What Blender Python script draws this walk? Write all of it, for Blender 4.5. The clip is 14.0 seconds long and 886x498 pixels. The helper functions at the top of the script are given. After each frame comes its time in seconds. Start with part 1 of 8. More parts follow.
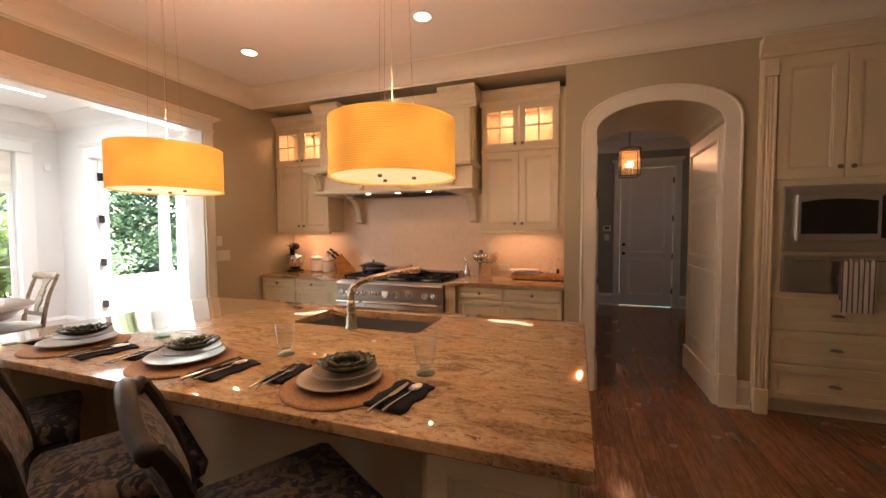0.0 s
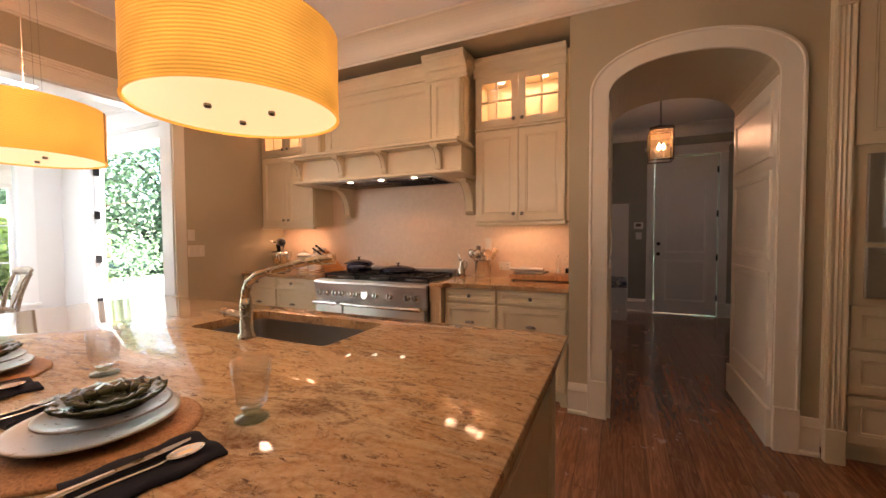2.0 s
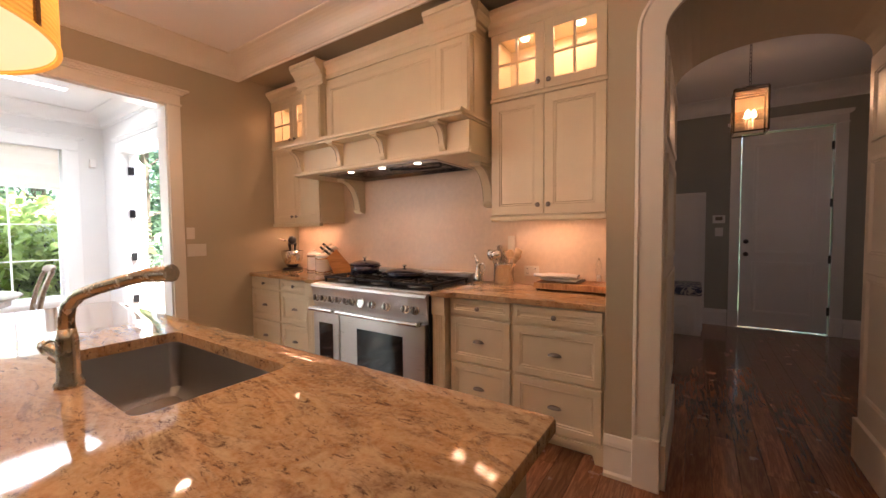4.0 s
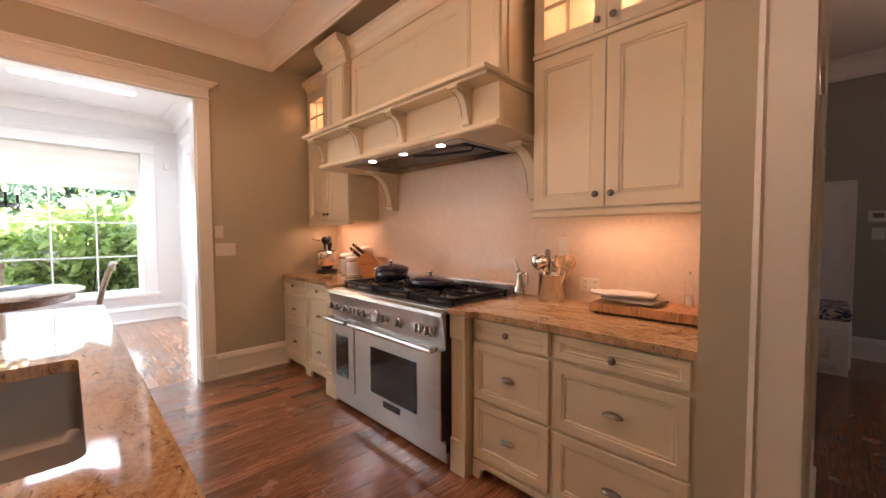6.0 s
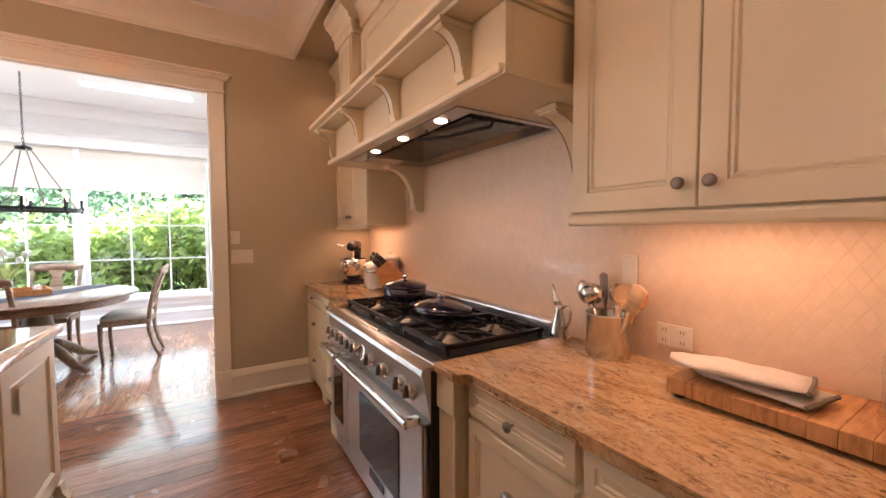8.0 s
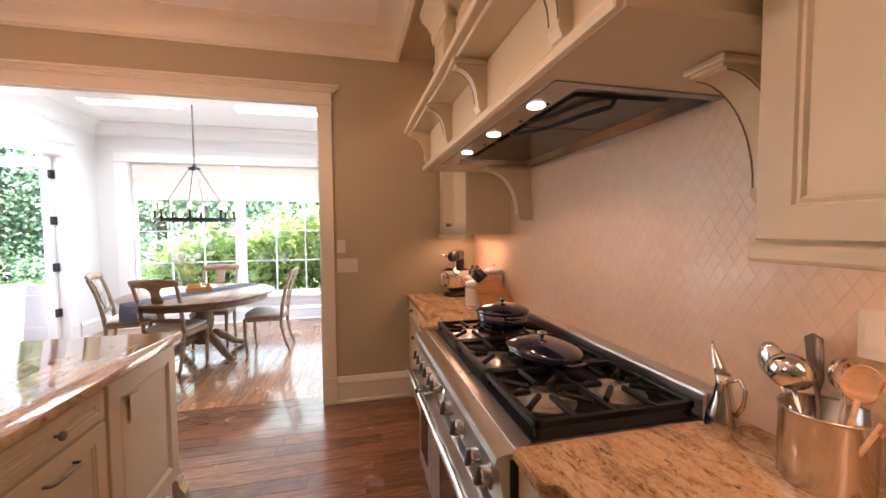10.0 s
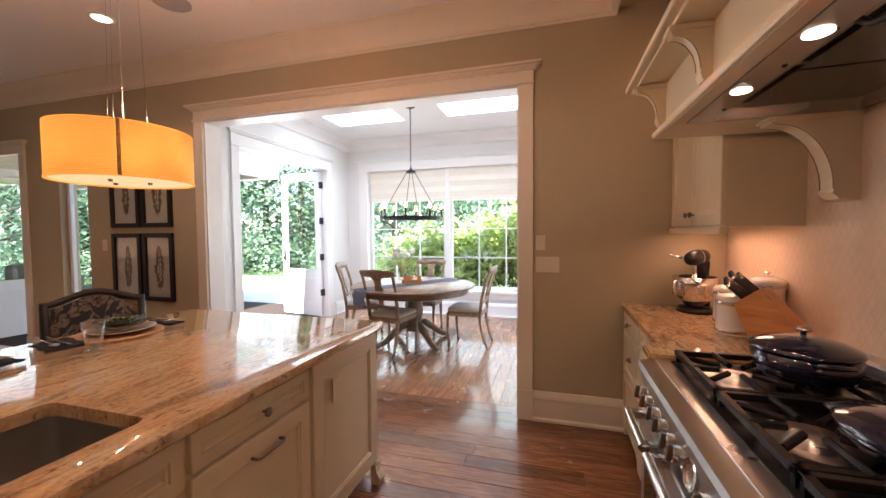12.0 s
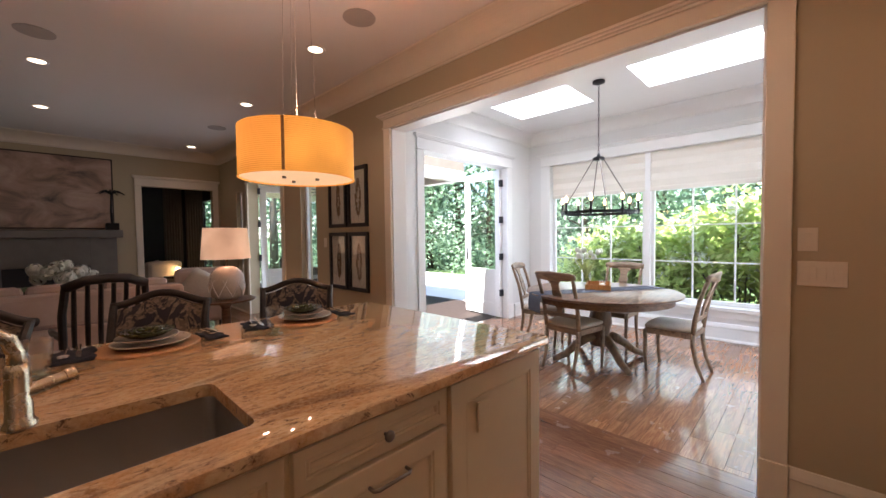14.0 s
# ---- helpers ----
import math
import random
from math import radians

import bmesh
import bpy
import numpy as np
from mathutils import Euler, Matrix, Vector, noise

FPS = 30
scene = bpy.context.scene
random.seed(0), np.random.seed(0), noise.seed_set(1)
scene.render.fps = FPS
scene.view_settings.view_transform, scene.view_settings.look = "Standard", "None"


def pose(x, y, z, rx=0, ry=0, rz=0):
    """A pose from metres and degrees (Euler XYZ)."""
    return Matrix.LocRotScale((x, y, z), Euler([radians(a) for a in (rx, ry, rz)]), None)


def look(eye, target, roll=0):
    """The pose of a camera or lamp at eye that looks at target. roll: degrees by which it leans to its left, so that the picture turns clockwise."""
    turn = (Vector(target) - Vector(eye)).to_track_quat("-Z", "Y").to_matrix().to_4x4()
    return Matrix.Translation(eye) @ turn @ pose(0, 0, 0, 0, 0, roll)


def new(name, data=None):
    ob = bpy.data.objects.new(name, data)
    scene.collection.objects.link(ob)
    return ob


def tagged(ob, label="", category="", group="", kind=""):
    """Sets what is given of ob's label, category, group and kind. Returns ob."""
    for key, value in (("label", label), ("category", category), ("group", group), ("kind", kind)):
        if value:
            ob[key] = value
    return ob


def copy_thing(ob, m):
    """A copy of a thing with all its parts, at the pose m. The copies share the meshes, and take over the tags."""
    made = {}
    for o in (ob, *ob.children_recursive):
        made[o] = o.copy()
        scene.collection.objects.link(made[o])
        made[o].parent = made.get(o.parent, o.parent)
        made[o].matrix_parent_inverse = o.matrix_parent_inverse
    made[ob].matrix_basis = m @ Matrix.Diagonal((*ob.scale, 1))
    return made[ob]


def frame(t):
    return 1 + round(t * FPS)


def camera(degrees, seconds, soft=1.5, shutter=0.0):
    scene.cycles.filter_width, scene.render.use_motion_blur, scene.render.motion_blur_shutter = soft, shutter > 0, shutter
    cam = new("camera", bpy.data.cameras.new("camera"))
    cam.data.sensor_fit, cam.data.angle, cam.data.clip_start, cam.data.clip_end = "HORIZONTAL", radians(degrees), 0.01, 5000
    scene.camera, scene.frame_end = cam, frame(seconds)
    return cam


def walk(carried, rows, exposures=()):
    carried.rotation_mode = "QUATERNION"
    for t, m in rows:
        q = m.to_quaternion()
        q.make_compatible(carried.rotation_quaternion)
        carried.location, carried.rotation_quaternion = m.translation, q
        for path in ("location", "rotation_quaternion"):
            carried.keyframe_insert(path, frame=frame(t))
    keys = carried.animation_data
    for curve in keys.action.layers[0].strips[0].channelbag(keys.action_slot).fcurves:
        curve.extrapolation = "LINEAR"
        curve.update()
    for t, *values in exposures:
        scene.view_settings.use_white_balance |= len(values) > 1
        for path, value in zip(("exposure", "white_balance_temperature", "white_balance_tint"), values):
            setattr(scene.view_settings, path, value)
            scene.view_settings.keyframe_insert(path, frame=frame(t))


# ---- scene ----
cam = camera(98.7, 14.0)
PATH = [
    (0, (0.083, 0.624, 1.432), (-0.579, 2.509, 1.34), -0.3),
    (0.5, (0.157, 0.775, 1.404), (-0.527, 2.652, 1.321), -0.2),
    (1, (0.227, 0.956, 1.379), (-0.495, 2.82, 1.302), -0.3),
    (1.5, (0.266, 1.13, 1.36), (-0.508, 2.973, 1.282), -0.4),
    (2, (0.302, 1.307, 1.319), (-0.53, 3.125, 1.25), -0.3),
    (2.5, (0.336, 1.49, 1.313), (-0.551, 3.281, 1.242), -0.4),
    (3, (0.388, 1.692, 1.332), (-0.575, 3.443, 1.251), -0.5),
    (5.5, (0.319, 2.586, 1.32), (-1.017, 4.072, 1.236), -0.3),
    (6, (0.274, 2.761, 1.326), (-1.146, 4.166, 1.24), -0.2),
    (6.5, (0.209, 2.959, 1.334), (-1.284, 4.287, 1.249), -0.0),
    (7, (0.137, 3.166, 1.351), (-1.431, 4.404, 1.258), -0.3),
    (7.2, (0.109, 3.25, 1.356), (-1.49, 4.447, 1.26), -0.3),
    (9.3, (-0.183, 3.806, 1.458), (-2.032, 4.562, 1.366), -0.2),
    (9.5, (-0.212, 3.819, 1.466), (-2.089, 4.501, 1.369), -0.3),
    (10, (-0.294, 3.835, 1.47), (-2.237, 4.301, 1.372), -0.4),
    (10.5, (-0.387, 3.842, 1.462), (-2.372, 4.069, 1.368), -0.4),
    (11, (-0.493, 3.842, 1.456), (-2.49, 3.804, 1.363), -0.4),
    (11.5, (-0.599, 3.85, 1.435), (-2.575, 3.549, 1.348), -0.4),
    (12, (-0.705, 3.845, 1.42), (-2.623, 3.283, 1.334), -0.4),
    (12.5, (-0.808, 3.835, 1.406), (-2.642, 3.04, 1.323), -0.5),
    (13, (-0.923, 3.818, 1.403), (-2.652, 2.817, 1.324), -0.5),
    (13.5, (-1.038, 3.796, 1.388), (-2.632, 2.59, 1.315), -0.7),
    (14, (-1.114, 3.762, 1.378), (-2.548, 2.37, 1.309), -0.7),
]
EXPOSURES = [(0, 3.32, 6850, 14), (1.5, 3.38, 6750, 14), (3.2, 3.45, 6450, 15), (5.3, 3.50, 6250, 16), (7.2, 3.50, 6200, 17), (9.5, 3.54, 6200, 17), (11, 3.42, 6150, 17), (12.5, 3.04, 6150, 17), (14, 2.86, 6150, 17)]
walk(cam, [(t, look(eye, target, roll)) for t, eye, target, roll in PATH], EXPOSURES)
FLOOR_Z, CEIL = 0.0, 3.08
XW = -3.615          # kitchen face of the breakfast-room wall
YA, YN = 4.25, 4.935  # arch wall face, back of the range niche
XG, YS, YB = -7.03, 0.165, 4.045   # breakfast room: window wall, south and north walls
CT = 0.915           # worktops

# ---- world, sun, exposure ----
SUN_EL, SUN_AZ = radians(62), radians(78)   # high, from the east behind the house
w = bpy.data.worlds.new("sky")
scene.world = w
w.use_nodes = True
_n = w.node_tree.nodes
sky = _n.new("ShaderNodeTexSky")
sky.sky_type = 'NISHITA'
sky.sun_disc = False
sky.sun_elevation, sky.sun_rotation = SUN_EL, SUN_AZ
w.node_tree.links.new(sky.outputs[0], _n["Background"].inputs[0])
_n["Background"].inputs[1].default_value = 0.15
sun = new("sun", bpy.data.lights.new("sun", "SUN"))
sun.data.energy, sun.data.angle, sun.data.color = 5.0, radians(0.5), (1.0, 0.95, 0.86)
sun.matrix_world = look((0, 0, 30), (-math.sin(SUN_AZ) * 30 * math.cos(SUN_EL) / math.sin(SUN_EL), -math.cos(SUN_AZ) * 30 * math.cos(SUN_EL) / math.sin(SUN_EL), 0))


LAMP_K, GLOW_K = 0.090, 0.51   # all the lamps, against the daylight


def lamp(name, kind, m, energy, color, size=0.1, size_y=None, spot=None, spread=None):
    d = bpy.data.lights.new(name, kind)
    d.energy, d.color = energy * LAMP_K, color
    if kind == "AREA":
        d.size = size
        d.shape = "DISK"
        if size_y:
            d.shape, d.size_y = "RECTANGLE", size_y
        if spread:
            d.spread = radians(spread)
    else:
        d.shadow_soft_size = size
        if spot:
            d.spot_size, d.spot_blend = radians(spot), 0.6
    ob = new(name, d)
    ob.matrix_world = m
    return ob


WARM, AMBER, DAY = (1.0, 0.63, 0.445), (1.0, 0.51, 0.31), (0.86, 0.915, 1.0)
# daylight standing in the breakfast-room openings
lamp("window_daylight", "AREA", look((XG - 0.25, 2.08, 1.3), (0, 2.08, 1.0)), 58, DAY, 3.0, 1.7)
lamp("south_door_daylight", "AREA", look((-5.4, YS - 0.35, 1.3), (-5.4, 5, 1.1)), 18, DAY, 1.5, 2.2)
lamp("north_door_daylight", "AREA", look((-5.4, YB + 0.35, 1.3), (-5.4, 0, 1.1)), 18, DAY, 1.5, 2.2)
lamp("living_daylight", "AREA", look((XW - 0.215, -2.83, 1.2), (0, -2.83, 1.0)), 14, DAY, 1.3, 2.1)
# the two at x 0.65 are unseen, added on the grid to light the right side
CANS = [(0.65, 3.4), (0.65, 0.48), (-1.05, 3.4), (-2.76, 3.4), (-2.84, 0.51), (-1.05, 0.48), (-2.90, -1.43), (-1.08, -1.52), (-1.08, -3.28), (-2.98, -4.5)]
for cx, cy in CANS:
    lamp("downlight_beam", "SPOT", look((cx, cy, CEIL - 0.03), (cx, cy, 0)), (2.5 if cx > 0 else 28 if (cy > 2 and cx > -2) else 20 if cy > 2 else 22) if cy > 0 else 6, WARM, 0.05, spot=120)

# ---- materials ----


def mat(name):
    m = bpy.data.materials.new(name)
    m.use_nodes = True
    nt = m.node_tree
    return m, nt, nt.nodes["Principled BSDF"]


def mix_rgb(nt, fac, a, b):
    n = nt.nodes.new("ShaderNodeMix")
    n.data_type = "RGBA"
    for i, v in ((0, fac), (6, a), (7, b)):
        if isinstance(v, (tuple, list)):
            n.inputs[i].default_value = (*v[:3], 1)
        elif isinstance(v, (int, float)):
            n.inputs[i].default_value = v
        else:
            nt.links.new(v, n.inputs[i])
    return n.outputs[2]


def coords(nt, scale=(1, 1, 1), kind="Object", rot=(0, 0, 0)):
    tc = nt.nodes.new("ShaderNodeTexCoord")
    mp = nt.nodes.new("ShaderNodeMapping")
    mp.inputs["Scale"].default_value = scale
    mp.inputs["Rotation"].default_value = [radians(r) for r in rot]
    nt.links.new(tc.outputs[kind], mp.inputs[0])
    return mp.outputs[0]


def world_coords(nt, scale=(1, 1, 1), rot=(0, 0, 0)):
    g = nt.nodes.new("ShaderNodeNewGeometry")
    mp = nt.nodes.new("ShaderNodeMapping")
    mp.inputs["Scale"].default_value = scale
    mp.inputs["Rotation"].default_value = [radians(r) for r in rot]
    nt.links.new(g.outputs["Position"], mp.inputs[0])
    return mp.outputs[0]


def noise_tex(nt, vec, scale, detail=4, rough=0.55, distort=0.0):
    n = nt.nodes.new("ShaderNodeTexNoise")
    nt.links.new(vec, n.inputs["Vector"])
    n.inputs["Scale"].default_value, n.inputs["Detail"].default_value = scale, detail
    n.inputs["Roughness"].default_value, n.inputs["Distortion"].default_value = rough, distort
    return n.outputs[0]


def ramp(nt, fac, stops):
    r = nt.nodes.new("ShaderNodeValToRGB")
    e = r.color_ramp.elements
    while len(e) < len(stops):
        e.new(0.5)
    for k, (p, c) in zip(e, stops):
        k.position = p
        k.color = (*c, 1) if len(c) == 3 else c
    nt.links.new(fac, r.inputs[0])
    return r.outputs[0]


def bump(nt, b, height, strength=0.2, dist=0.01):
    n = nt.nodes.new("ShaderNodeBump")
    n.inputs["Strength"].default_value, n.inputs["Distance"].default_value = strength, dist
    nt.links.new(height, n.inputs["Height"])
    nt.links.new(n.outputs[0], b.inputs["Normal"])


def plain(name, col, rough=0.5, metal=0.0, vary=0.06, scale=6.0, bumps=0.05, bscale=120.0, coat=0.0):
    """Paint, plastic, cloth: one colour with soft blotches and a fine relief."""
    m, nt, b = mat(name)
    v = world_coords(nt)
    lo = tuple(c * (1 - vary * 2) for c in col)
    hi = tuple(min(1, c * (1 + vary)) for c in col)
    nt.links.new(mix_rgb(nt, noise_tex(nt, v, scale, 5), lo, hi), b.inputs["Base Color"])
    b.inputs["Metallic"].default_value = metal
    rr = nt.nodes.new("ShaderNodeMapRange")
    rr.inputs["To Min"].default_value, rr.inputs["To Max"].default_value = max(0.02, rough - 0.08), min(1, rough + 0.08)
    nt.links.new(noise_tex(nt, v, scale * 3, 3), rr.inputs[0])
    nt.links.new(rr.outputs[0], b.inputs["Roughness"])
    b.inputs["Coat Weight"].default_value = coat
    if bumps:
        bump(nt, b, noise_tex(nt, v, bscale, 2), bumps, 0.004)
    return m


def make_granite():
    """Golden stone: long drifts along x, cream and rust bands, broken dark veins, fine grain."""
    m, nt, b = mat("golden_granite")
    v = world_coords(nt, (0.85, 2.5, 1.0), (0, 0, 7))
    flow = noise_tex(nt, v, 1.7, 9, 0.60, 1.3)
    base = ramp(nt, flow, [(0.28, (0.15, 0.075, 0.034)), (0.38, (0.36, 0.19, 0.075)), (0.46, (0.55, 0.36, 0.18)), (0.52, (0.43, 0.245, 0.10)), (0.58, (0.56, 0.40, 0.22)), (0.70, (0.21, 0.11, 0.05))])
    v2 = world_coords(nt, (1.0, 2.2, 1.0), (0, 0, -9))
    veins = ramp(nt, noise_tex(nt, v2, 6.5, 11, 0.78, 1.6), [(0.505, (0, 0, 0)), (0.60, (0.9, 0.9, 0.9))])
    patch = ramp(nt, noise_tex(nt, world_coords(nt, (0.7, 1.6, 1.0)), 2.2, 3, 0.5), [(0.38, (0.35, 0.35, 0.35)), (0.58, (1, 1, 1))])
    mul = nt.nodes.new("ShaderNodeMath")
    mul.operation = "MULTIPLY"
    nt.links.new(veins, mul.inputs[0])
    nt.links.new(patch, mul.inputs[1])
    c1 = mix_rgb(nt, mul.outputs[0], base, (0.17, 0.088, 0.042))
    grain = ramp(nt, noise_tex(nt, world_coords(nt), 70, 6, 0.7), [(0.40, (0, 0, 0)), (0.62, (1, 1, 1))])
    c2 = mix_rgb(nt, grain, c1, mix_rgb(nt, 0.32, c1, (0.72, 0.56, 0.36)))
    specks = ramp(nt, noise_tex(nt, world_coords(nt, (0.8, 2.0, 1), (0, 0, 14)), 30, 8, 0.8, 0.6), [(0.555, (0, 0, 0)), (0.62, (0.9, 0.9, 0.9))])
    c3 = mix_rgb(nt, specks, c2, (0.10, 0.055, 0.035))
    nt.links.new(c3, b.inputs["Base Color"])
    b.inputs["Roughness"].default_value = 0.055
    b.inputs["Specular IOR Level"].default_value = 0.6
    return m


def make_oak(name, dark, mid, rough=0.17, turn=0):
    """Planks: each piece takes its own tone from its object or island."""
    m, nt, b = mat(name)
    oi = nt.nodes.new("ShaderNodeObjectInfo")
    gm = nt.nodes.new("ShaderNodeNewGeometry")
    add = nt.nodes.new("ShaderNodeMath")
    nt.links.new(oi.outputs["Random"], add.inputs[0])
    nt.links.new(gm.outputs["Random Per Island"], add.inputs[1])
    fr = nt.nodes.new("ShaderNodeMath")
    fr.operation = "FRACT"
    nt.links.new(add.outputs[0], fr.inputs[0])
    off = nt.nodes.new("ShaderNodeCombineXYZ")
    mu = nt.nodes.new("ShaderNodeMath")
    mu.operation = "MULTIPLY"
    mu.inputs[1].default_value = 37.0
    nt.links.new(fr.outputs[0], mu.inputs[0])
    nt.links.new(mu.outputs[0], off.inputs[0])
    nt.links.new(mu.outputs[0], off.inputs[2])
    va = nt.nodes.new("ShaderNodeVectorMath")
    nt.links.new(world_coords(nt, (14.0, 1.2, 1.0) if turn else (1.2, 14.0, 1.0)), va.inputs[0])
    nt.links.new(off.outputs[0], va.inputs[1])
    grain = noise_tex(nt, va.outputs[0], 3.0, 7, 0.65, 1.5)
    c = ramp(nt, grain, [(0.28, tuple(x * 0.78 for x in dark)), (0.45, dark), (0.62, mid), (0.8, tuple(x * 1.15 for x in mid))])
    tone = nt.nodes.new("ShaderNodeMapRange")
    tone.inputs["To Min"].default_value, tone.inputs["To Max"].default_value = 0.70, 1.18
    nt.links.new(fr.outputs[0], tone.inputs[0])
    vm = nt.nodes.new("ShaderNodeVectorMath")
    vm.operation = "SCALE"
    nt.links.new(c, vm.inputs[0])
    nt.links.new(tone.outputs[0], vm.inputs["Scale"])
    nt.links.new(vm.outputs[0], b.inputs["Base Color"])
    rr = nt.nodes.new("ShaderNodeMapRange")
    rr.inputs["To Min"].default_value, rr.inputs["To Max"].default_value = rough, rough + 0.16
    nt.links.new(noise_tex(nt, world_coords(nt), 5, 4), rr.inputs[0])
    nt.links.new(rr.outputs[0], b.inputs["Roughness"])
    b.inputs["Coat Weight"].default_value, b.inputs["Coat Roughness"].default_value = 0.6, 0.09
    bump(nt, b, grain, 0.05, 0.002)
    return m


def make_wood(name, dark, mid, rough=0.4, axis=(2, 14, 14), scale=2.0):
    m, nt, b = mat(name)
    g = noise_tex(nt, coords(nt, axis), scale, 6, 0.6, 1.0)
    nt.links.new(ramp(nt, g, [(0.3, dark), (0.55, mid), (0.8, tuple(min(1, x * 1.25) for x in mid))]), b.inputs["Base Color"])
    b.inputs["Roughness"].default_value = rough
    bump(nt, b, g, 0.1, 0.003)
    return m


def make_steel(name, col=(0.62, 0.60, 0.57), rough=0.28, stretch=(3, 3, 260)):
    m, nt, b = mat(name)
    v = coords(nt, stretch)
    g = noise_tex(nt, v, 2.0, 3, 0.6)
    nt.links.new(mix_rgb(nt, noise_tex(nt, world_coords(nt), 4, 4), tuple(c * 0.86 for c in col), col), b.inputs["Base Color"])
    b.inputs["Metallic"].default_value = 1.0
    rr = nt.nodes.new("ShaderNodeMapRange")
    rr.inputs["To Min"].default_value, rr.inputs["To Max"].default_value = rough - 0.06, rough + 0.1
    nt.links.new(g, rr.inputs[0])
    nt.links.new(rr.outputs[0], b.inputs["Roughness"])
    bump(nt, b, g, 0.03, 0.001)
    return m


def make_floral(name, ground, leaf, pale):
    """Printed or woven cloth with large scrolling leaves."""
    m, nt, b = mat(name)
    v = coords(nt)
    a = ramp(nt, noise_tex(nt, v, 9, 3, 0.5, 3.2), [(0.47, (0, 0, 0)), (0.50, (1, 1, 1))])
    fine = ramp(nt, noise_tex(nt, v, 24, 3, 0.5, 2.0), [(0.45, (0.35, 0.35, 0.35)), (0.55, (1, 1, 1))])
    c = mix_rgb(nt, a, ground, mix_rgb(nt, fine, leaf, pale))
    nt.links.new(c, b.inputs["Base Color"])
    b.inputs["Roughness"].default_value = 0.85
    b.inputs["Sheen Weight"].default_value = 0.15
    bump(nt, b, noise_tex(nt, v, 350, 2), 0.25, 0.002)
    return m


def make_stripe(name, a, bcol, scale, axis=0, width=0.5, rough=0.9):
    m, nt, b = mat(name)
    v = coords(nt)
    s = nt.nodes.new("ShaderNodeSeparateXYZ")
    nt.links.new(v, s.inputs[0])
    k = nt.nodes.new("ShaderNodeMath")
    k.operation = "MULTIPLY"
    k.inputs[1].default_value = scale
    nt.links.new(s.outputs[axis], k.inputs[0])
    f = nt.nodes.new("ShaderNodeMath")
    f.operation = "FRACT"
    nt.links.new(k.outputs[0], f.inputs[0])
    g = nt.nodes.new("ShaderNodeMath")
    g.operation = "GREATER_THAN"
    g.inputs[1].default_value = width
    nt.links.new(f.outputs[0], g.inputs[0])
    nt.links.new(mix_rgb(nt, g.outputs[0], a, bcol), b.inputs["Base Color"])
    b.inputs["Roughness"].default_value = rough
    bump(nt, b, noise_tex(nt, v, 400, 2), 0.2, 0.002)
    return m


def make_shade(name, col, strength, lines):
    """A lit lampshade: woven bands that let the lamp's light through."""
    m, nt, b = mat(name)
    v = coords(nt)
    s = nt.nodes.new("ShaderNodeSeparateXYZ")
    nt.links.new(v, s.inputs[0])
    wv = nt.nodes.new("ShaderNodeMath")
    wv.operation = "MULTIPLY"
    wv.inputs[1].default_value = lines
    nt.links.new(s.outputs[2], wv.inputs[0])
    sn = nt.nodes.new("ShaderNodeMath")
    sn.operation = "SINE"
    nt.links.new(wv.outputs[0], sn.inputs[0])
    band = nt.nodes.new("ShaderNodeMapRange")
    band.inputs["From Min"].default_value, band.inputs["From Max"].default_value = -1, 1
    band.inputs["To Min"].default_value, band.inputs["To Max"].default_value = 0.55, 1.08
    nt.links.new(sn.outputs[0], band.inputs[0])
    bl = nt.nodes.new("ShaderNodeMapRange")
    bl.inputs["From Min"].default_value, bl.inputs["From Max"].default_value = 0.38, 0.72
    bl.inputs["To Min"].default_value, bl.inputs["To Max"].default_value = 0.78, 1.7
    nt.links.new(noise_tex(nt, v, 4.0, 2), bl.inputs[0])
    mm = nt.nodes.new("ShaderNodeMath")
    mm.operation = "MULTIPLY"
    nt.links.new(band.outputs[0], mm.inputs[0])
    nt.links.new(bl.outputs[0], mm.inputs[1])
    m2 = nt.nodes.new("ShaderNodeMath")
    m2.operation = "MULTIPLY"
    m2.inputs[1].default_value = strength * GLOW_K
    nt.links.new(mm.outputs[0], m2.inputs[0])
    b.inputs["Base Color"].default_value = (*[min(1, c * 0.8) for c in col], 1)
    b.inputs["Roughness"].default_value = 0.8
    b.inputs["Emission Color"].default_value = (*col, 1)
    nt.links.new(m2.outputs[0], b.inputs["Emission Strength"])
    bump(nt, b, sn.outputs[0], 0.3, 0.003)
    return m


def make_glow(name, col, strength):
    m, nt, b = mat(name)
    b.inputs["Base Color"].default_value = (*col, 1)
    b.inputs["Emission Color"].default_value = (*col, 1)
    b.inputs["Emission Strength"].default_value = strength * GLOW_K
    return m


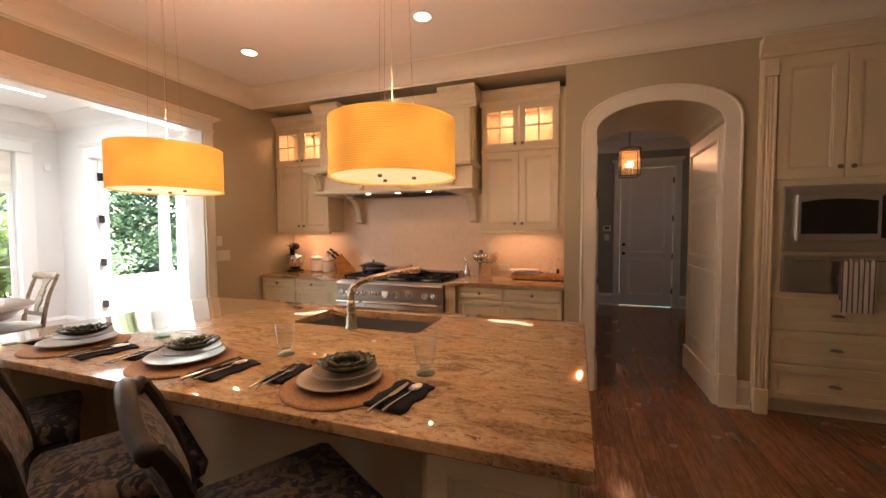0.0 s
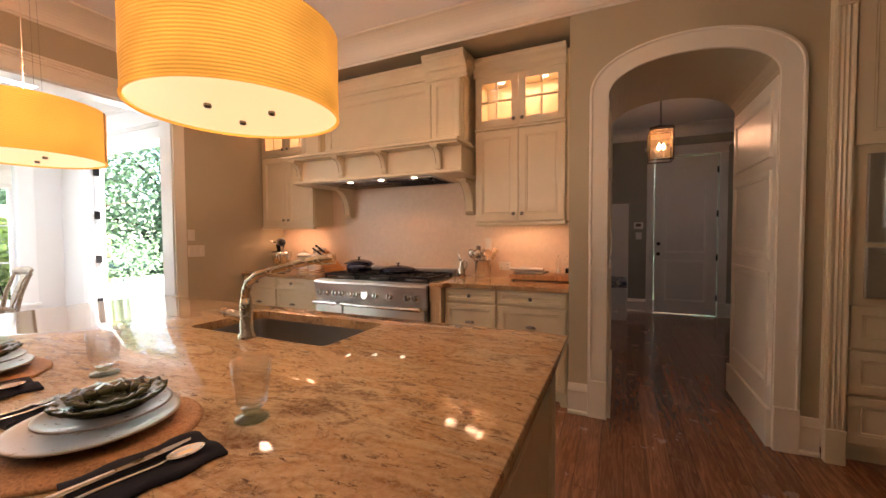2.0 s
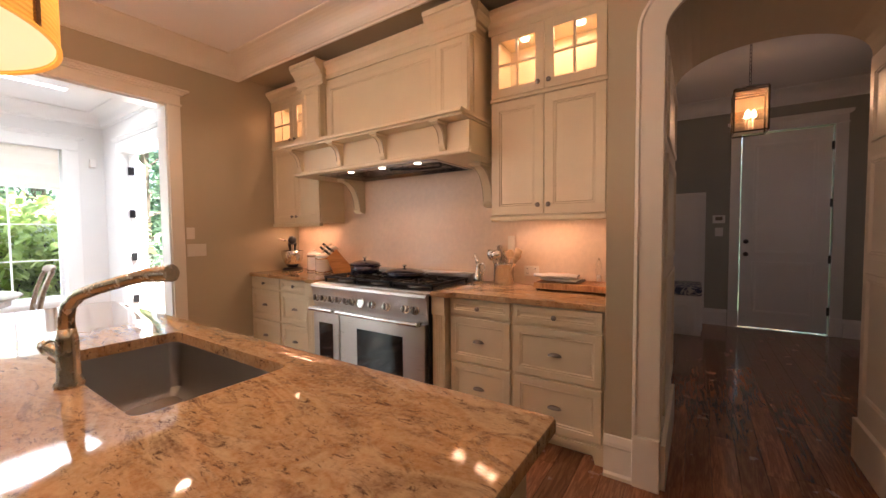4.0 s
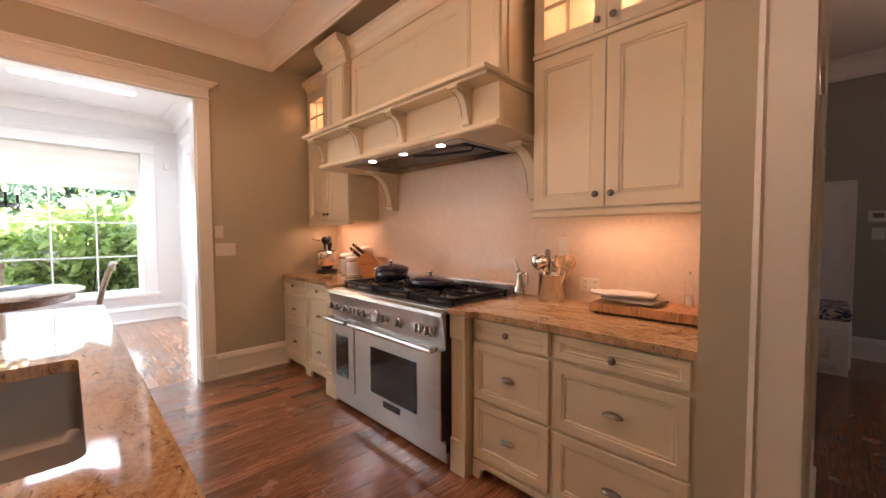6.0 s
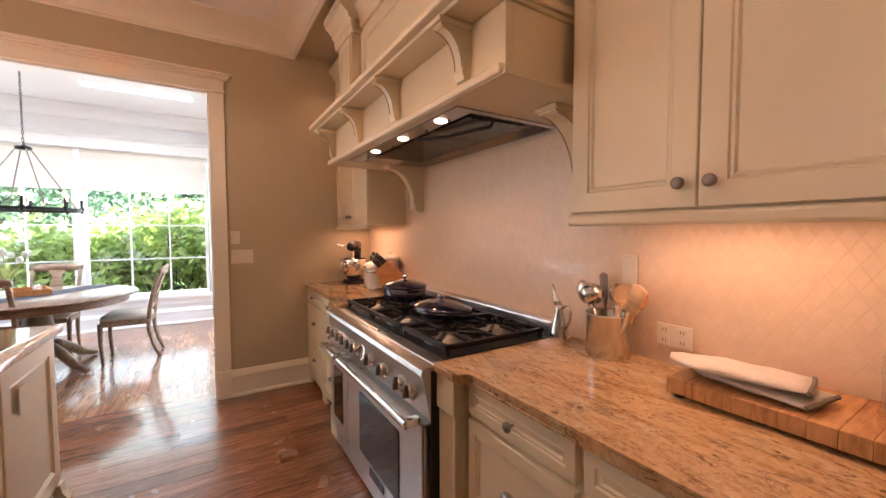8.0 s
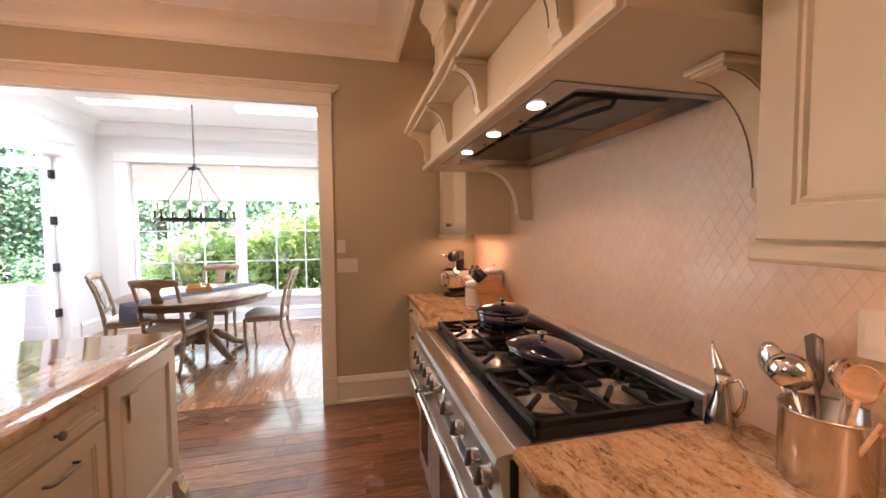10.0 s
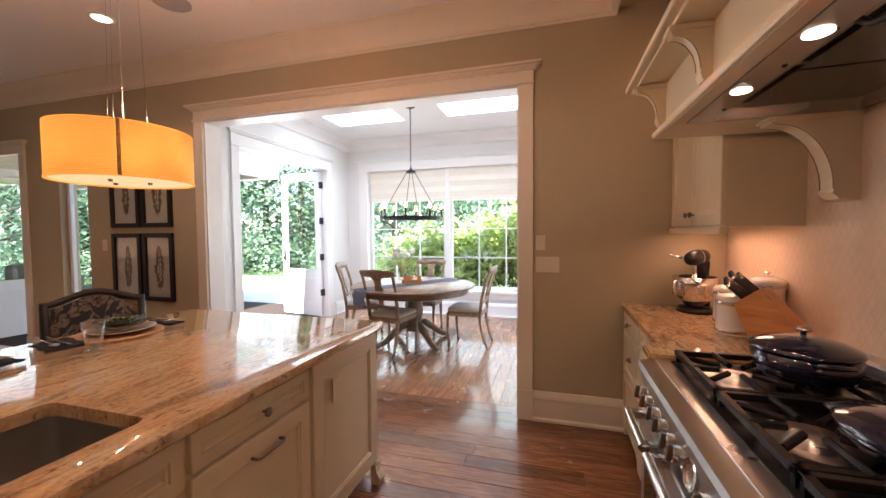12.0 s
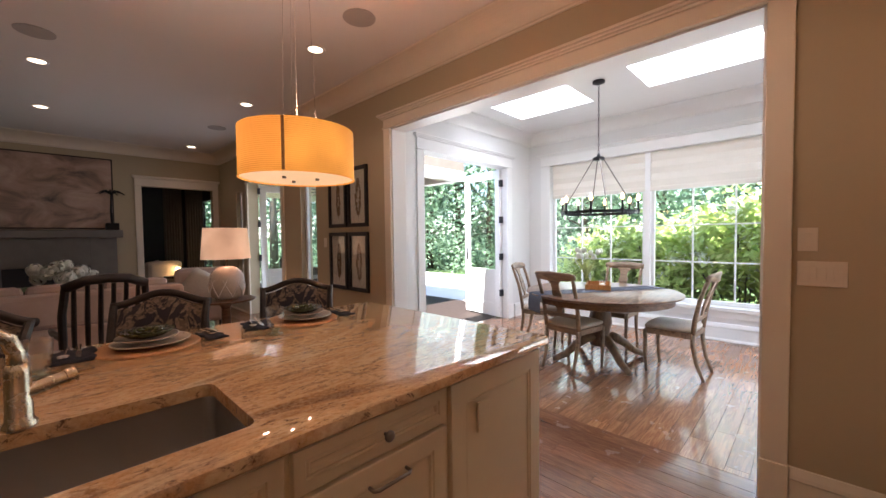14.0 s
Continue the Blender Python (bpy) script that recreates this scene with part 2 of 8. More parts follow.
def make_glass(name, col=(1, 1, 1), rough=0.0, clear=0.0):
    """Glass; with clear above 0 a thin pane: mostly see-through, with a glossy face."""
    m, nt, b = mat(name)
    if clear:
        tr = nt.nodes.new("ShaderNodeBsdfTransparent")
        tr.inputs[0].default_value = (*col, 1)
        gl = nt.nodes.new("ShaderNodeBsdfGlossy")
        gl.inputs["Roughness"].default_value = 0.02
        mx = nt.nodes.new("ShaderNodeMixShader")
        lw = nt.nodes.new("ShaderNodeLayerWeight")
        lw.inputs[0].default_value = 0.3
        gloss = nt.nodes.new("ShaderNodeMapRange")
        gloss.inputs["To Min"].default_value, gloss.inputs["To Max"].default_value = 0.02, 0.05 + (1 - clear) * 3.0
        nt.links.new(lw.outputs["Facing"], gloss.inputs[0])
        nt.links.new(gloss.outputs[0], mx.inputs[0])
        nt.links.new(tr.outputs[0], mx.inputs[1])
        nt.links.new(gl.outputs[0], mx.inputs[2])
        nt.links.new(mx.outputs[0], nt.nodes["Material Output"].inputs[0])
        return m
    b.inputs["Base Color"].default_value = (*col, 1)
    b.inputs["Transmission Weight"].default_value = 1.0
    b.inputs["Roughness"].default_value = rough
    b.inputs["IOR"].default_value = 1.45
    return m


def make_leaf(name, a, c, light=0.4):
    m, nt, b = mat(name)
    gm = nt.nodes.new("ShaderNodeNewGeometry")
    col = mix_rgb(nt, gm.outputs["Random Per Island"], a, c)
    nt.links.new(col, b.inputs["Base Color"])
    b.inputs["Roughness"].default_value = 0.5
    tl = nt.nodes.new("ShaderNodeBsdfTranslucent")
    nt.links.new(col, tl.inputs[0])
    mx = nt.nodes.new("ShaderNodeMixShader")
    mx.inputs[0].default_value = light
    nt.links.new(b.outputs[0], mx.inputs[1])
    nt.links.new(tl.outputs[0], mx.inputs[2])
    nt.links.new(mx.outputs[0], nt.nodes["Material Output"].inputs[0])
    return m


M_WALL = plain("greige_wall_paint", (0.465, 0.395, 0.265), 0.75, vary=0.03, scale=1.5, bumps=0.06, bscale=260)
M_WALL2 = plain("pale_wall_paint", (0.76, 0.76, 0.745), 0.7, vary=0.02, scale=1.5, bumps=0.05, bscale=260)
M_MUD = plain("grey_green_wall_paint", (0.34, 0.35, 0.31), 0.75, vary=0.03, scale=1.5, bumps=0.05, bscale=260)
M_CEIL = plain("ceiling_paint", (0.82, 0.80, 0.76), 0.85, vary=0.015, scale=1.0, bumps=0.05, bscale=200)
M_TRIM = plain("ivory_trim_paint", (0.78, 0.72, 0.60), 0.35, vary=0.025, scale=3, bumps=0.03, bscale=90)
M_WHITE = plain("white_trim_paint", (0.82, 0.82, 0.80), 0.35, vary=0.02, scale=3, bumps=0.03, bscale=90)
M_CAB = plain("cream_cabinet_paint", (0.72, 0.615, 0.42), 0.33, vary=0.05, scale=4, bumps=0.04, bscale=70)
M_GLAZE = plain("antique_glaze", (0.30, 0.21, 0.12), 0.5, vary=0.2, scale=20)
M_GRANITE = make_granite()
# same oak in both rooms; the breakfast room's daylight is mixed into its colour
M_OAK_DAYLIT = make_oak("oak_planks_daylit", (0.27, 0.115, 0.05), (0.44, 0.215, 0.10))
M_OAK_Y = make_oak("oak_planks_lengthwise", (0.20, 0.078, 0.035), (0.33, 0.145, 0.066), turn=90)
M_GAP = plain("plank_gap", (0.02, 0.01, 0.006), 0.8)
M_STEEL = make_steel("brushed_steel")
M_STEEL_V = make_steel("hood_steel", (0.36, 0.36, 0.37), 0.2, (26, 2, 2))
M_CHROME = plain("polished_steel", (0.75, 0.73, 0.70), 0.12, 1.0, 0.03)
M_BRASSY = make_steel("satin_nickel", (0.60, 0.52, 0.40), 0.24, (30, 30, 30))
M_PEWTER = plain("dark_pewter", (0.26, 0.23, 0.20), 0.32, 1.0, 0.1)
M_IRON = plain("black_cast_iron", (0.010, 0.010, 0.010), 0.38, 0.0, 0.2, 30, 0.3, 220)
M_IRON.node_tree.nodes["Principled BSDF"].inputs["Specular IOR Level"].default_value = 0.18
M_BLACK = plain("black_metal", (0.02, 0.02, 0.022), 0.35, 0.4, 0.15)
M_BGLASS = plain("black_oven_glass", (0.008, 0.008, 0.008), 0.06, 0.0, 0.1, bumps=0, coat=0.1)
M_ENAMEL = plain("navy_enamel", (0.012, 0.014, 0.04), 0.1, 0.0, 0.2, 8, 0.02, 40, coat=0.8)
M_TABLE = make_wood("walnut_brown_wood", (0.09, 0.045, 0.022), (0.22, 0.12, 0.065), 0.3)
M_CHAIR = make_wood("weathered_brown_wood", (0.15, 0.098, 0.058), (0.33, 0.23, 0.15), 0.45)
M_LINEN = plain("oatmeal_linen", (0.62, 0.56, 0.48), 0.9, 0.0, 0.08, 30, 0.35, 420)
M_DARKWOOD = make_wood("dark_espresso_wood", (0.008, 0.006, 0.005), (0.022, 0.016, 0.013), 0.42)
M_FLORAL = make_floral("navy_floral_cloth", (0.013, 0.013, 0.021), (0.06, 0.042, 0.031), (0.18, 0.135, 0.098))
M_NAVY = plain("navy_napkin_linen", (0.012, 0.014, 0.026), 0.9, 0.0, 0.2, 60, 0.4, 500)
M_CERAM = plain("cream_stoneware", (0.62, 0.55, 0.45), 0.28, 0.0, 0.06, 20, 0.05, 90, coat=0.3)
M_TAUPE = plain("taupe_stoneware", (0.30, 0.245, 0.185), 0.3, 0.0, 0.10, 20, 0.05, 90, coat=0.3)
M_OAT = plain("oat_stoneware", (0.47, 0.40, 0.31), 0.3, 0.0, 0.08, 20, 0.05, 90, coat=0.3)
M_GREEN = plain("olive_glazed_pottery", (0.065, 0.07, 0.028), 0.22, 0.0, 0.35, 40, 0.25, 60, coat=0.4)
M_MAT = make_wood("woven_rattan", (0.20, 0.095, 0.035), (0.42, 0.22, 0.09), 0.65, (30, 30, 30), 4)
M_GLASS = make_glass("clear_glass", (0.985, 0.99, 0.99), clear=0.86)
M_AQUA = make_glass("aqua_glass", (0.82, 0.95, 0.96), clear=0.80)
M_SEEDY = make_glass("seedy_glass", (0.97, 0.95, 0.92), clear=0.9)
M_PANE = make_glass("window_pane", (0.97, 0.99, 0.98), clear=0.94)
M_SHADE = make_shade("amber_string_shade", (1.0, 0.41, 0.06), 0.16, 760)
M_DIFF = make_glow("lit_diffuser", (1.0, 0.66, 0.34), 0.2)
M_CANLIT = make_glow("lit_downlight", (1.0, 0.80, 0.56), 2.0)
_nt = M_SEEDY.node_tree
_tl = _nt.nodes.new("ShaderNodeBsdfTranslucent")
_tl.inputs[0].default_value = (0.95, 0.66, 0.36, 1)
_mx = _nt.nodes.new("ShaderNodeMixShader")
_out = _nt.nodes["Material Output"]
_nt.links.new(_out.inputs[0].links[0].from_socket, _mx.inputs[1])
_nt.links.new(_tl.outputs[0], _mx.inputs[2])
_mx.inputs[0].default_value = 0.045
_nt.links.new(_mx.outputs[0], _out.inputs[0])
M_BULB = make_glow("lit_bulb", (1.0, 0.58, 0.24), 5.0)
M_SINK = make_steel("satin_sink_steel", (0.42, 0.405, 0.385), 0.36, (40, 3, 3))
M_LED = make_glow("lit_strip", (1.0, 0.70, 0.40), 1.2)
# skylight panes emit by themselves, in place of the sky above them
M_SKYGLOW = make_glow("skylight_glow", (0.93, 0.97, 1.0), 1.1)
M_ROMAN = plain("cream_roman_blind", (0.78, 0.74, 0.66), 0.9, 0.0, 0.03, 8, 0.3, 320)
M_BLOCK = make_wood("butcher_block", (0.30, 0.13, 0.045), (0.52, 0.27, 0.11), 0.45, (18, 3, 3), 3)
M_KNIFEB = make_wood("orange_beech", (0.42, 0.17, 0.05), (0.58, 0.27, 0.09), 0.4)
M_CANIST = plain("white_enamel", (0.78, 0.74, 0.68), 0.2, 0.0, 0.03, coat=0.4)
M_PLATE_SW = plain("ivory_plastic", (0.72, 0.66, 0.55), 0.4)
M_TOWEL = make_stripe("striped_tea_towel", (0.70, 0.66, 0.60), (0.16, 0.11, 0.11), 34, 0, 0.66)
M_MITT = plain("pale_quilted_cotton", (0.62, 0.57, 0.50), 0.95, 0.0, 0.08, 40, 0.6, 160)
M_PATIO = plain("pale_concrete", (0.62, 0.60, 0.56), 0.85, 0.0, 0.06, 1.2, 0.2, 60)
M_GRASS = plain("lawn", (0.06, 0.11, 0.03), 0.9, 0.0, 0.3, 3, 0.5, 40)
M_BARK = plain("bark", (0.10, 0.075, 0.05), 0.9, 0.0, 0.3, 12, 0.7, 40)
M_LEAF = make_leaf("leaf_green", (0.12, 0.20, 0.125), (0.30, 0.43, 0.27), 0.5)
M_LEAF2 = make_leaf("leaf_bright", (0.32, 0.42, 0.11), (0.55, 0.62, 0.25), 0.5)
M_PETAL = make_leaf("white_petal", (0.75, 0.76, 0.68), (0.85, 0.85, 0.80), 0.3)
M_GREYSOFA = plain("blush_sofa_cloth", (0.46, 0.36, 0.31), 0.9, 0.0, 0.05, 20, 0.4, 300)
M_STONE = plain("grey_stone_surround", (0.17, 0.155, 0.14), 0.6, 0.0, 0.15, 6, 0.2, 60)
# even near-black for the back-room walls and the firebox slab
M_NEARBLACK = plain("near_black", (0.03, 0.03, 0.033), 0.7)
M_CURTAIN = plain("taupe_curtain", (0.20, 0.17, 0.14), 0.95, 0.0, 0.1, 20, 0.3, 300)
M_TILE = plain("blush_beige_tile", (0.73, 0.575, 0.42), 0.34, 0.0, 0.08, 25, 0.08, 60, coat=0.25)
M_GROUT = plain("pale_grout", (0.69, 0.54, 0.395), 0.7)

# ---- mesh helpers ----


def mesh_object(name, bm, material, smooth=None):
    me = bpy.data.meshes.new(name)
    bm.normal_update()
    bm.to_mesh(me)
    bm.free()
    for k in (material if isinstance(material, (list, tuple)) else [material]):
        me.materials.append(k)
    if smooth:
        me.shade_smooth() if smooth is True else me.set_sharp_from_angle(angle=radians(smooth))
    return new(name, me)


def part(name, bm, material, parent, label="", smooth=None, m=None):
    """One mesh under a thing or a part. Coordinates are those of the thing's own base."""
    if m is not None:
        bm.transform(m)
    ob = mesh_object(name, bm, material, smooth)
    ob.parent = parent
    if label:
        ob["label"] = label
    return ob


def world_part(name, bm, material, parent, label="", smooth=None, m=None):
    """The same, with the mesh given in world coordinates; the thing's Empty has no turn."""
    base = parent.location.copy()
    if parent.parent:
        base += parent.parent.location
    if m is not None:
        bm.transform(m)
    bm.transform(Matrix.Translation(-base))
    return part(name, bm, material, parent, label, smooth)


def thing(name, x, y, z, label, category, group="", rz=0, kind=""):
    ob = new(name)
    ob.empty_display_size = 0.1
    ob.matrix_world = pose(x, y, z, 0, 0, rz)
    return tagged(ob, label, category, group, kind)


def structure(name, bm, material, label="", smooth=None):
    return tagged(mesh_object(name, bm, material, smooth), label, "", "", "structure")


def B():
    return bmesh.new()


def box(bm, x0, y0, z0, x1, y1, z1, bevel=0.0):
    if x1 < x0: x0, x1 = x1, x0
    if y1 < y0: y0, y1 = y1, y0
    if z1 < z0: z0, z1 = z1, z0
    v = [bm.verts.new(p) for p in ((x0, y0, z0), (x1, y0, z0), (x1, y1, z0), (x0, y1, z0), (x0, y0, z1), (x1, y0, z1), (x1, y1, z1), (x0, y1, z1))]
    f = [bm.faces.new([v[i] for i in q]) for q in ((3, 2, 1, 0), (4, 5, 6, 7), (0, 1, 5, 4), (1, 2, 6, 5), (2, 3, 7, 6), (3, 0, 4, 7))]
    if bevel:
        es = list({e for k in f for e in k.edges})
        bmesh.ops.bevel(bm, geom=es, offset=min(bevel, 0.45 * min(x1 - x0, y1 - y0, z1 - z0)), segments=2, affect="EDGES", profile=0.5)
    return bm


def bx(*a, **k):
    return box(B(), *a, **k)


def lathe(bm, profile, seg=32, m=None):
    """Turns (radius, z) pairs about z."""
    rings = []
    for r, z in profile:
        if r < 1e-5:
            rings.append([bm.verts.new((0, 0, z))])
        else:
            rings.append([bm.verts.new((r * math.cos(2 * math.pi * i / seg), r * math.sin(2 * math.pi * i / seg), z)) for i in range(seg)])
    made = [v for r in rings for v in r]
    for a, b in zip(rings, rings[1:]):
        for i in range(seg):
            j = (i + 1) % seg
            if len(a) == 1 and len(b) == 1:
                continue
            if len(a) == 1:
                bm.faces.new((a[0], b[j], b[i]))
            elif len(b) == 1:
                bm.faces.new((a[i], a[j], b[0]))
            else:
                bm.faces.new((a[i], a[j], b[j], b[i]))
    if m is not None:
        bmesh.ops.transform(bm, matrix=m, verts=made)
    return bm


def disc_rod(bm, a, b, r, seg=12, r2=None):
    """A capped rod from a to b."""
    a, b = Vector(a), Vector(b)
    q = (b - a).to_track_quat("Z", "Y").to_matrix().to_4x4()
    h = (b - a).length
    r2 = r if r2 is None else r2
    return lathe(bm, [(0, 0), (r, 0), (r2, h), (0, h)], seg, Matrix.Translation(a) @ q)


def tube(bm, pts, r, seg=10, close=True):
    """A bent rod through pts; r may be a list."""
    pts = [Vector(p) for p in pts]
    rs = r if isinstance(r, (list, tuple)) else [r] * len(pts)
    rings, prev = [], None
    for i, p in enumerate(pts):
        d = (pts[min(i + 1, len(pts) - 1)] - pts[max(i - 1, 0)]).normalized()
        u = (prev - d * prev.dot(d)).normalized() if prev is not None else d.orthogonal().normalized()
        prev = u
        v = d.cross(u)
        rings.append([bm.verts.new(p + (u * math.cos(2 * math.pi * k / seg) + v * math.sin(2 * math.pi * k / seg)) * rs[i]) for k in range(seg)])
    for a, b in zip(rings, rings[1:]):
        for k in range(seg):
            bm.faces.new((a[k], a[(k + 1) % seg], b[(k + 1) % seg], b[k]))
    if close:
        bm.faces.new(rings[0][::-1])
        bm.faces.new(rings[-1])
    return bm


def prism(bm, outline, d0, d1, m=None):
    """Extrudes an outline of (u, v), counter-clockwise, from depth d0 to d1 along the third axis."""
    a = [bm.verts.new((u, v, d0)) for u, v in outline]
    b = [bm.verts.new((u, v, d1)) for u, v in outline]
    n = len(a)
    bm.faces.new(a[::-1])
    bm.faces.new(b)
    for i in range(n):
        bm.faces.new((a[i], a[(i + 1) % n], b[(i + 1) % n], b[i]))
    if m is not None:
        bmesh.ops.transform(bm, matrix=m, verts=a + b)
    return bm


def strip(bm, profile, a, b, out):
    """A moulding: profile of (out, up) pairs, drawn from a to b; out is the unit way off the wall."""
    a, b, out = Vector(a), Vector(b), Vector(out)
    A = [bm.verts.new(a + out * o + Vector((0, 0, h))) for o, h in profile]
    C = [bm.verts.new(b + out * o + Vector((0, 0, h))) for o, h in profile]
    n = len(A)
    for i in range(n):
        bm.faces.new((A[i], A[(i + 1) % n], C[(i + 1) % n], C[i]))
    bm.faces.new(A[::-1])
    bm.faces.new(C)
    bmesh.ops.recalc_face_normals(bm, faces=bm.faces[:])
    return bm


def facing(x, y, z, way):
    """(u, v, n) to the world: u to the right as one looks at the face, v up, n out of it."""
    u, n = {"-y": ((1, 0, 0), (0, -1, 0)), "+y": ((-1, 0, 0), (0, 1, 0)), "+x": ((0, 1, 0), (1, 0, 0)), "-x": ((0, -1, 0), (-1, 0, 0))}[way]
    return Matrix(((u[0], 0, n[0], x), (u[1], 0, n[1], y), (0, 1, 0, z), (0, 0, 0, 1)))


def panel(bm, w, h, t=0.02, rail=0.062, sink=0.009, bead=0.012):
    """A framed door or drawer front: flat frame, bead, sunken field. In (u, v, n), back at n = 0."""
    def ring(inset, n):
        return [bm.verts.new(p) for p in ((inset, inset, n), (w - inset, inset, n), (w - inset, h - inset, n), (inset, h - inset, n))]
    rail = min(rail, 0.28 * min(w, h))
    bead = min(bead, 0.1 * min(w, h))
    flat = min(0.03, 0.42 * min(w, h) - rail - bead - 0.003)
    rings = [ring(0, 0), ring(0, t - 0.003), ring(0.003, t), ring(rail, t), ring(rail + 0.004, t - 0.005), ring(rail + bead, t - 0.003), ring(rail + bead + 0.006, t - sink), ring(rail + bead + max(flat, 0.008), t - sink)]
    for a, b in zip(rings, rings[1:]):
        for i in range(4):
            bm.faces.new((a[i], a[(i + 1) % 4], b[(i + 1) % 4], b[i]))
    bm.faces.new(rings[-1])
    bm.faces.new(rings[0][::-1])
    return bm


def knob(bm, m, r=0.016):
    return lathe(bm, [(0.005, 0), (0.005, 0.014), (r, 0.02), (r, 0.027), (r * 0.6, 0.031), (0, 0.032)], 14, m)


def cup_pull(bm, m, w=0.085):
    """A half-dome bin pull, in (u, v, n) about its centre."""
    made = []
    rows = []
    for j in range(5):
        ph = math.pi / 2 * j / 4
        row = []
        for i in range(11):
            th = math.pi * i / 10
            row.append(bm.verts.new((-w / 2 * math.cos(th), 0.020 * math.sin(th) * math.cos(ph) - 0.008, 0.024 * math.sin(th) * math.sin(ph) + 0.002)))
        rows.append(row)
        made += row
    for a, b in zip(rows, rows[1:]):
        for i in range(10):
            bm.faces.new((a[i], a[i + 1], b[i + 1], b[i]))
    bmesh.ops.transform(bm, matrix=m, verts=made)
    return bm


def bar_pull(bm, m, w=0.11):
    made = set(bm.verts)
    tube(bm, [(-w / 2, 0, 0), (-w / 2, 0, 0.022), (-w / 2 + 0.012, 0, 0.03), (w / 2 - 0.012, 0, 0.03), (w / 2, 0, 0.022), (w / 2, 0, 0)], 0.0055, 8)
    bmesh.ops.transform(bm, matrix=m, verts=[v for v in bm.verts if v not in made])
    return bm


T = Matrix.Translation


def front(parent, name, x0, x1, z0, z1, M, grip=None, grip_at=None, rail=0.055, material=None, label=""):
    """A cabinet front in a facing frame M whose u and v are the world's run and height."""
    ob = world_part(name, panel(B(), x1 - x0, z1 - z0, rail=rail), material or M_CAB, parent, label, None, M @ T((x0, z0, 0)))
    if grip:
        u, v = grip_at if grip_at else ((x0 + x1) / 2, (z0 + z1) / 2)
        b = B()
        grip(b, M @ T((u, v, 0.02)))
        b.transform(T(-parent.location))
        part("knob" if grip is knob else "handle", b, M_PEWTER, ob, "dark pewter " + ("knob" if grip is knob else "pull"), True)
    return ob

# ---- large structure ----


def wall(name, material, boxes, label):
    b = B()
    for q in boxes:
        box(b, *q)
    return structure(name, b, material, label)


X_E, Y_F = 4.2, -5.15   # east wall, fireplace wall
TH = 0.165
structure("subfloor", bx(XG - 0.2, Y_F - 3.2, -0.12, X_E + 0.2, 9.0, -0.012), M_GAP, "dark gap below the oak boards")
# west kitchen wall: opening to the breakfast room, then the living-room window, glazed doors and side light
OY0, OY1, OZ = 0.604, 3.587, 2.502
W0 = XW - TH
wall("wall_west", M_WALL, [
    (W0, OY1, 0, XW, YN + 0.15, CEIL), (W0, OY0, OZ, XW, OY1, CEIL), (W0, -1.035, 0, XW, OY0, CEIL),
    (W0, -1.49, 0, XW, -1.035, 0.45), (W0, -1.49, 2.25, XW, -1.035, CEIL), (W0, -2.125, 0, XW, -1.49, CEIL),
    (W0, -3.53, 2.36, XW, -2.125, CEIL), (W0, -3.85, 0, XW, -3.53, CEIL), (W0, -4.17, 0, XW, -3.85, 0.45),
    (W0, -4.17, 2.25, XW, -3.85, CEIL), (W0, Y_F, 0, XW, -4.17, CEIL)], "greige painted kitchen wall with a wide cased opening")
# north wall: niche back, arch wall with the thick panelled passage
AX0, AX1, ASP, ATOP = 0.240, 1.180, 2.275, 2.502
PY = 5.2
NX = -0.022   # east side of the range niche


def arch_points(x0, x1, spring, top, n=24):
    c, r = (x0 + x1) / 2, (x1 - x0) / 2
    return [(c - r * math.cos(math.pi * i / n), spring + (top - spring) * math.sin(math.pi * i / n) ** 0.85) for i in range(n + 1)]


def arch_solid(bm, x0, x1, ztop, pts, y0, y1):
    """The wall above an arch, between x0 and x1."""
    out = [(x0, ztop)] + [(x0, pts[0][1])] + pts + [(x1, pts[-1][1]), (x1, ztop)]
    n = len(pts)
    a = [bm.verts.new((x, y0, z)) for x, z in pts]
    b = [bm.verts.new((x, y1, z)) for x, z in pts]
    at = [bm.verts.new((x, y0, ztop)) for x, z in pts]
    bt = [bm.verts.new((x, y1, ztop)) for x, z in pts]
    for i in range(n - 1):
        bm.faces.new((a[i], a[i + 1], at[i + 1], at[i]))
        bm.faces.new((b[i + 1], b[i], bt[i], bt[i + 1]))
        bm.faces.new((a[i + 1], a[i], b[i], b[i + 1]))
    return bm


b = B()
for q in [(XW, YN, 0, NX, YN + 0.15, CEIL), (XW, YA, 2.955, NX, YN, CEIL),
          (NX, YA, 0, AX0, PY, CEIL), (AX1, YA, 0, 1.40, PY, CEIL), (1.40, 4.85, 0, X_E, PY, CEIL), (2.42, YA, 0, X_E, 4.85, CEIL), (1.40, YA, 2.86, 2.42, 4.85, CEIL)]:
    box(b, *q)
arch_solid(b, AX0, AX1, CEIL, arch_points(AX0, AX1, ASP, ATOP), YA, PY)
structure("wall_north", b, M_WALL, "greige wall with an arched passage and a range niche")
wall("wall_east", M_WALL, [(X_E, Y_F, 0, X_E + 0.15, PY, CEIL)], "plain greige wall")
wall("wall_south", M_WALL, [(-2.31, Y_F - 0.15, 0, X_E, Y_F, CEIL), (XW - TH, Y_F - 0.15, 0, -3.47, Y_F, CEIL), (-3.47, Y_F - 0.15, 2.365, -2.31, Y_F, CEIL)], "dim greige fireplace wall with a cased opening")
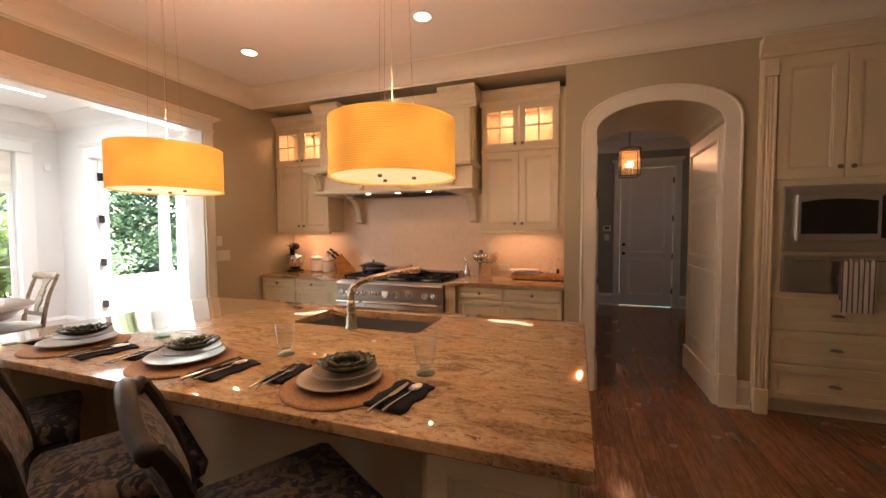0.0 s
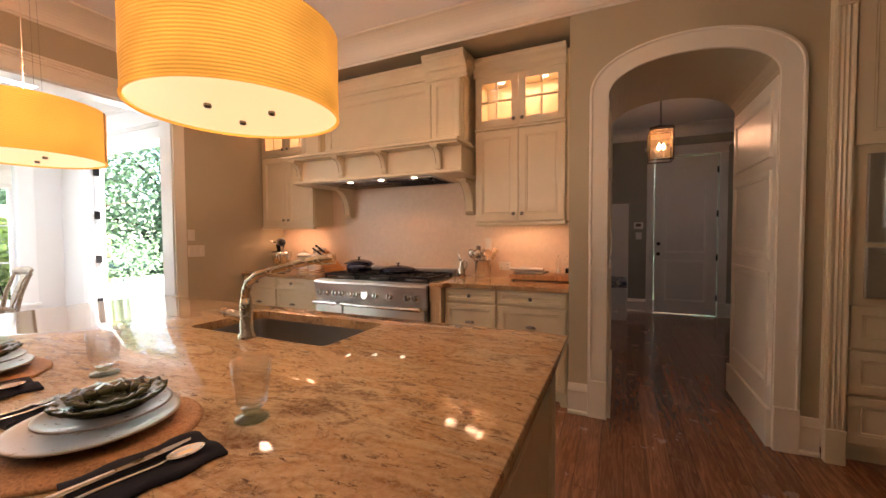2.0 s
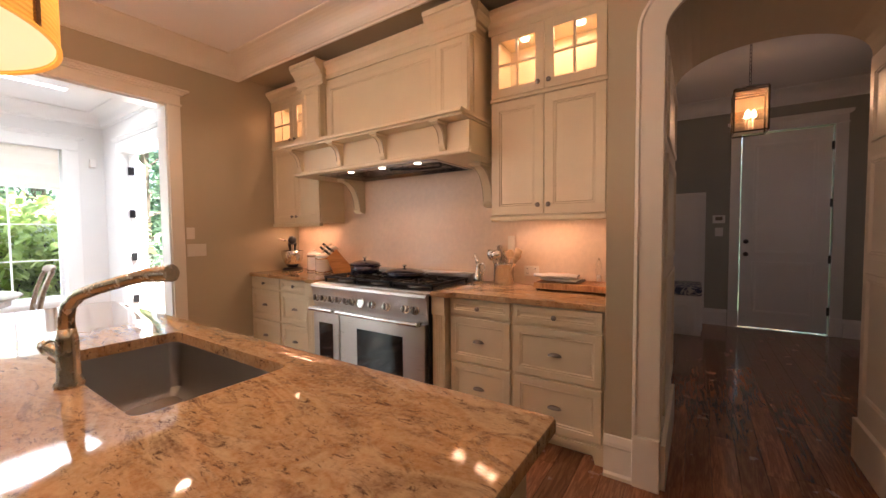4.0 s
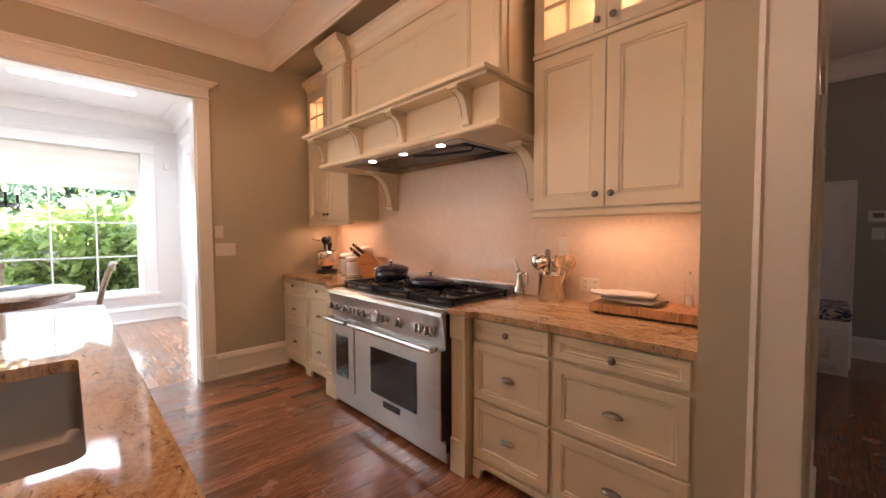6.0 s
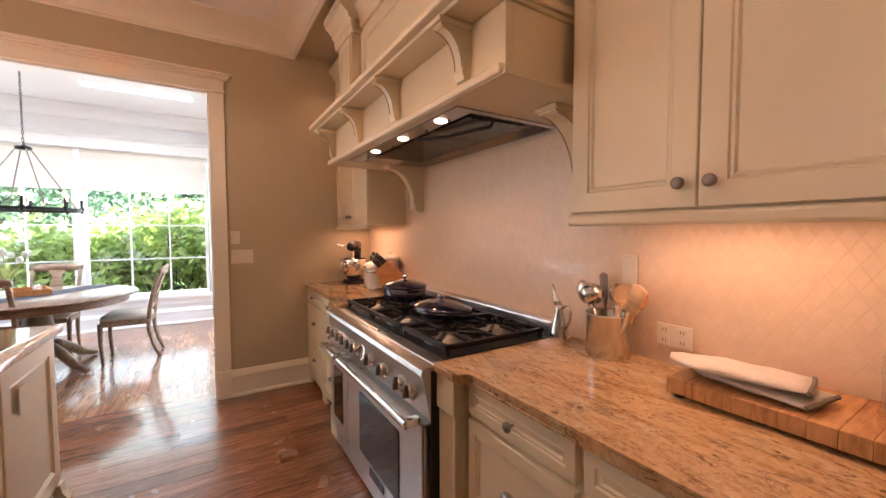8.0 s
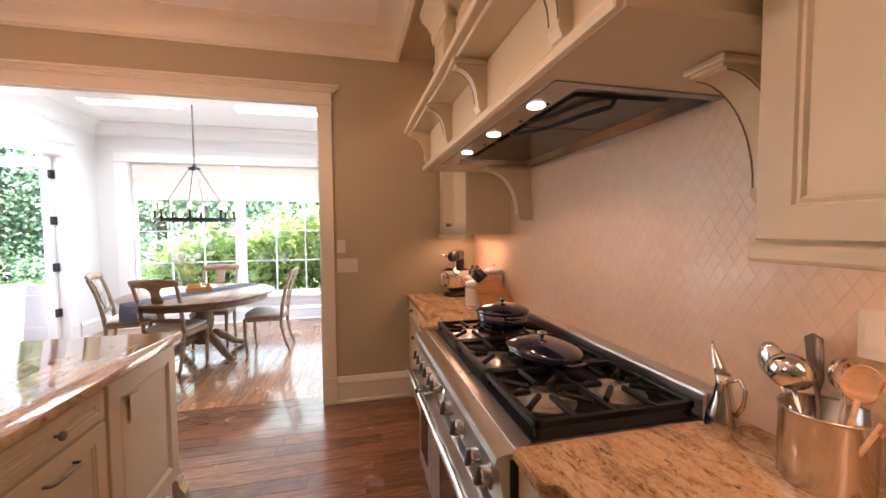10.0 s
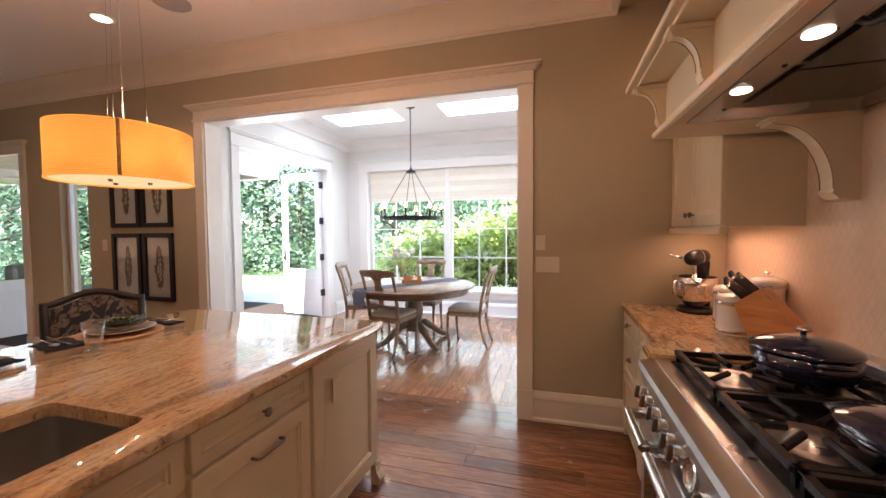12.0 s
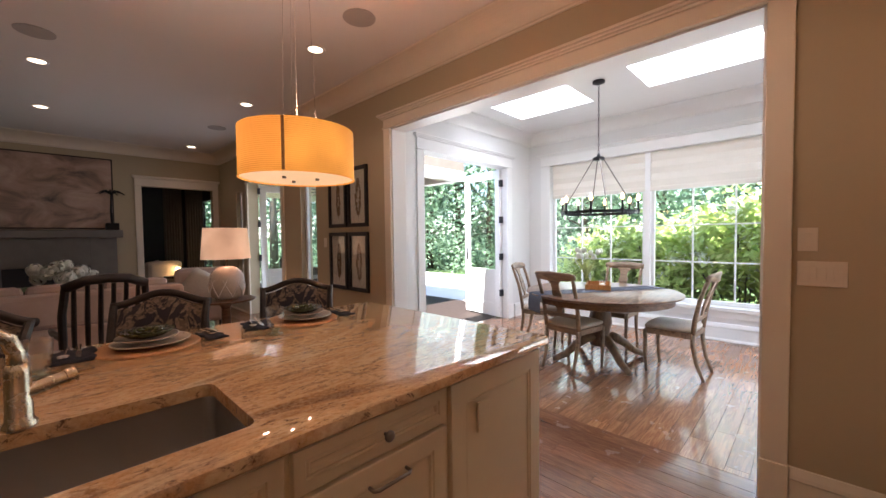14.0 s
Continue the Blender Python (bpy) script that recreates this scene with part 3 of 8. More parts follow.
# breakfast room
WY0, WY1, WZ0, WZ1 = 0.57, 3.585, 0.41, 2.53
DX0, DX1, DZ = -6.33, -4.47, 2.475
wall("wall_breakfast_west", M_WALL2, [(XG - 0.2, YS - 0.2, 0, XG, WY0, CEIL), (XG - 0.2, WY1, 0, XG, YB + 0.2, CEIL), (XG - 0.2, WY0, 0, XG, WY1, WZ0), (XG - 0.2, WY0, WZ1, XG, WY1, CEIL)], "pale painted window wall")
wall("wall_breakfast_south", M_WALL2, [(XG, YS - 0.2, 0, DX0, YS, CEIL), (DX1, YS - 0.2, 0, W0, YS, CEIL), (DX0, YS - 0.2, DZ, DX1, YS, CEIL)], "pale painted wall with glazed patio doors")
wall("wall_breakfast_north", M_WALL2, [(XG, YB, 0, DX0, YB + 0.2, CEIL), (DX1, YB, 0, W0, YB + 0.2, CEIL), (DX0, YB, DZ, DX1, YB + 0.2, CEIL)], "pale painted wall with an open patio door")
wall("wall_breakfast_east", M_WALL2, [(W0 - 0.006, OY1, 0, W0 - 0.001, YB, CEIL), (W0 - 0.006, OY0, OZ, W0 - 0.001, OY1, CEIL), (W0 - 0.006, YS, 0, W0 - 0.001, OY0, CEIL)], "pale painted wall round the wide opening")
# mudroom behind the arch
MX0, MX1, MY = -0.55, 2.25, 8.6
wall("wall_mudroom", M_MUD, [(MX0 - 0.12, PY, 0, MX0, MY, CEIL), (MX1, PY, 0, MX1 + 0.12, MY, CEIL), (MX0 - 0.12, MY, 0, 0.86, MY + 0.15, CEIL), (1.76, MY, 0, MX1 + 0.12, MY + 0.15, CEIL), (0.86, MY, 2.6, 1.76, MY + 0.15, CEIL),
                             (MX0, PY, 0, -0.07, PY + 0.004, CEIL)], "grey-green mudroom wall in the dark")
# back room behind the living room, its walls one even near-black
wall("wall_back_room", M_NEARBLACK, [(XW - TH, Y_F - 3.1, 0, -1.0, Y_F - 3.0, CEIL), (-1.0, Y_F - 3.1, 0, -0.9, Y_F - 0.15, CEIL), (XW - TH - 0.1, Y_F - 3.0, 0, XW - TH, Y_F - 2.2, CEIL), (XW - TH - 0.1, Y_F - 1.2, 0, XW - TH, Y_F - 0.15, CEIL), (XW - TH - 0.1, Y_F - 2.2, 2.3, XW - TH, Y_F - 1.2, CEIL)], "near-black walls of a dim back room")
# ceilings
b = bx(W0, Y_F - 3.2, CEIL, X_E + 0.15, 9.0, CEIL + 0.12)
structure("ceiling", b, M_CEIL, "off-white painted ceiling")
SKY = [(-6.02, 0.66, -5.26, 1.725), (-6.02, 2.375, -5.26, 3.44)]
b = B()
xs = [XG - 0.2, -6.02, -5.26, W0]
ys = [YS - 0.2, 0.66, 1.725, 2.375, 3.44, YB + 0.2]
for i in range(3):
    for j in range(5):
        if i == 1 and j in (1, 3):
            for q in ((xs[1] - 0.01, ys[j], xs[1], ys[j + 1]), (xs[2], ys[j], xs[2] + 0.01, ys[j + 1]), (xs[1], ys[j] - 0.01, xs[2], ys[j]), (xs[1], ys[j + 1], xs[2], ys[j + 1] + 0.01)):
                box(b, q[0], q[1], CEIL + 0.12, q[2], q[3], CEIL + 0.35)
            continue
        box(b, xs[i], ys[j], CEIL, xs[i + 1], ys[j + 1], CEIL + 0.12)
structure("ceiling_breakfast", b, M_WHITE, "white ceiling with two skylight wells")
for q in SKY:
    t = thing("skylight", (q[0] + q[2]) / 2, (q[1] + q[3]) / 2, CEIL + 0.3, "skylight in a white ceiling well, its pane glowing for the sky", "skylight", "skylights over the table")
    world_part("pane", bx(q[0] + 0.002, q[1] + 0.002, CEIL + 0.30, q[2] - 0.002, q[3] - 0.002, CEIL + 0.32), M_SKYGLOW, t)
    lamp("skylight_daylight", "AREA", look(((q[0] + q[2]) / 2, (q[1] + q[3]) / 2, CEIL + 0.28), ((q[0] + q[2]) / 2, (q[1] + q[3]) / 2, 0)), 34, DAY, 0.7, 1.08)

# mouldings
COVE = [(0, 0), (0.014, 0), (0.018, 0.012), (0.03, 0.016)] + [(0.03 + 0.165 * (1 - math.cos(a)), 0.016 + 0.145 * math.sin(a)) for a in [math.pi / 2 * k / 9 for k in range(1, 10)]] + [(0.205, 0.164), (0.205, 0.175), (0, 0.175)]
BASE = [(0, 0), (0.03, 0), (0.03, 0.018), (0.02, 0.03), (0.02, 0.165), (0.026, 0.172), (0.022, 0.19), (0.008, 0.222), (0, 0.225)]


def moulding(name, runs, profile, z, material, label):
    b = B()
    for a, c, out in runs:
        strip(b, profile, (*a, z), (*c, z), out)
    return structure(name, b, material, label)


cz = CEIL - 0.175
moulding("trim_cornice", [((XW, Y_F), (XW, YA), (1, 0, 0)), ((XW + 0.02, YA), (X_E, YA), (0, -1, 0)), ((X_E, Y_F), (X_E, YA), (-1, 0, 0)), ((XW, Y_F), (X_E, Y_F), (0, 1, 0))], COVE, cz, M_TRIM, "painted cove cornice")
moulding("trim_cornice_breakfast", [((XG, YS), (XG, YB), (1, 0, 0)), ((XG, YS), (W0, YS), (0, 1, 0)), ((XG, YB), (W0, YB), (0, -1, 0)), ((W0 - 0.006, YS), (W0 - 0.006, YB), (-1, 0, 0))], COVE, cz, M_WHITE, "white painted cove cornice")
moulding("trim_cornice_mudroom", [((MX0, MY), (MX1, MY), (0, -1, 0)), ((MX0, PY), (MX0, MY), (1, 0, 0))], COVE, cz, M_WHITE, "white painted cornice")
moulding("baseboard", [((XW, OY1 + 0.11), (XW, 4.33), (1, 0, 0)), ((XW, -2.02), (XW, OY0 - 0.11), (1, 0, 0)), ((NX, YA), (AX0 - 0.11, YA), (0, -1, 0)), ((AX1 + 0.11, YA), (1.40, YA), (0, -1, 0)), ((XW, Y_F), (XW, -3.64), (1, 0, 0))], BASE, 0, M_TRIM, "tall ivory baseboard")
moulding("baseboard_breakfast", [((XG, YS), (XG, YB), (1, 0, 0)), ((XG, YS), (DX0 - 0.2, YS), (0, 1, 0)), ((XG, YB), (DX0 - 0.2, YB), (0, -1, 0)), ((DX1 + 0.12, YB), (W0, YB), (0, -1, 0)), ((DX1 + 0.12, YS), (W0, YS), (0, 1, 0))], BASE, 0, M_WHITE, "tall white baseboard")
moulding("baseboard_mudroom", [((MX0, MY), (0.74, MY), (0, -1, 0)), ((1.88, MY), (MX1, MY), (0, -1, 0)), ((MX0, PY), (MX0, MY), (1, 0, 0))], BASE, 0, M_WHITE, "white baseboard")


def casing(name, M, u0, u1, ztop, w, material, head=0.165, over=0.06, label="", foot=0.0):
    """Side boards, a plain head board with a crown cap, for an opening in a facing frame M."""
    b = B()
    t = 0.024
    made = []
    for a, c in ((u0 - w, u0), (u1, u1 + w)):
        box(b, a, foot, 0, c, ztop, t, 0.004)
        if not foot:
            box(b, a - 0.004, 0, 0, c + 0.004, 0.23, t + 0.008, 0.004)
    box(b, u0 - w - 0.008, ztop, 0, u1 + w + 0.008, ztop + 0.018, t + 0.014, 0.005)
    box(b, u0 - w, ztop + 0.018, 0, u1 + w, ztop + head - 0.05, t, 0.003)
    for k, (o, h0, h1) in enumerate(((0.022, head - 0.05, head - 0.034), (0.038, head - 0.034, head - 0.018), (over, head - 0.018, head))):
        box(b, u0 - w - o, ztop + h0, 0, u1 + w + o, ztop + h1, t + o * 0.8, 0.004)
    b.transform(M)
    return structure(name, b, material, label)


casing("trim_opening", facing(XW, 0, 0, "+x"), OY0, OY1, OZ, 0.105, M_TRIM, 0.15, label="ivory casing of the wide opening")
casing("trim_opening_breakfast", facing(W0 - 0.006, 0, 0, "-x"), -OY1, -OY0, OZ, 0.11, M_WHITE, label="white casing of the wide opening")
b = B()
box(b, W0 - 0.006, OY0 - 0.001, 0, XW, OY0 + 0.012, OZ)
box(b, W0 - 0.006, OY1 - 0.012, 0, XW, OY1 + 0.001, OZ)
box(b, W0 - 0.006, OY0, OZ - 0.012, XW, OY1, OZ + 0.001)
structure("trim_opening_jamb", b, M_WHITE, "white jamb lining of the wide opening")
casing("trim_window", facing(XG, 0, 0, "+x"), WY0, WY1, WZ1, 0.17, M_WHITE, 0.2, 0.06, "white window casing", foot=WZ0)
casing("trim_south_door", facing(0, YS, 0, "+y"), -DX1, -DX0, DZ, 0.12, M_WHITE, 0.2, 0.05, "white door casing")
casing("trim_north_door", facing(0, YB, 0, "-y"), DX0, DX1, DZ, 0.12, M_WHITE, 0.2, 0.05, "white door casing")
casing("trim_mudroom_door", facing(0, MY, 0, "-y"), 0.86, 1.76, 2.6, 0.11, M_WHITE, 0.16, 0.04, "white door casing")
casing("trim_living_doors", facing(XW, 0, 0, "+x"), -3.53, -2.125, 2.36, 0.1, M_TRIM, 0.16, 0.04, "ivory door casing")
casing("trim_back_room", facing(0, Y_F, 0, "+y"), 2.31, 3.47, 2.365, 0.10, M_TRIM, 0.19, 0.03, "wide ivory casing of a cased opening")
# arch casing with plinths, and the panelled passage
b = B()
inner, outer = arch_points(AX0, AX1, ASP, ATOP), arch_points(AX0 - 0.105, AX1 + 0.105, ASP + 0.02, ATOP + 0.11)
for off, (i_in, o_out, t) in enumerate(((inner, outer, 0.026),)):
    n = len(i_in)
    full_i = [(AX0, 0.0)] + i_in + [(AX1, 0.0)]
    full_o = [(AX0 - 0.105, 0.0)] + o_out + [(AX1 + 0.105, 0.0)]
    fr_i = [b.verts.new((x, YA - t + 0.004, z)) for x, z in full_i]
    fr_o = [b.verts.new((x, YA - t, z)) for x, z in full_o]
    bk_i = [b.verts.new((x, YA, z)) for x, z in full_i]
    bk_o = [b.verts.new((x, YA, z)) for x, z in full_o]
    for i in range(len(fr_i) - 1):
        b.faces.new((fr_i[i], fr_o[i], fr_o[i + 1], fr_i[i + 1]))
        b.faces.new((fr_o[i], bk_o[i], bk_o[i + 1], fr_o[i + 1]))
        b.faces.new((bk_i[i], fr_i[i], fr_i[i + 1], bk_i[i + 1]))
# outer bead
rim0 = arch_points(AX0 - 0.112, AX1 + 0.112, ASP + 0.02, ATOP + 0.117)
pts = [(AX0 - 0.112, YA - 0.02, 0.02)] + [(x, YA - 0.02, z) for x, z in rim0] + [(AX1 + 0.112, YA - 0.02, 0.02)]
tube(b, pts, 0.014, 6)
box(b, AX0 - 0.122, YA - 0.042, 0, AX0 + 0.004, YA, 0.27, 0.005)
box(b, AX1 - 0.004, YA - 0.042, 0, AX1 + 0.122, YA, 0.27, 0.005)
structure("trim_arch", b, M_TRIM, "ivory arched casing on plinth blocks")
b = B()
for M, in ((facing(AX1, 0, 0, "-x"),), (facing(AX0, 0, 0, "+x"),)):
    sgn = -1 if M[1][0] < 0 else 1
    u0, u1 = sorted((sgn * (YA + 0.0), sgn * PY))
    q = B()
    box(q, u0, 0, 0, u1, 0.235, 0.028, 0.004)
    for z0, z1 in ((0.36, 1.08), (1.16, 1.72), (1.80, 2.2)):
        pn = panel(B(), u1 - u0 - 0.14, z1 - z0, 0.016, 0.028, 0.011)
        pn.transform(T((u0 + 0.07, z0, 0.002)))
        me = bpy.data.meshes.new("tmp")
        pn.to_mesh(me); pn.free()
        q.from_mesh(me)
        bpy.data.meshes.remove(me)
    box(q, u0, 0.235, 0, u1, ASP, 0.006)
    q.transform(M)
    me = bpy.data.meshes.new("tmp")
    q.to_mesh(me); q.free()
    b.from_mesh(me)
    bpy.data.meshes.remove(me)
structure("trim_passage_panels", b, M_TRIM, "ivory panelled lining of the arched passage")

# ---- windows and doors of the setting ----


def window(name, M, u0, u1, z0, z1, cols, rows, label, depth=0.06, mull=True):
    """One sash with its own bars; M faces into the room."""
    t = new(name)
    t.matrix_world = M
    tagged(t, label, "window", "", "structure")
    f = 0.045
    for q, nm in (((u0, z0, u0 + f, z1), "stile"), ((u1 - f, z0, u1, z1), "stile"), ((u0 + f, z0, u1 - f, z0 + f * 1.3), "rail"), ((u0 + f, z1 - f, u1 - f, z1), "rail")):
        part(nm, bx(q[0], q[1], -depth - 0.03, q[2], q[3], -depth + 0.012, 0.004), M_WHITE, t)
    iu0, iu1, iz0, iz1 = u0 + f, u1 - f, z0 + f * 1.3, z1 - f
    for i in range(1, cols):
        u = iu0 + (iu1 - iu0) * i / cols
        part("muntin", bx(u - 0.009, iz0, -depth - 0.02, u + 0.009, iz1, -depth + 0.004), M_WHITE, t)
    for j in range(1, rows):
        v = iz0 + (iz1 - iz0) * j / rows
        for i in range(cols):
            a, c = iu0 + (iu1 - iu0) * i / cols + (0.009 if i else 0), iu0 + (iu1 - iu0) * (i + 1) / cols - (0.009 if i < cols - 1 else 0)
            part("muntin", bx(a, v - 0.009, -depth - 0.02, c, v + 0.009, -depth + 0.004), M_WHITE, t)
    p = part("pane", bx(iu0, iz0, -depth - 0.012, iu1, iz1, -depth - 0.008), M_PANE, t)
    p.visible_shadow = False
    return t


MW = facing(XG, 0, 0, "+x")
window("window_1", MW, WY0 + 0.01, 2.035, WZ0 + 0.02, WZ1, 3, 4, "white painted sash window with small panes", 0.09)
window("window_2", MW, 2.105, WY1 - 0.01, WZ0 + 0.02, WZ1, 3, 4, "white painted sash window with small panes", 0.09)
b = bx(2.035, WZ0, -0.13, 2.105, WZ1, -0.02, 0.004)
b.transform(MW)
structure("trim_window_mullion", b, M_WHITE, "white window mullion")
b = bx(WY0 - 0.19, WZ0 - 0.03, -0.14, WY1 + 0.19, WZ0 + 0.018, 0.05, 0.006)
box(b, WY0 - 0.15, WZ0 - 0.12, 0, WY1 + 0.15, WZ0 - 0.03, 0.018, 0.003)
b.transform(MW)
structure("trim_window_sill", b, M_WHITE, "white window sill and apron")
window("window_3", facing(XW, 0, 0, "+x"), -1.49, -1.035, 0.45, 2.25, 1, 1, "narrow fixed side window", 0.08)
window("window_4", facing(XW, 0, 0, "+x"), -4.17, -3.85, 0.45, 2.25, 1, 1, "narrow fixed side window", 0.08)
# roman blinds, drawn half up
for u0, u1 in ((WY0 + 0.03, 2.06), (2.08, WY1 - 0.03)):
    t = thing("roman_blind", XG, (u0 + u1) / 2, WZ1, "cream roman blind half drawn over the window", "blind", "blinds of the window")
    b = B()
    zt, zb = WZ1 - 0.005, 2.00
    rows = []
    for j in range(13):
        z = zt + (zb - zt) * j / 12
        n = -0.035 + 0.008 * math.sin(j * math.pi / 2)
        rows.append([b.verts.new((u, z, n)) for u in (u0, u1)] + [b.verts.new((u, z, n - 0.012)) for u in (u1, u0)])
    for a, c in zip(rows, rows[1:]):
        for i in range(4):
            b.faces.new((a[i], c[i], c[(i + 1) % 4], a[(i + 1) % 4]))
    b.faces.new(rows[0]); b.faces.new(rows[-1][::-1])
    b.transform(MW)
    world_part("cloth", b, M_ROMAN, t)
    b = bx(u0, zb - 0.02, -0.055, u1, zb + 0.03, -0.022, 0.006)
    b.transform(MW)
    world_part("hem", b, M_ROMAN, t)


def glazed_leaf(name, x, y, rz, label, width=0.80, height=2.42, hinge=1):
    """A white door leaf with one tall pane over a panel; hinge side at the origin, running along +x."""
    t = new(name)
    t.matrix_world = pose(x, y, 0, 0, 0, rz)
    tagged(t, label, "door", "", "structure")
    d = 0.022
    for q in ((0.004, 0.012, 0.115, height), (width - 0.11, 0.012, width, height), (0.115, height - 0.12, width - 0.11, height), (0.115, 0.012, width - 0.11, 0.20), (0.115, 0.66, width - 0.11, 0.80)):
        part("rail" if q[2] - q[0] > 0.3 else "stile", bx(q[0], -d, q[1], q[2], d, q[3], 0.003), M_WHITE, t)
    for yy, w in ((-d + 0.006, "-y"), (d - 0.006, "+y")):
        pn = panel(B(), width - 0.225, 0.46, 0.008, 0.03, 0.005)
        pn.transform((facing(0.115, yy, 0.2, "-y") if w == "-y" else facing(width - 0.11, yy, 0.2, "+y")))
        part("panel", pn, M_WHITE, t)
    p = part("pane", bx(0.115, -0.004, 0.80, width - 0.11, 0.004, height - 0.12), M_PANE, t)
    p.visible_shadow = False
    for z in (0.42, 1.02, 1.63, 2.23):
        part("hinge", bx(-0.024, -d - 0.012, z - 0.055, 0.012, d + 0.012, z + 0.055, 0.004), M_BLACK, t, "black butt hinge")
    for s in (-1, 1):
        h = B()
        box(h, width - 0.08, s * d, 0.94, width - 0.035, s * (d + 0.006), 1.16, 0.002)
        tube(h, [(width - 0.058, s * d, 1.0), (width - 0.058, s * (d + 0.05), 1.0), (width - 0.16, s * (d + 0.055), 1.0)], 0.008, 8)
        part("handle", h, M_BLACK, t, "black lever handle", 40)
    return t


glazed_leaf("door_1", DX0 + 0.03, YS - 0.10, -100, "white glazed patio door standing open", 0.90, 2.45)
glazed_leaf("door_2", DX0 + 0.03, YB + 0.10, 153, "white glazed patio door standing open", 0.90, 2.45)
glazed_leaf("door_3", W0 - 0.01, -3.50, 172, "glazed living-room door standing open to the porch", 0.7, 2.34)
t = new("door_4")
t.matrix_world = pose(0.87, MY + 0.03, 0)
tagged(t, "closed white panelled back door in the dim mudroom", "door", "", "structure")
part("leaf", bx(0, 0, 0.01, 0.88, 0.045, 2.59, 0.003), M_WHITE, t)
for z0, z1 in ((0.2, 0.9), (1.0, 2.45)):
    part("panel", panel(B(), 0.62, z1 - z0, 0.012, 0.03, 0.008), M_WHITE, t, "", None, facing(0.13, 0.0, z0, "-y"))
for z in (1.0, 1.17):
    part("door_knob", lathe(B(), [(0.012, 0), (0.012, 0.03), (0.03, 0.04), (0.03, 0.06), (0, 0.07)], 14, facing(0.06, 0, z, "-y")), M_BLACK, t, "black knob", True)
for z in (0.3, 0.95, 1.65, 2.35):
    part("hinge", bx(0.865, -0.02, z - 0.05, 0.895, 0.0, z + 0.05, 0.003), M_BLACK, t, "black hinge")

# ---- outdoors ----
structure("ground", bx(-400, -400, -0.30, 400, 400, -0.16), M_GRASS, "lawn and woodland floor")
b = bx(-15.0, YB + 0.2, -0.16, W0, 14.0, -0.05)
structure("pavement_north", b, M_PATIO, "sunlit pale concrete patio")
b = bx(-11.5, -9.5, -0.16, W0, YS - 0.2, -0.05)
structure("pavement_south", b, M_PATIO, "pale concrete porch floor")

# ---- kitchen: island ----
IX0, IX1, IY0, IY1 = -2.69, 0.128, 1.48, 2.905


def slab_with_hole(bm, x0, y0, x1, y1, hole, z0, z1, bev=0.008):
    hx0, hy0, hx1, hy1 = hole
    r = 0.03

    def loop(ax0, ay0, ax1, ay1, rr, z):
        pts = []
        for cx, cy, a0 in ((ax1 - rr, ay1 - rr, 0), (ax0 + rr, ay1 - rr, 90), (ax0 + rr, ay0 + rr, 180), (ax1 - rr, ay0 + rr, 270)):
            for k in range(5):
                a = radians(a0 + 90 * k / 4)
                pts.append(bm.verts.new((cx + rr * math.cos(a), cy + rr * math.sin(a), z)))
        return pts
    lo = [loop(x0 + bev * k, y0 + bev * k, x1 - bev * k, y1 - bev * k, 0.012, z) for k, z in ((1, z0), (0, z0 + bev), (0, z1 - bev), (0.3, z1 - bev * 0.3), (1, z1))]
    li = [loop(hx0, hy0, hx1, hy1, r, z) for z in (z1, z0)]
    ring = lo + li + [lo[0]]
    for a, c in zip(ring, ring[1:]):
        n = len(a)
        for i in range(n):
            bm.faces.new((a[i], a[(i + 1) % n], c[(i + 1) % n], c[i]))
    return bm


SX0, SX1, SY0, SY1 = -1.46, -0.67, 2.38, 2.775
t = thing("island_worktop", (IX0 + IX1) / 2, (IY0 + IY1) / 2, CT - 0.04, "polished golden-brown granite island worktop with dark flecks", "worktop")
world_part("slab", slab_with_hole(B(), IX0, IY0, IX1, IY1, (SX0, SY0, SX1, SY1), CT - 0.04, CT), M_GRANITE, t, smooth=40)
t = thing("undermount_sink", (SX0 + SX1) / 2, (SY0 + SY1) / 2, CT - 0.26, "deep undermount stainless steel sink in the island", "sink")
b = B()


def basin(bm, x0, y0, x1, y1, ztop, depth):
    rings = []
    for ins, z, r in ((-0.02, ztop, 0.04), (0.0, ztop, 0.035), (0.004, ztop - depth + 0.03, 0.035), (0.03, ztop - depth, 0.02), (0.3, ztop - depth - 0.004, 0.01)):
        ins2 = min(ins, 0.45 * (y1 - y0))
        ax0, ay0, ax1, ay1 = x0 + ins2, y0 + ins2, x1 - ins2, y1 - ins2
        pts = []
        for cx, cy, a0 in ((ax1 - r, ay1 - r, 0), (ax0 + r, ay1 - r, 90), (ax0 + r, ay0 + r, 180), (ax1 - r, ay0 + r, 270)):
            for q in range(5):
                a = radians(a0 + 22.5 * q)
                pts.append(bm.verts.new((cx + r * math.cos(a), cy + r * math.sin(a), z)))
        rings.append(pts)
    for a, c in zip(rings, rings[1:]):
        for i in range(20):
            bm.faces.new((a[i], a[(i + 1) % 20], c[(i + 1) % 20], c[i]))
    bm.faces.new(rings[-1])
    return bm


world_part("bowl", basin(b, SX0 - 0.004, SY0 - 0.004, SX1 + 0.004, SY1 + 0.004, CT - 0.041, 0.22), M_SINK, t, smooth=40)
world_part("drain", lathe(B(), [(0, 0.004), (0.03, 0.004), (0.042, 0.006), (0.045, 0.0)], 20, T(((SX0 + SX1) / 2, (SY0 + SY1) / 2, CT - 0.264))), M_CHROME, t, "", True)

# island cabinets: end panel, drawer unit, sink unit, end unit, and the seating-side back
YF = IY1 - 0.05
MN = facing(0, YF, 0, "+y")   # u = -x


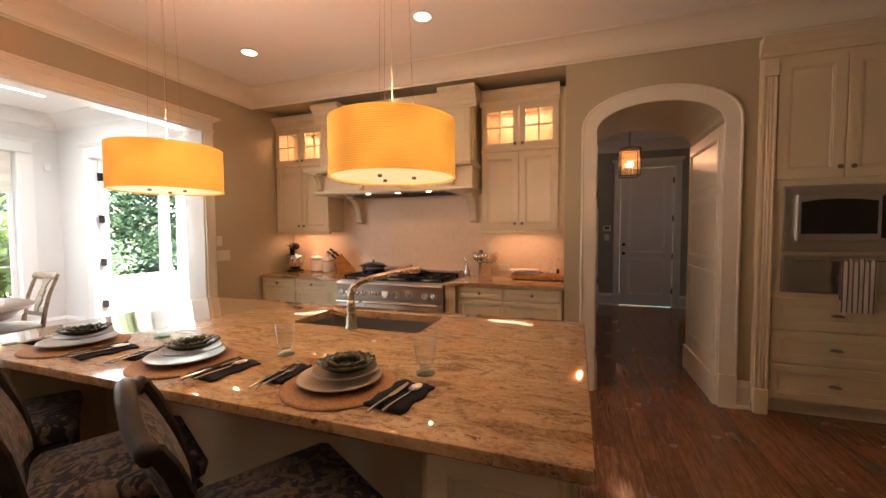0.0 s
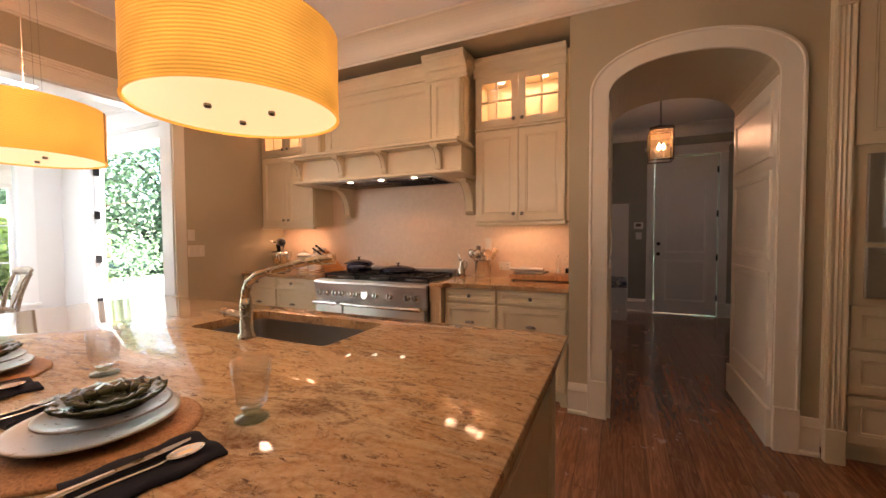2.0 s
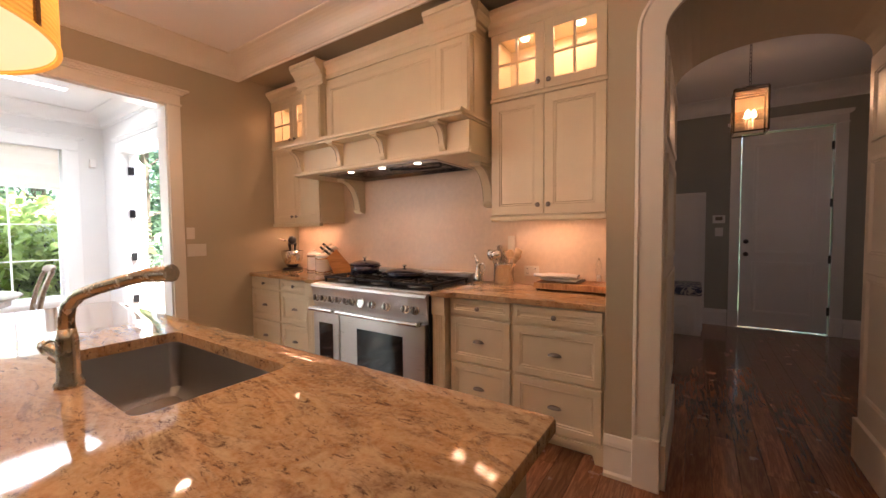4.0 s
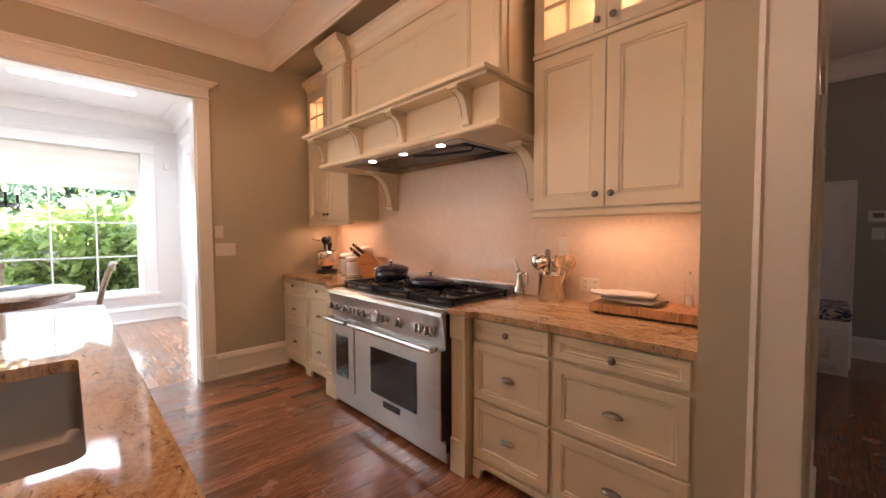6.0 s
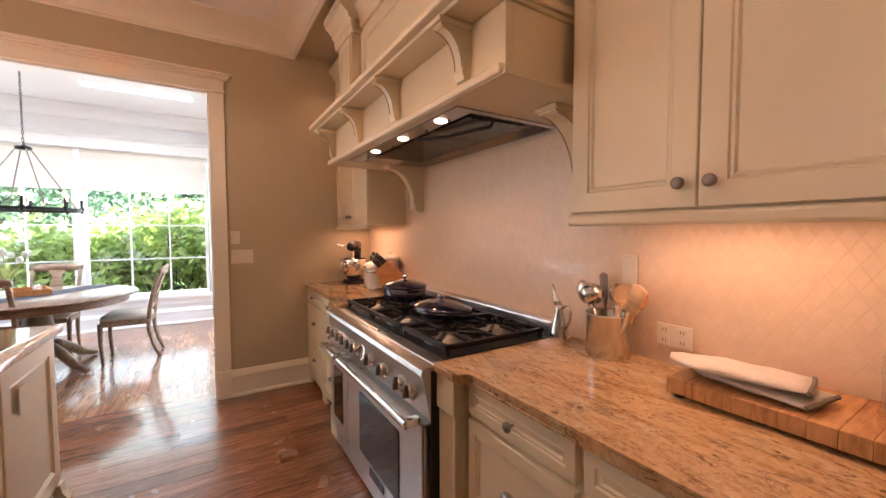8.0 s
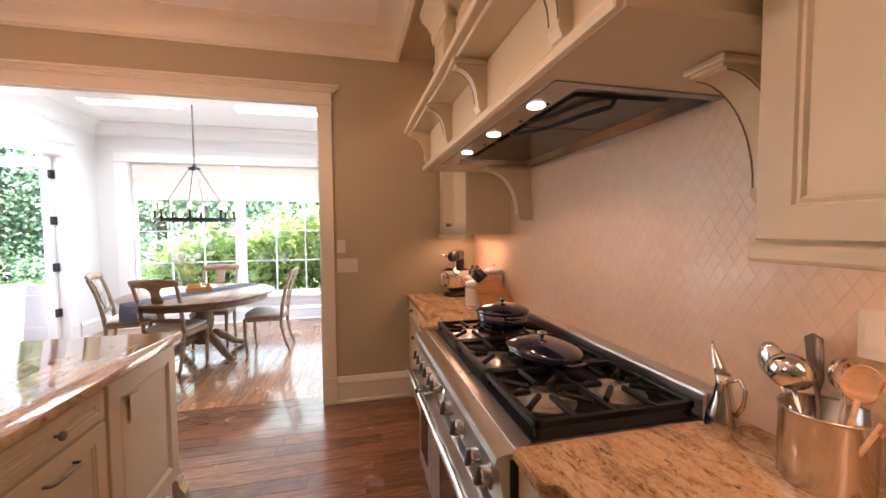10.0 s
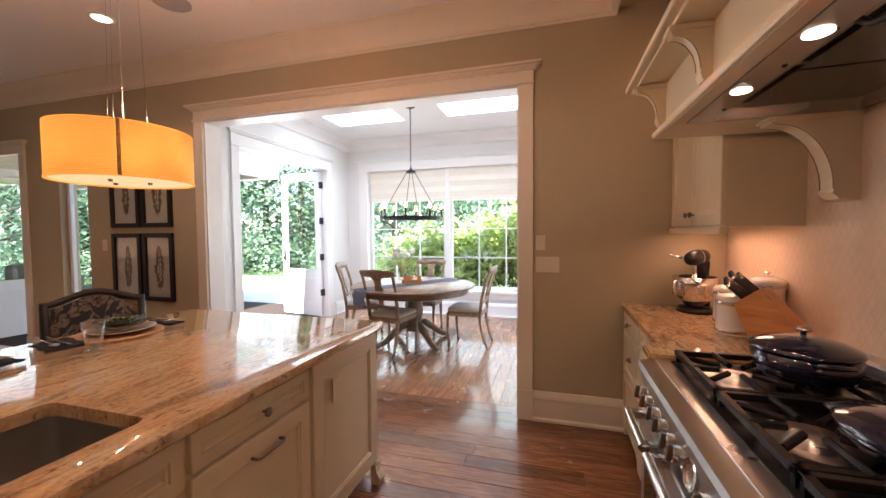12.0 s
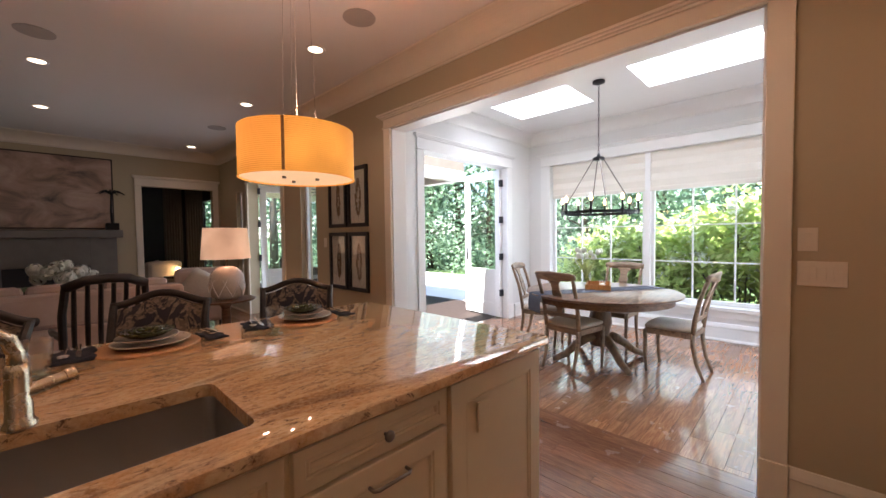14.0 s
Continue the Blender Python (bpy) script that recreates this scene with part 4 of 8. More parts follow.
def island_unit(name, x0, x1, label, y0=1.92, top=CT - 0.041):
    t = thing(name, (x0 + x1) / 2, (y0 + YF) / 2, 0, label, "cabinet", "island cabinets")
    b = bx(x0, y0, 0.1, x1, YF, top)
    if top < 0.8:
        box(b, x0, YF - 0.02, top, x1, YF, CT - 0.041)
        box(b, x0, y0, top, x1, y0 + 0.02, CT - 0.041)
    box(b, x0, y0, 0, x1, YF - 0.07, 0.1)
    world_part("body", b, M_CAB, t)
    return t


t = island_unit("island_end_cabinet", -2.66, -2.05, "cream end cabinet of the island with a plain framed side")
front(t, "panel", 2.06, 2.65, 0.12, CT - 0.055, MN, rail=0.075)
pl = world_part("outlet_plate", bx(2.20, 0.64, 0.02, 2.27, 0.755, 0.026, 0.003), M_CAB, t, "cream outlet plate", None, MN)
front(t, "side_panel", 1.95, 2.82, 0.12, CT - 0.06, facing(-2.66, 0, 0, "-x") @ T((-4.77, 0, 0)), rail=0.09)
b = B()
prism(b, [(0, 0), (0.05, 0), (0.06, 0.03), (0.035, 0.07), (0.03, 0.11), (0, 0.11)], -0.03, 0.03, facing(-2.63, YF, 0, "-x") @ Matrix(((-1, 0, 0, 0), (0, 1, 0, 0), (0, 0, 1, 0), (0, 0, 0, 1))))
bmesh.ops.recalc_face_normals(b, faces=b.faces[:])
world_part("foot", b, M_CAB, t)
t = island_unit("island_drawer_cabinet", -2.05, -1.49, "cream drawer cabinet in the island facing the range")
front(t, "drawer", 1.50, 2.035, 0.745, CT - 0.055, MN, knob, (1.775, 0.803), 0.04)
front(t, "door", 1.50, 2.035, 0.12, 0.73, MN, lambda bm, m: bar_pull(bm, m, 0.135), (1.785, 0.668), 0.06)
t = island_unit("island_sink_cabinet", -1.49, -0.66, "cream sink cabinet in the island facing the range", top=0.62)
t["label"] = "cream sink cabinet below the island basin"
for a, c in ((0.67, 1.07), (1.08, 1.48)):
    front(t, "false_drawer", a, c, 0.72, CT - 0.055, MN, None, None, 0.045)
    front(t, "door", a, c, 0.12, 0.70, MN, knob, (1.05 if a < 1 else 1.10, 0.62), 0.06)
t = island_unit("island_corner_cabinet", -0.66, 0.07, "cream cabinet at the end of the island")
front(t, "drawer", -0.06, 0.65, 0.72, CT - 0.055, MN, knob, (0.3, 0.79), 0.045)
front(t, "door", -0.06, 0.65, 0.12, 0.70, MN, bar_pull, (0.3, 0.61), 0.06)
front(t, "side_panel", 1.95, 2.82, 0.12, CT - 0.06, facing(0.07, 0, 0, "+x"), rail=0.09)
for x0, x1 in ((-2.66, -2.30), (-0.31, 0.07)):
    t = thing("island_post", (x0 + x1) / 2, 1.75, 0, "square cream panelled leg under the island overhang", "post", "island posts")
    world_part("body", bx(x0, 1.56, 0.0, x1, 1.915, CT - 0.041, 0.003), M_CAB, t)
    front(t, "panel", x0 + 0.02, x1 - 0.02, 0.14, CT - 0.06, facing(0, 1.56, 0, "-y"), rail=0.06)
    world_part("plinth", bx(x0 - 0.012, 1.535, 0.0, x1 + 0.012, 1.915, 0.12, 0.006), M_CAB, t)

# faucet
t = thing("gooseneck_faucet", -1.045, 2.355, CT, "brushed nickel pull-out faucet beside the island sink", "faucet")
part("base", lathe(B(), [(0.033, 0), (0.033, 0.012), (0.026, 0.02), (0.024, 0.13), (0.02, 0.16), (0, 0.16)], 20), M_BRASSY, t, smooth=True)
ang = math.atan2(0.12, 0.33)
dx, dy = math.cos(ang), math.sin(ang)
sp = [(0, 0, 0.1), (0, 0, 0.185), (0.012 * dx, 0.012 * dy, 0.222), (0.05 * dx, 0.05 * dy, 0.252), (0.12 * dx, 0.12 * dy, 0.274), (0.24 * dx, 0.24 * dy, 0.302), (0.33 * dx, 0.33 * dy, 0.32)]
part("spout", tube(B(), sp, [0.019, 0.018, 0.017, 0.017, 0.016, 0.016, 0.017], 14), M_BRASSY, t, smooth=True)
b = disc_rod(B(), (0.29 * dx, 0.29 * dy, 0.312), (0.365 * dx, 0.365 * dy, 0.318), 0.019, 16, 0.022)
part("spray_head", b, M_BRASSY, t, smooth=40)
b = disc_rod(B(), (0, 0, 0.08), (-0.085, -0.02, 0.098), 0.021, 16, 0.018)
disc_rod(b, (-0.085, -0.02, 0.098), (-0.105, -0.025, 0.102), 0.021, 16, 0.019)
part("lever", b, M_BRASSY, t, smooth=40)

# ---- kitchen: the run along the niche ----
RX0, RX1 = -2.42, -1.178
MC = facing(0, 4.285, 0, "-y")
t = thing("right_worktop", -0.63, 4.6, CT - 0.035, "polished golden granite worktop with a stepped front edge", "worktop")
b = B()
prism(b, [(RX1 + 0.004, 4.225), (-1.04, 4.225), (-1.025, 4.245), (-1.01, 4.255), (-0.99, 4.278), (NX - 0.002, 4.278), (NX - 0.002, YN - 0.002), (RX1 + 0.004, YN - 0.002)], CT - 0.035, CT)
bmesh.ops.bevel(b, geom=b.edges[:], offset=0.006, segments=2, affect="EDGES")
world_part("slab", b, M_GRANITE, t)
t = thing("left_worktop", -3.03, 4.6, CT - 0.035, "polished golden granite worktop beside the range", "worktop")
b = B()
prism(b, [(XW + 0.002, 4.30), (-2.62, 4.30), (-2.60, 4.27), (-2.58, 4.23), (RX0 - 0.004, 4.22), (RX0 - 0.004, YN - 0.002), (XW + 0.002, YN - 0.002)], CT - 0.035, CT)
bmesh.ops.bevel(b, geom=b.edges[:], offset=0.006, segments=2, affect="EDGES")
world_part("slab", b, M_GRANITE, t)


def fluted(parent, x0, x1, z0, z1, y, flutes=4):
    n = flutes * 8
    pts = []
    for i in range(n + 1):
        f = i / n
        edge = 0.12
        d = 0.0
        if edge < f < 1 - edge:
            k = (f - edge) / (1 - 2 * edge) * flutes
            d = 0.006 * abs(math.sin(k * math.pi))
        pts.append((x0 + (x1 - x0) * f, y + d))
    b = B()
    prism(b, pts + [(x1, y + 0.04), (x0, y + 0.04)], z0, z1)
    world_part("fluting", b, M_CAB, parent)
    world_part("capital", bx(x0 - 0.004, y - 0.01, z1, x1 + 0.004, y + 0.04, z1 + 0.13, 0.004), M_CAB, parent)
    world_part("plinth", bx(x0 - 0.004, y - 0.01, 0.0, x1 + 0.004, y + 0.04, z0, 0.004), M_CAB, parent)


t = thing("fluted_pilaster", -1.13, 4.5, 0, "cream fluted pilaster beside the range", "pilaster", "pilasters beside the range")
world_part("body", bx(RX1 + 0.006, 4.285, 0, -1.062, YN - 0.01, CT - 0.036), M_CAB, t)
fluted(t, RX1 + 0.01, -1.065, 0.19, 0.75, 4.25)
t = thing("fluted_pilaster", -2.52, 4.5, 0, "cream fluted pilaster beside the range", "pilaster", "pilasters beside the range")
world_part("body", bx(-2.60, 4.29, 0, RX0 - 0.006, YN - 0.01, CT - 0.036), M_CAB, t)
fluted(t, -2.595, RX0 - 0.01, 0.19, 0.75, 4.25)


def base_unit(x0, x1, yf, label, group, pulls, split=None):
    t = thing("drawer_cabinet", (x0 + x1) / 2, 4.6, 0, label, "cabinet", group)
    b = bx(x0, yf, 0.1, x1, YN - 0.01, CT - 0.036)
    box(b, x0, yf + 0.07, 0, x1, YN - 0.01, 0.1)
    world_part("body", b, M_CAB, t)
    M = facing(0, yf, 0, "-y")
    zs = [(0.125, 0.43), (0.445, 0.745), (0.765, 0.872)]
    for k, (a, c) in enumerate(zs):
        front(t, "drawer", x0 + 0.012, x1 - 0.012, a, c, M, knob if k == 2 else cup_pull, None, 0.04)
    b = B()
    prism(b, [(x0, 0.1), (x0, 0.0), (x0 + 0.045, 0.0), (x0 + 0.06, 0.05), (x0 + 0.1, 0.075), (x1 - 0.1, 0.075), (x1 - 0.06, 0.05), (x1 - 0.045, 0.0), (x1, 0.0), (x1, 0.1)], -0.012, 0.012, M)
    bmesh.ops.recalc_face_normals(b, faces=b.faces[:])
    world_part("apron", b, M_CAB, t)
    return t


base_unit(-1.055, -0.585, 4.31, "cream three-drawer base cabinet with pewter pulls", "range wall cabinets", 1)
base_unit(-0.585, NX - 0.012, 4.31, "cream three-drawer base cabinet with pewter pulls", "range wall cabinets", 1)
base_unit(-3.605, -3.09, 4.335, "cream three-drawer base cabinet beside the wall", "range wall cabinets", 1)
base_unit(-3.09, -2.605, 4.335, "cream three-drawer base cabinet with pewter pulls", "range wall cabinets", 1)

# upper cabinets with lit glass tops
MU = facing(0, 4.62, 0, "-y")


def upper(x0, x1, label, side):
    t = thing("wall_cabinet", (x0 + x1) / 2, 4.78, 1.40, label, "cabinet", "wall cabinets")
    y0, y1 = 4.62, YN - 0.002
    world_part("body", bx(x0, y0, 1.44, x1, y1, 2.262), M_CAB, t)
    b = B()
    box(b, x0, y0, 2.262, x0 + 0.018, y1, 2.75)
    box(b, x1 - 0.018, y0, 2.262, x1, y1, 2.75)
    box(b, x0, y1 - 0.012, 2.262, x1, y1, 2.75)
    box(b, x0, y0, 2.735, x1, y1, 2.75)
    world_part("display_box", b, M_CAB, t, "lit display compartment")
    world_part("light_rail", bx(x0 - 0.004, y0 - 0.03, 1.405, x1 + 0.004, y0 + 0.02, 1.44, 0.008), M_CAB, t)
    world_part("rail", bx(x0 - 0.004, y0 - 0.026, 2.256, x1 + 0.004, y0 + 0.01, 2.28, 0.006), M_CAB, t)
    b = B()
    strip(b, [(0, 0), (0.022, 0), (0.022, 0.05), (0.032, 0.06), (0.045, 0.085), (0.075, 0.11), (0.08, 0.125), (0.08, 0.15), (0, 0.15)], (x0 - 0.02, y0 + 0.01, 2.735), (x1 + 0.0, y0 + 0.01, 2.735), (0, -1, 0))
    world_part("crown", b, M_CAB, t, "stepped crown moulding")
    mid = (x0 + x1) / 2
    for a, c, s in ((x0 + 0.005, mid - 0.002, 1), (mid + 0.002, x1 - 0.005, -1)):
        kx = c - 0.035 if s > 0 else a + 0.035
        front(t, "door", a, c, 1.447, 2.25, MU, knob, (kx, 1.51), 0.062)
        b = B()
        z0, z1 = 2.285, 2.728
        r = 0.06
        for q in ((a, z0, a + r, z1), (c - r, z0, c, z1), (a + r, z0, c - r, z0 + r), (a + r, z1 - r, c - r, z1)):
            box(b, q[0], q[1], 0, q[2], q[3], 0.02, 0.002)
        m1, mz = (a + c) / 2, (z0 + z1) / 2
        box(b, m1 - 0.008, z0 + r, 0.004, m1 + 0.008, z1 - r, 0.018)
        box(b, a + r, mz - 0.008, 0.005, c - r, mz + 0.008, 0.017)
        d = world_part("glass_door", b, M_CAB, t, "", None, MU)
        p = world_part("pane", bx(a + r, z0 + r, 0.006, c - r, z1 - r, 0.009), M_PANE, t, "glass pane", None, MU)
        p.visible_shadow = False
        g = B()
        knob(g, MU @ T((kx, 2.33, 0.02)))
        g.transform(T(-t.location))
        part("knob", g, M_PEWTER, d, "dark pewter knob", True)
    for xx in (x0 + 0.2, x1 - 0.2):
        world_part("puck_light", lathe(B(), [(0, 0), (0.03, 0), (0.03, 0.012), (0, 0.012)], 16, T((xx, 4.76, 2.718))), M_CANLIT, t, "lit puck lamp")
    lamp("display_light", "AREA", look((mid, 4.76, 2.71), (mid, 4.80, 2.3)), 4.2, AMBER, 0.5, 0.12)
    world_part("under_light", bx(x0 + 0.16, 4.655, 1.430, x1 - 0.16, 4.685, 1.438), M_LED, t, "lit under-cabinet strip")
    lamp("under_cabinet_light", "AREA", look((mid, 4.73, 1.42), (mid, 4.75, 0)), 2.0 if side > 0 else 3.0, AMBER, x1 - x0 - 0.25, 0.05)
    return t


up = upper(-0.880, -0.088, "cream wall cabinet with lit glass upper doors", 1)
world_part("filler", bx(-0.087, 4.632, 1.44, NX - 0.001, 4.66, 2.86), M_CAB, up)
upper(-3.605, -2.805, "cream wall cabinet with lit glass upper doors", -1)

# backsplash ground, tiles come last
structure("backsplash", bx(XW, YN - 0.006, CT, NX, YN, 2.0), M_GROUT, "pale grout behind diamond wall tiles")

# ---- range hood ----
t = thing("range_hood", -1.9, 4.6, 1.84, "large cream mantel hood with brackets and a steel liner", "range hood")
hx0, hx1 = -2.755, -0.905
b = bx(hx0, 4.33, 1.882, hx1, 4.36, 2.09, 0.003)
box(b, hx0, 4.36, 1.882, hx0 + 0.03, YN - 0.002, 2.09)
box(b, hx1 - 0.03, 4.36, 1.882, hx1, YN - 0.002, 2.09)
box(b, hx0 + 0.03, 4.36, 2.06, hx1 - 0.03, YN - 0.002, 2.09)
world_part("frieze", b, M_CAB, t)
LX0, LX1, LY0, LY1 = -2.50, -1.21, 4.36, YN - 0.013
for q in ((hx0 - 0.02, 4.31, LX0 - 0.001, YN - 0.003), (LX1 + 0.001, 4.31, hx1 + 0.02, YN - 0.003), (LX0, 4.31, LX1, LY0 - 0.001)):
    world_part("soffit_board", bx(q[0], q[1], 1.860, q[2], q[3], 1.880, 0.001), M_CAB, t)
b = B()
rim = [(LX0, LY0), (LX1, LY0), (LX1, LY1), (LX0, LY1)]
inner = [(LX0 + 0.03, LY0 + 0.085), (LX1 - 0.03, LY0 + 0.085), (LX1 - 0.03, LY1 - 0.02), (LX0 + 0.03, LY1 - 0.02)]
deep = [(LX0 + 0.10, LY0 + 0.12, 1.880), (LX1 - 0.10, LY0 + 0.12, 1.880), (LX1 - 0.10, LY1 - 0.05, 1.886), (LX0 + 0.10, LY1 - 0.05, 1.886)]
rings = [[b.verts.new((x, y, 1.878)) for x, y in rim], [b.verts.new((x, y, 1.856)) for x, y in rim], [b.verts.new((x, y, 1.856)) for x, y in inner], [b.verts.new(p) for p in deep]]
for p, q in zip(rings, rings[1:]):
    for i in range(4):
        b.faces.new((p[i], p[(i + 1) % 4], q[(i + 1) % 4], q[i]))
b.faces.new(rings[-1])
bmesh.ops.recalc_face_normals(b, faces=b.faces[:])
world_part("steel_liner", b, M_STEEL_V, t, "brushed steel liner")
for i in range(3):
    x0 = LX0 + 0.115 + i * (LX1 - LX0 - 0.23) / 3
    x1 = x0 + (LX1 - LX0 - 0.23) / 3 - 0.012
    b = B()
    v = [b.verts.new(p) for p in ((x0, LY0 + 0.14, 1.871), (x1, LY0 + 0.14, 1.871), (x1, LY1 - 0.07, 1.877), (x0, LY1 - 0.07, 1.877))]
    f = b.faces.new(v[::-1])
    bmesh.ops.solidify(b, geom=[f], thickness=0.006)
    world_part("filter", b, M_STEEL_V, t, "steel grease filter")
world_part("latch", tube(B(), [(-1.76, LY0 + 0.11, 1.872), (-1.74, LY0 + 0.12, 1.852), (-1.60, LY0 + 0.20, 1.850), (-1.42, LY0 + 0.24, 1.850), (-1.36, LY0 + 0.28, 1.856), (-1.35, LY0 + 0.285, 1.874)], 0.009, 8), M_BLACK, t, "black latch bar", True)
for i in range(6):
    xx = LX0 + 0.17 + i * 0.19
    world_part("screw", lathe(B(), [(0.007, 0), (0.006, -0.003), (0, -0.004)], 10, T((xx, LY0 + 0.07, 1.8558))), M_BLACK, t, "dark screw", True)
for hx in (-2.127, -1.764, -1.40):
    world_part("hood_lamp", lathe(B(), [(0, 0), (0.024, 0), (0.028, 0.002), (0.028, 0.0045), (0, 0.0045)], 18, T((hx, LY0 + 0.042, 1.851))), M_CANLIT, t, "lit hood lamp")
    lamp("hood_light", "SPOT", look((hx, LY0 + 0.042, 1.847), (hx, 4.70, 0.9)), 5.6, AMBER, 0.03, spot=110)
b = bx(hx0 - 0.085, 4.185, 2.108, hx1 + 0.022, YN - 0.004, 2.135, 0.006)
box(b, hx0 - 0.055, 4.215, 2.092, hx1 + 0.010, YN - 0.006, 2.108, 0.004)
world_part("shelf", b, M_CAB, t, "projecting mantel shelf")
b = bx(hx0 - 0.03, 4.295, 1.862, hx1 + 0.012, 4.33, 1.895, 0.01)
world_part("bottom_bead", b, M_CAB, t)


def bracket(depth, height):
    """A scrolled bracket outline in (out, up), hung below zero."""
    pts = [(0, 0), (depth, 0), (depth, -0.025)]
    for i in range(13):
        a = math.pi / 2 * i / 12
        pts.append((depth * 0.94 - depth * 0.66 * math.sin(a), -0.03 - (height - 0.075) * (1 - math.cos(a))))
    pts += [(depth * 0.30, -height + 0.03), (depth * 0.22, -height + 0.006), (depth * 0.1, -height), (0, -height)]
    return pts


def add_bracket(parent, x, y, z, depth, height, w):
    b = B()
    M = Matrix(((0, 0, 1, x), (-1, 0, 0, y), (0, 1, 0, z), (0, 0, 0, 1)))
    prism(b, bracket(depth, height), -w / 2, w / 2, M)
    bmesh.ops.recalc_face_normals(b, faces=b.faces[:])
    br = world_part("bracket", b, M_CAB, parent)
    cap = bx(x - w / 2 - 0.012, y - depth - 0.012, z - 0.018, x + w / 2 + 0.012, y, z, 0.005)
    world_part("bracket_cap", cap, M_CAB, parent)
    # dark glazed line along the curve
    g = B()
    for s in (-1, 1):
        tube(g, [(x + s * (w / 2 - 0.004), y - o - 0.001, z + v) for o, v in bracket(depth, height)[3:16]], 0.0022, 4)
    world_part("glaze_line", g, M_GLAZE, br)


for xx in (-2.705, -2.165, -1.668, -1.110):
    add_bracket(t, xx, 4.33, 2.09, 0.12, 0.19, 0.05)
for xx in (-2.535, -1.035):
    add_bracket(t, xx, YN - 0.006, 1.860, 0.28, 0.33, 0.085)
# chimney breast: two pilasters, a framed field and crowns
b = bx(-2.50, 4.46, 2.135, -1.22, YN - 0.004, 2.85)
box(b, hx0 + 0.002, 4.44, 2.135, -2.50, YN - 0.004, 2.85)
box(b, -1.22, 4.44, 2.135, hx1 - 0.02, YN - 0.004, 2.85)
world_part("chimney", b, M_CAB, t)
world_part("field", panel(B(), 1.22, 0.53, 0.018, 0.05, 0.012), M_CAB, t, "framed field", None, facing(-2.47, 4.46, 2.16, "-y"))
for x0, x1 in ((-2.765, -2.505), (-1.215, -0.935)):
    world_part("pilaster", bx(x0, 4.39, 2.135, x1, 4.44, 2.695, 0.003), M_CAB, t)
    world_part("pilaster_panel", panel(B(), x1 - x0 - 0.02, 0.53, 0.01, 0.04, 0.008), M_CAB, t, "", None, facing(x0 + 0.01, 4.39, 2.15, "-y"))
    b = B()
    strip(b, [(0, 0), (0.012, 0), (0.012, 0.02), (0.02, 0.03), (0.02, 0.075), (0.035, 0.085), (0.04, 0.105), (0.06, 0.125), (0.085, 0.145), (0.085, 0.16), (0.095, 0.165), (0.095, 0.2), (0, 0.2)], (x0 - 0.05, 4.39, 2.685), (x1 + 0.06, 4.39, 2.685), (0, -1, 0))
    world_part("capital", b, M_CAB, t, "stepped pilaster capital")
    for xs_, ys_ in ((x0, -1), (x1, 1)):
        b = B()
        strip(b, [(0, 0), (0.012, 0), (0.012, 0.02), (0.02, 0.03), (0.02, 0.075), (0.035, 0.085), (0.04, 0.105), (0.06, 0.125), (0.07, 0.145), (0.07, 0.2), (0, 0.2)], (xs_, 4.391, 2.685), (xs_, 4.58, 2.685), (ys_, 0, 0))
        world_part("capital_return", b, M_CAB, t)
b = B()
strip(b, [(0, 0), (0.015, 0), (0.02, 0.04), (0.04, 0.07), (0.07, 0.1), (0.075, 0.13), (0, 0.13)], (-2.505, 4.46, 2.735), (-1.215, 4.46, 2.735), (0, -1, 0))
world_part("crown", b, M_CAB, t, "crown moulding")

# ---- the range ----
t = thing("gas_range", -1.825, 4.55, 0, "wide stainless steel gas range with six burners and two ovens", "range")
yf = 4.24
world_part("body", bx(RX0 + 0.003, yf, 0.13, RX1 - 0.003, YN - 0.02, 0.90), M_STEEL, t)
world_part("side", bx(RX1 - 0.003, yf - 0.02, 0.10, RX1 + 0.002, 4.28, 0.88), M_BLACK, t)
b = B()
prism(b, [(4.30, 0.895), (4.205, 0.895), (4.185, 0.888), (4.178, 0.87), (4.19, 0.852), (4.215, 0.70), (4.30, 0.70)], RX0, RX1, Matrix(((0, 0, 1, 0), (1, 0, 0, 0), (0, 1, 0, 0), (0, 0, 0, 1))))
bmesh.ops.recalc_face_normals(b, faces=b.faces[:])
world_part("control_panel", b, M_STEEL, t, "sloped steel control panel", 40)
world_part("cooktop", bx(RX0 + 0.028, 4.292, 0.893, RX1 - 0.028, YN - 0.09, 0.905), M_IRON, t, "black burner pan")
b = bx(RX0 + 0.003, YN - 0.09, 0.88, RX1 - 0.003, YN - 0.018, 0.985, 0.012)
world_part("back_guard", b, M_STEEL, t, "low steel back guard")
world_part("kick_plate", bx(RX0 + 0.01, 4.225, 0.035, RX1 - 0.004, 4.30, 0.15, 0.008), M_STEEL, t)
ovens = ((RX0 + 0.012, -2.085), (-2.073, RX1 - 0.02))
for i, (x0, x1) in enumerate(ovens):
    d = world_part("oven_door", bx(x0, 4.195, 0.165, x1, 4.24, 0.675, 0.006), M_STEEL, t)
    mx = 0.075 if i == 0 else 0.20
    world_part("oven_window", bx(x0 + mx, 4.19, 0.255, x1 - mx, 4.197, 0.565, 0.003), M_BGLASS, t, "black oven glass")
    h = tube(B(), [(x0 + 0.02, 4.14, 0.685), (x1 - 0.02, 4.14, 0.685)], 0.017, 14)
    for xx in (x0 + 0.035, x1 - 0.035):
        box(h, xx - 0.018, 4.13, 0.668, xx + 0.018, 4.20, 0.70, 0.006)
    world_part("handle", h, M_CHROME, t, "polished tube handle", 40)
b = bx(-1.73, 4.188, 0.195, -1.56, 4.194, 0.235, 0.002)
world_part("name_plate", b, M_BLACK, t, "small dark maker's plate")
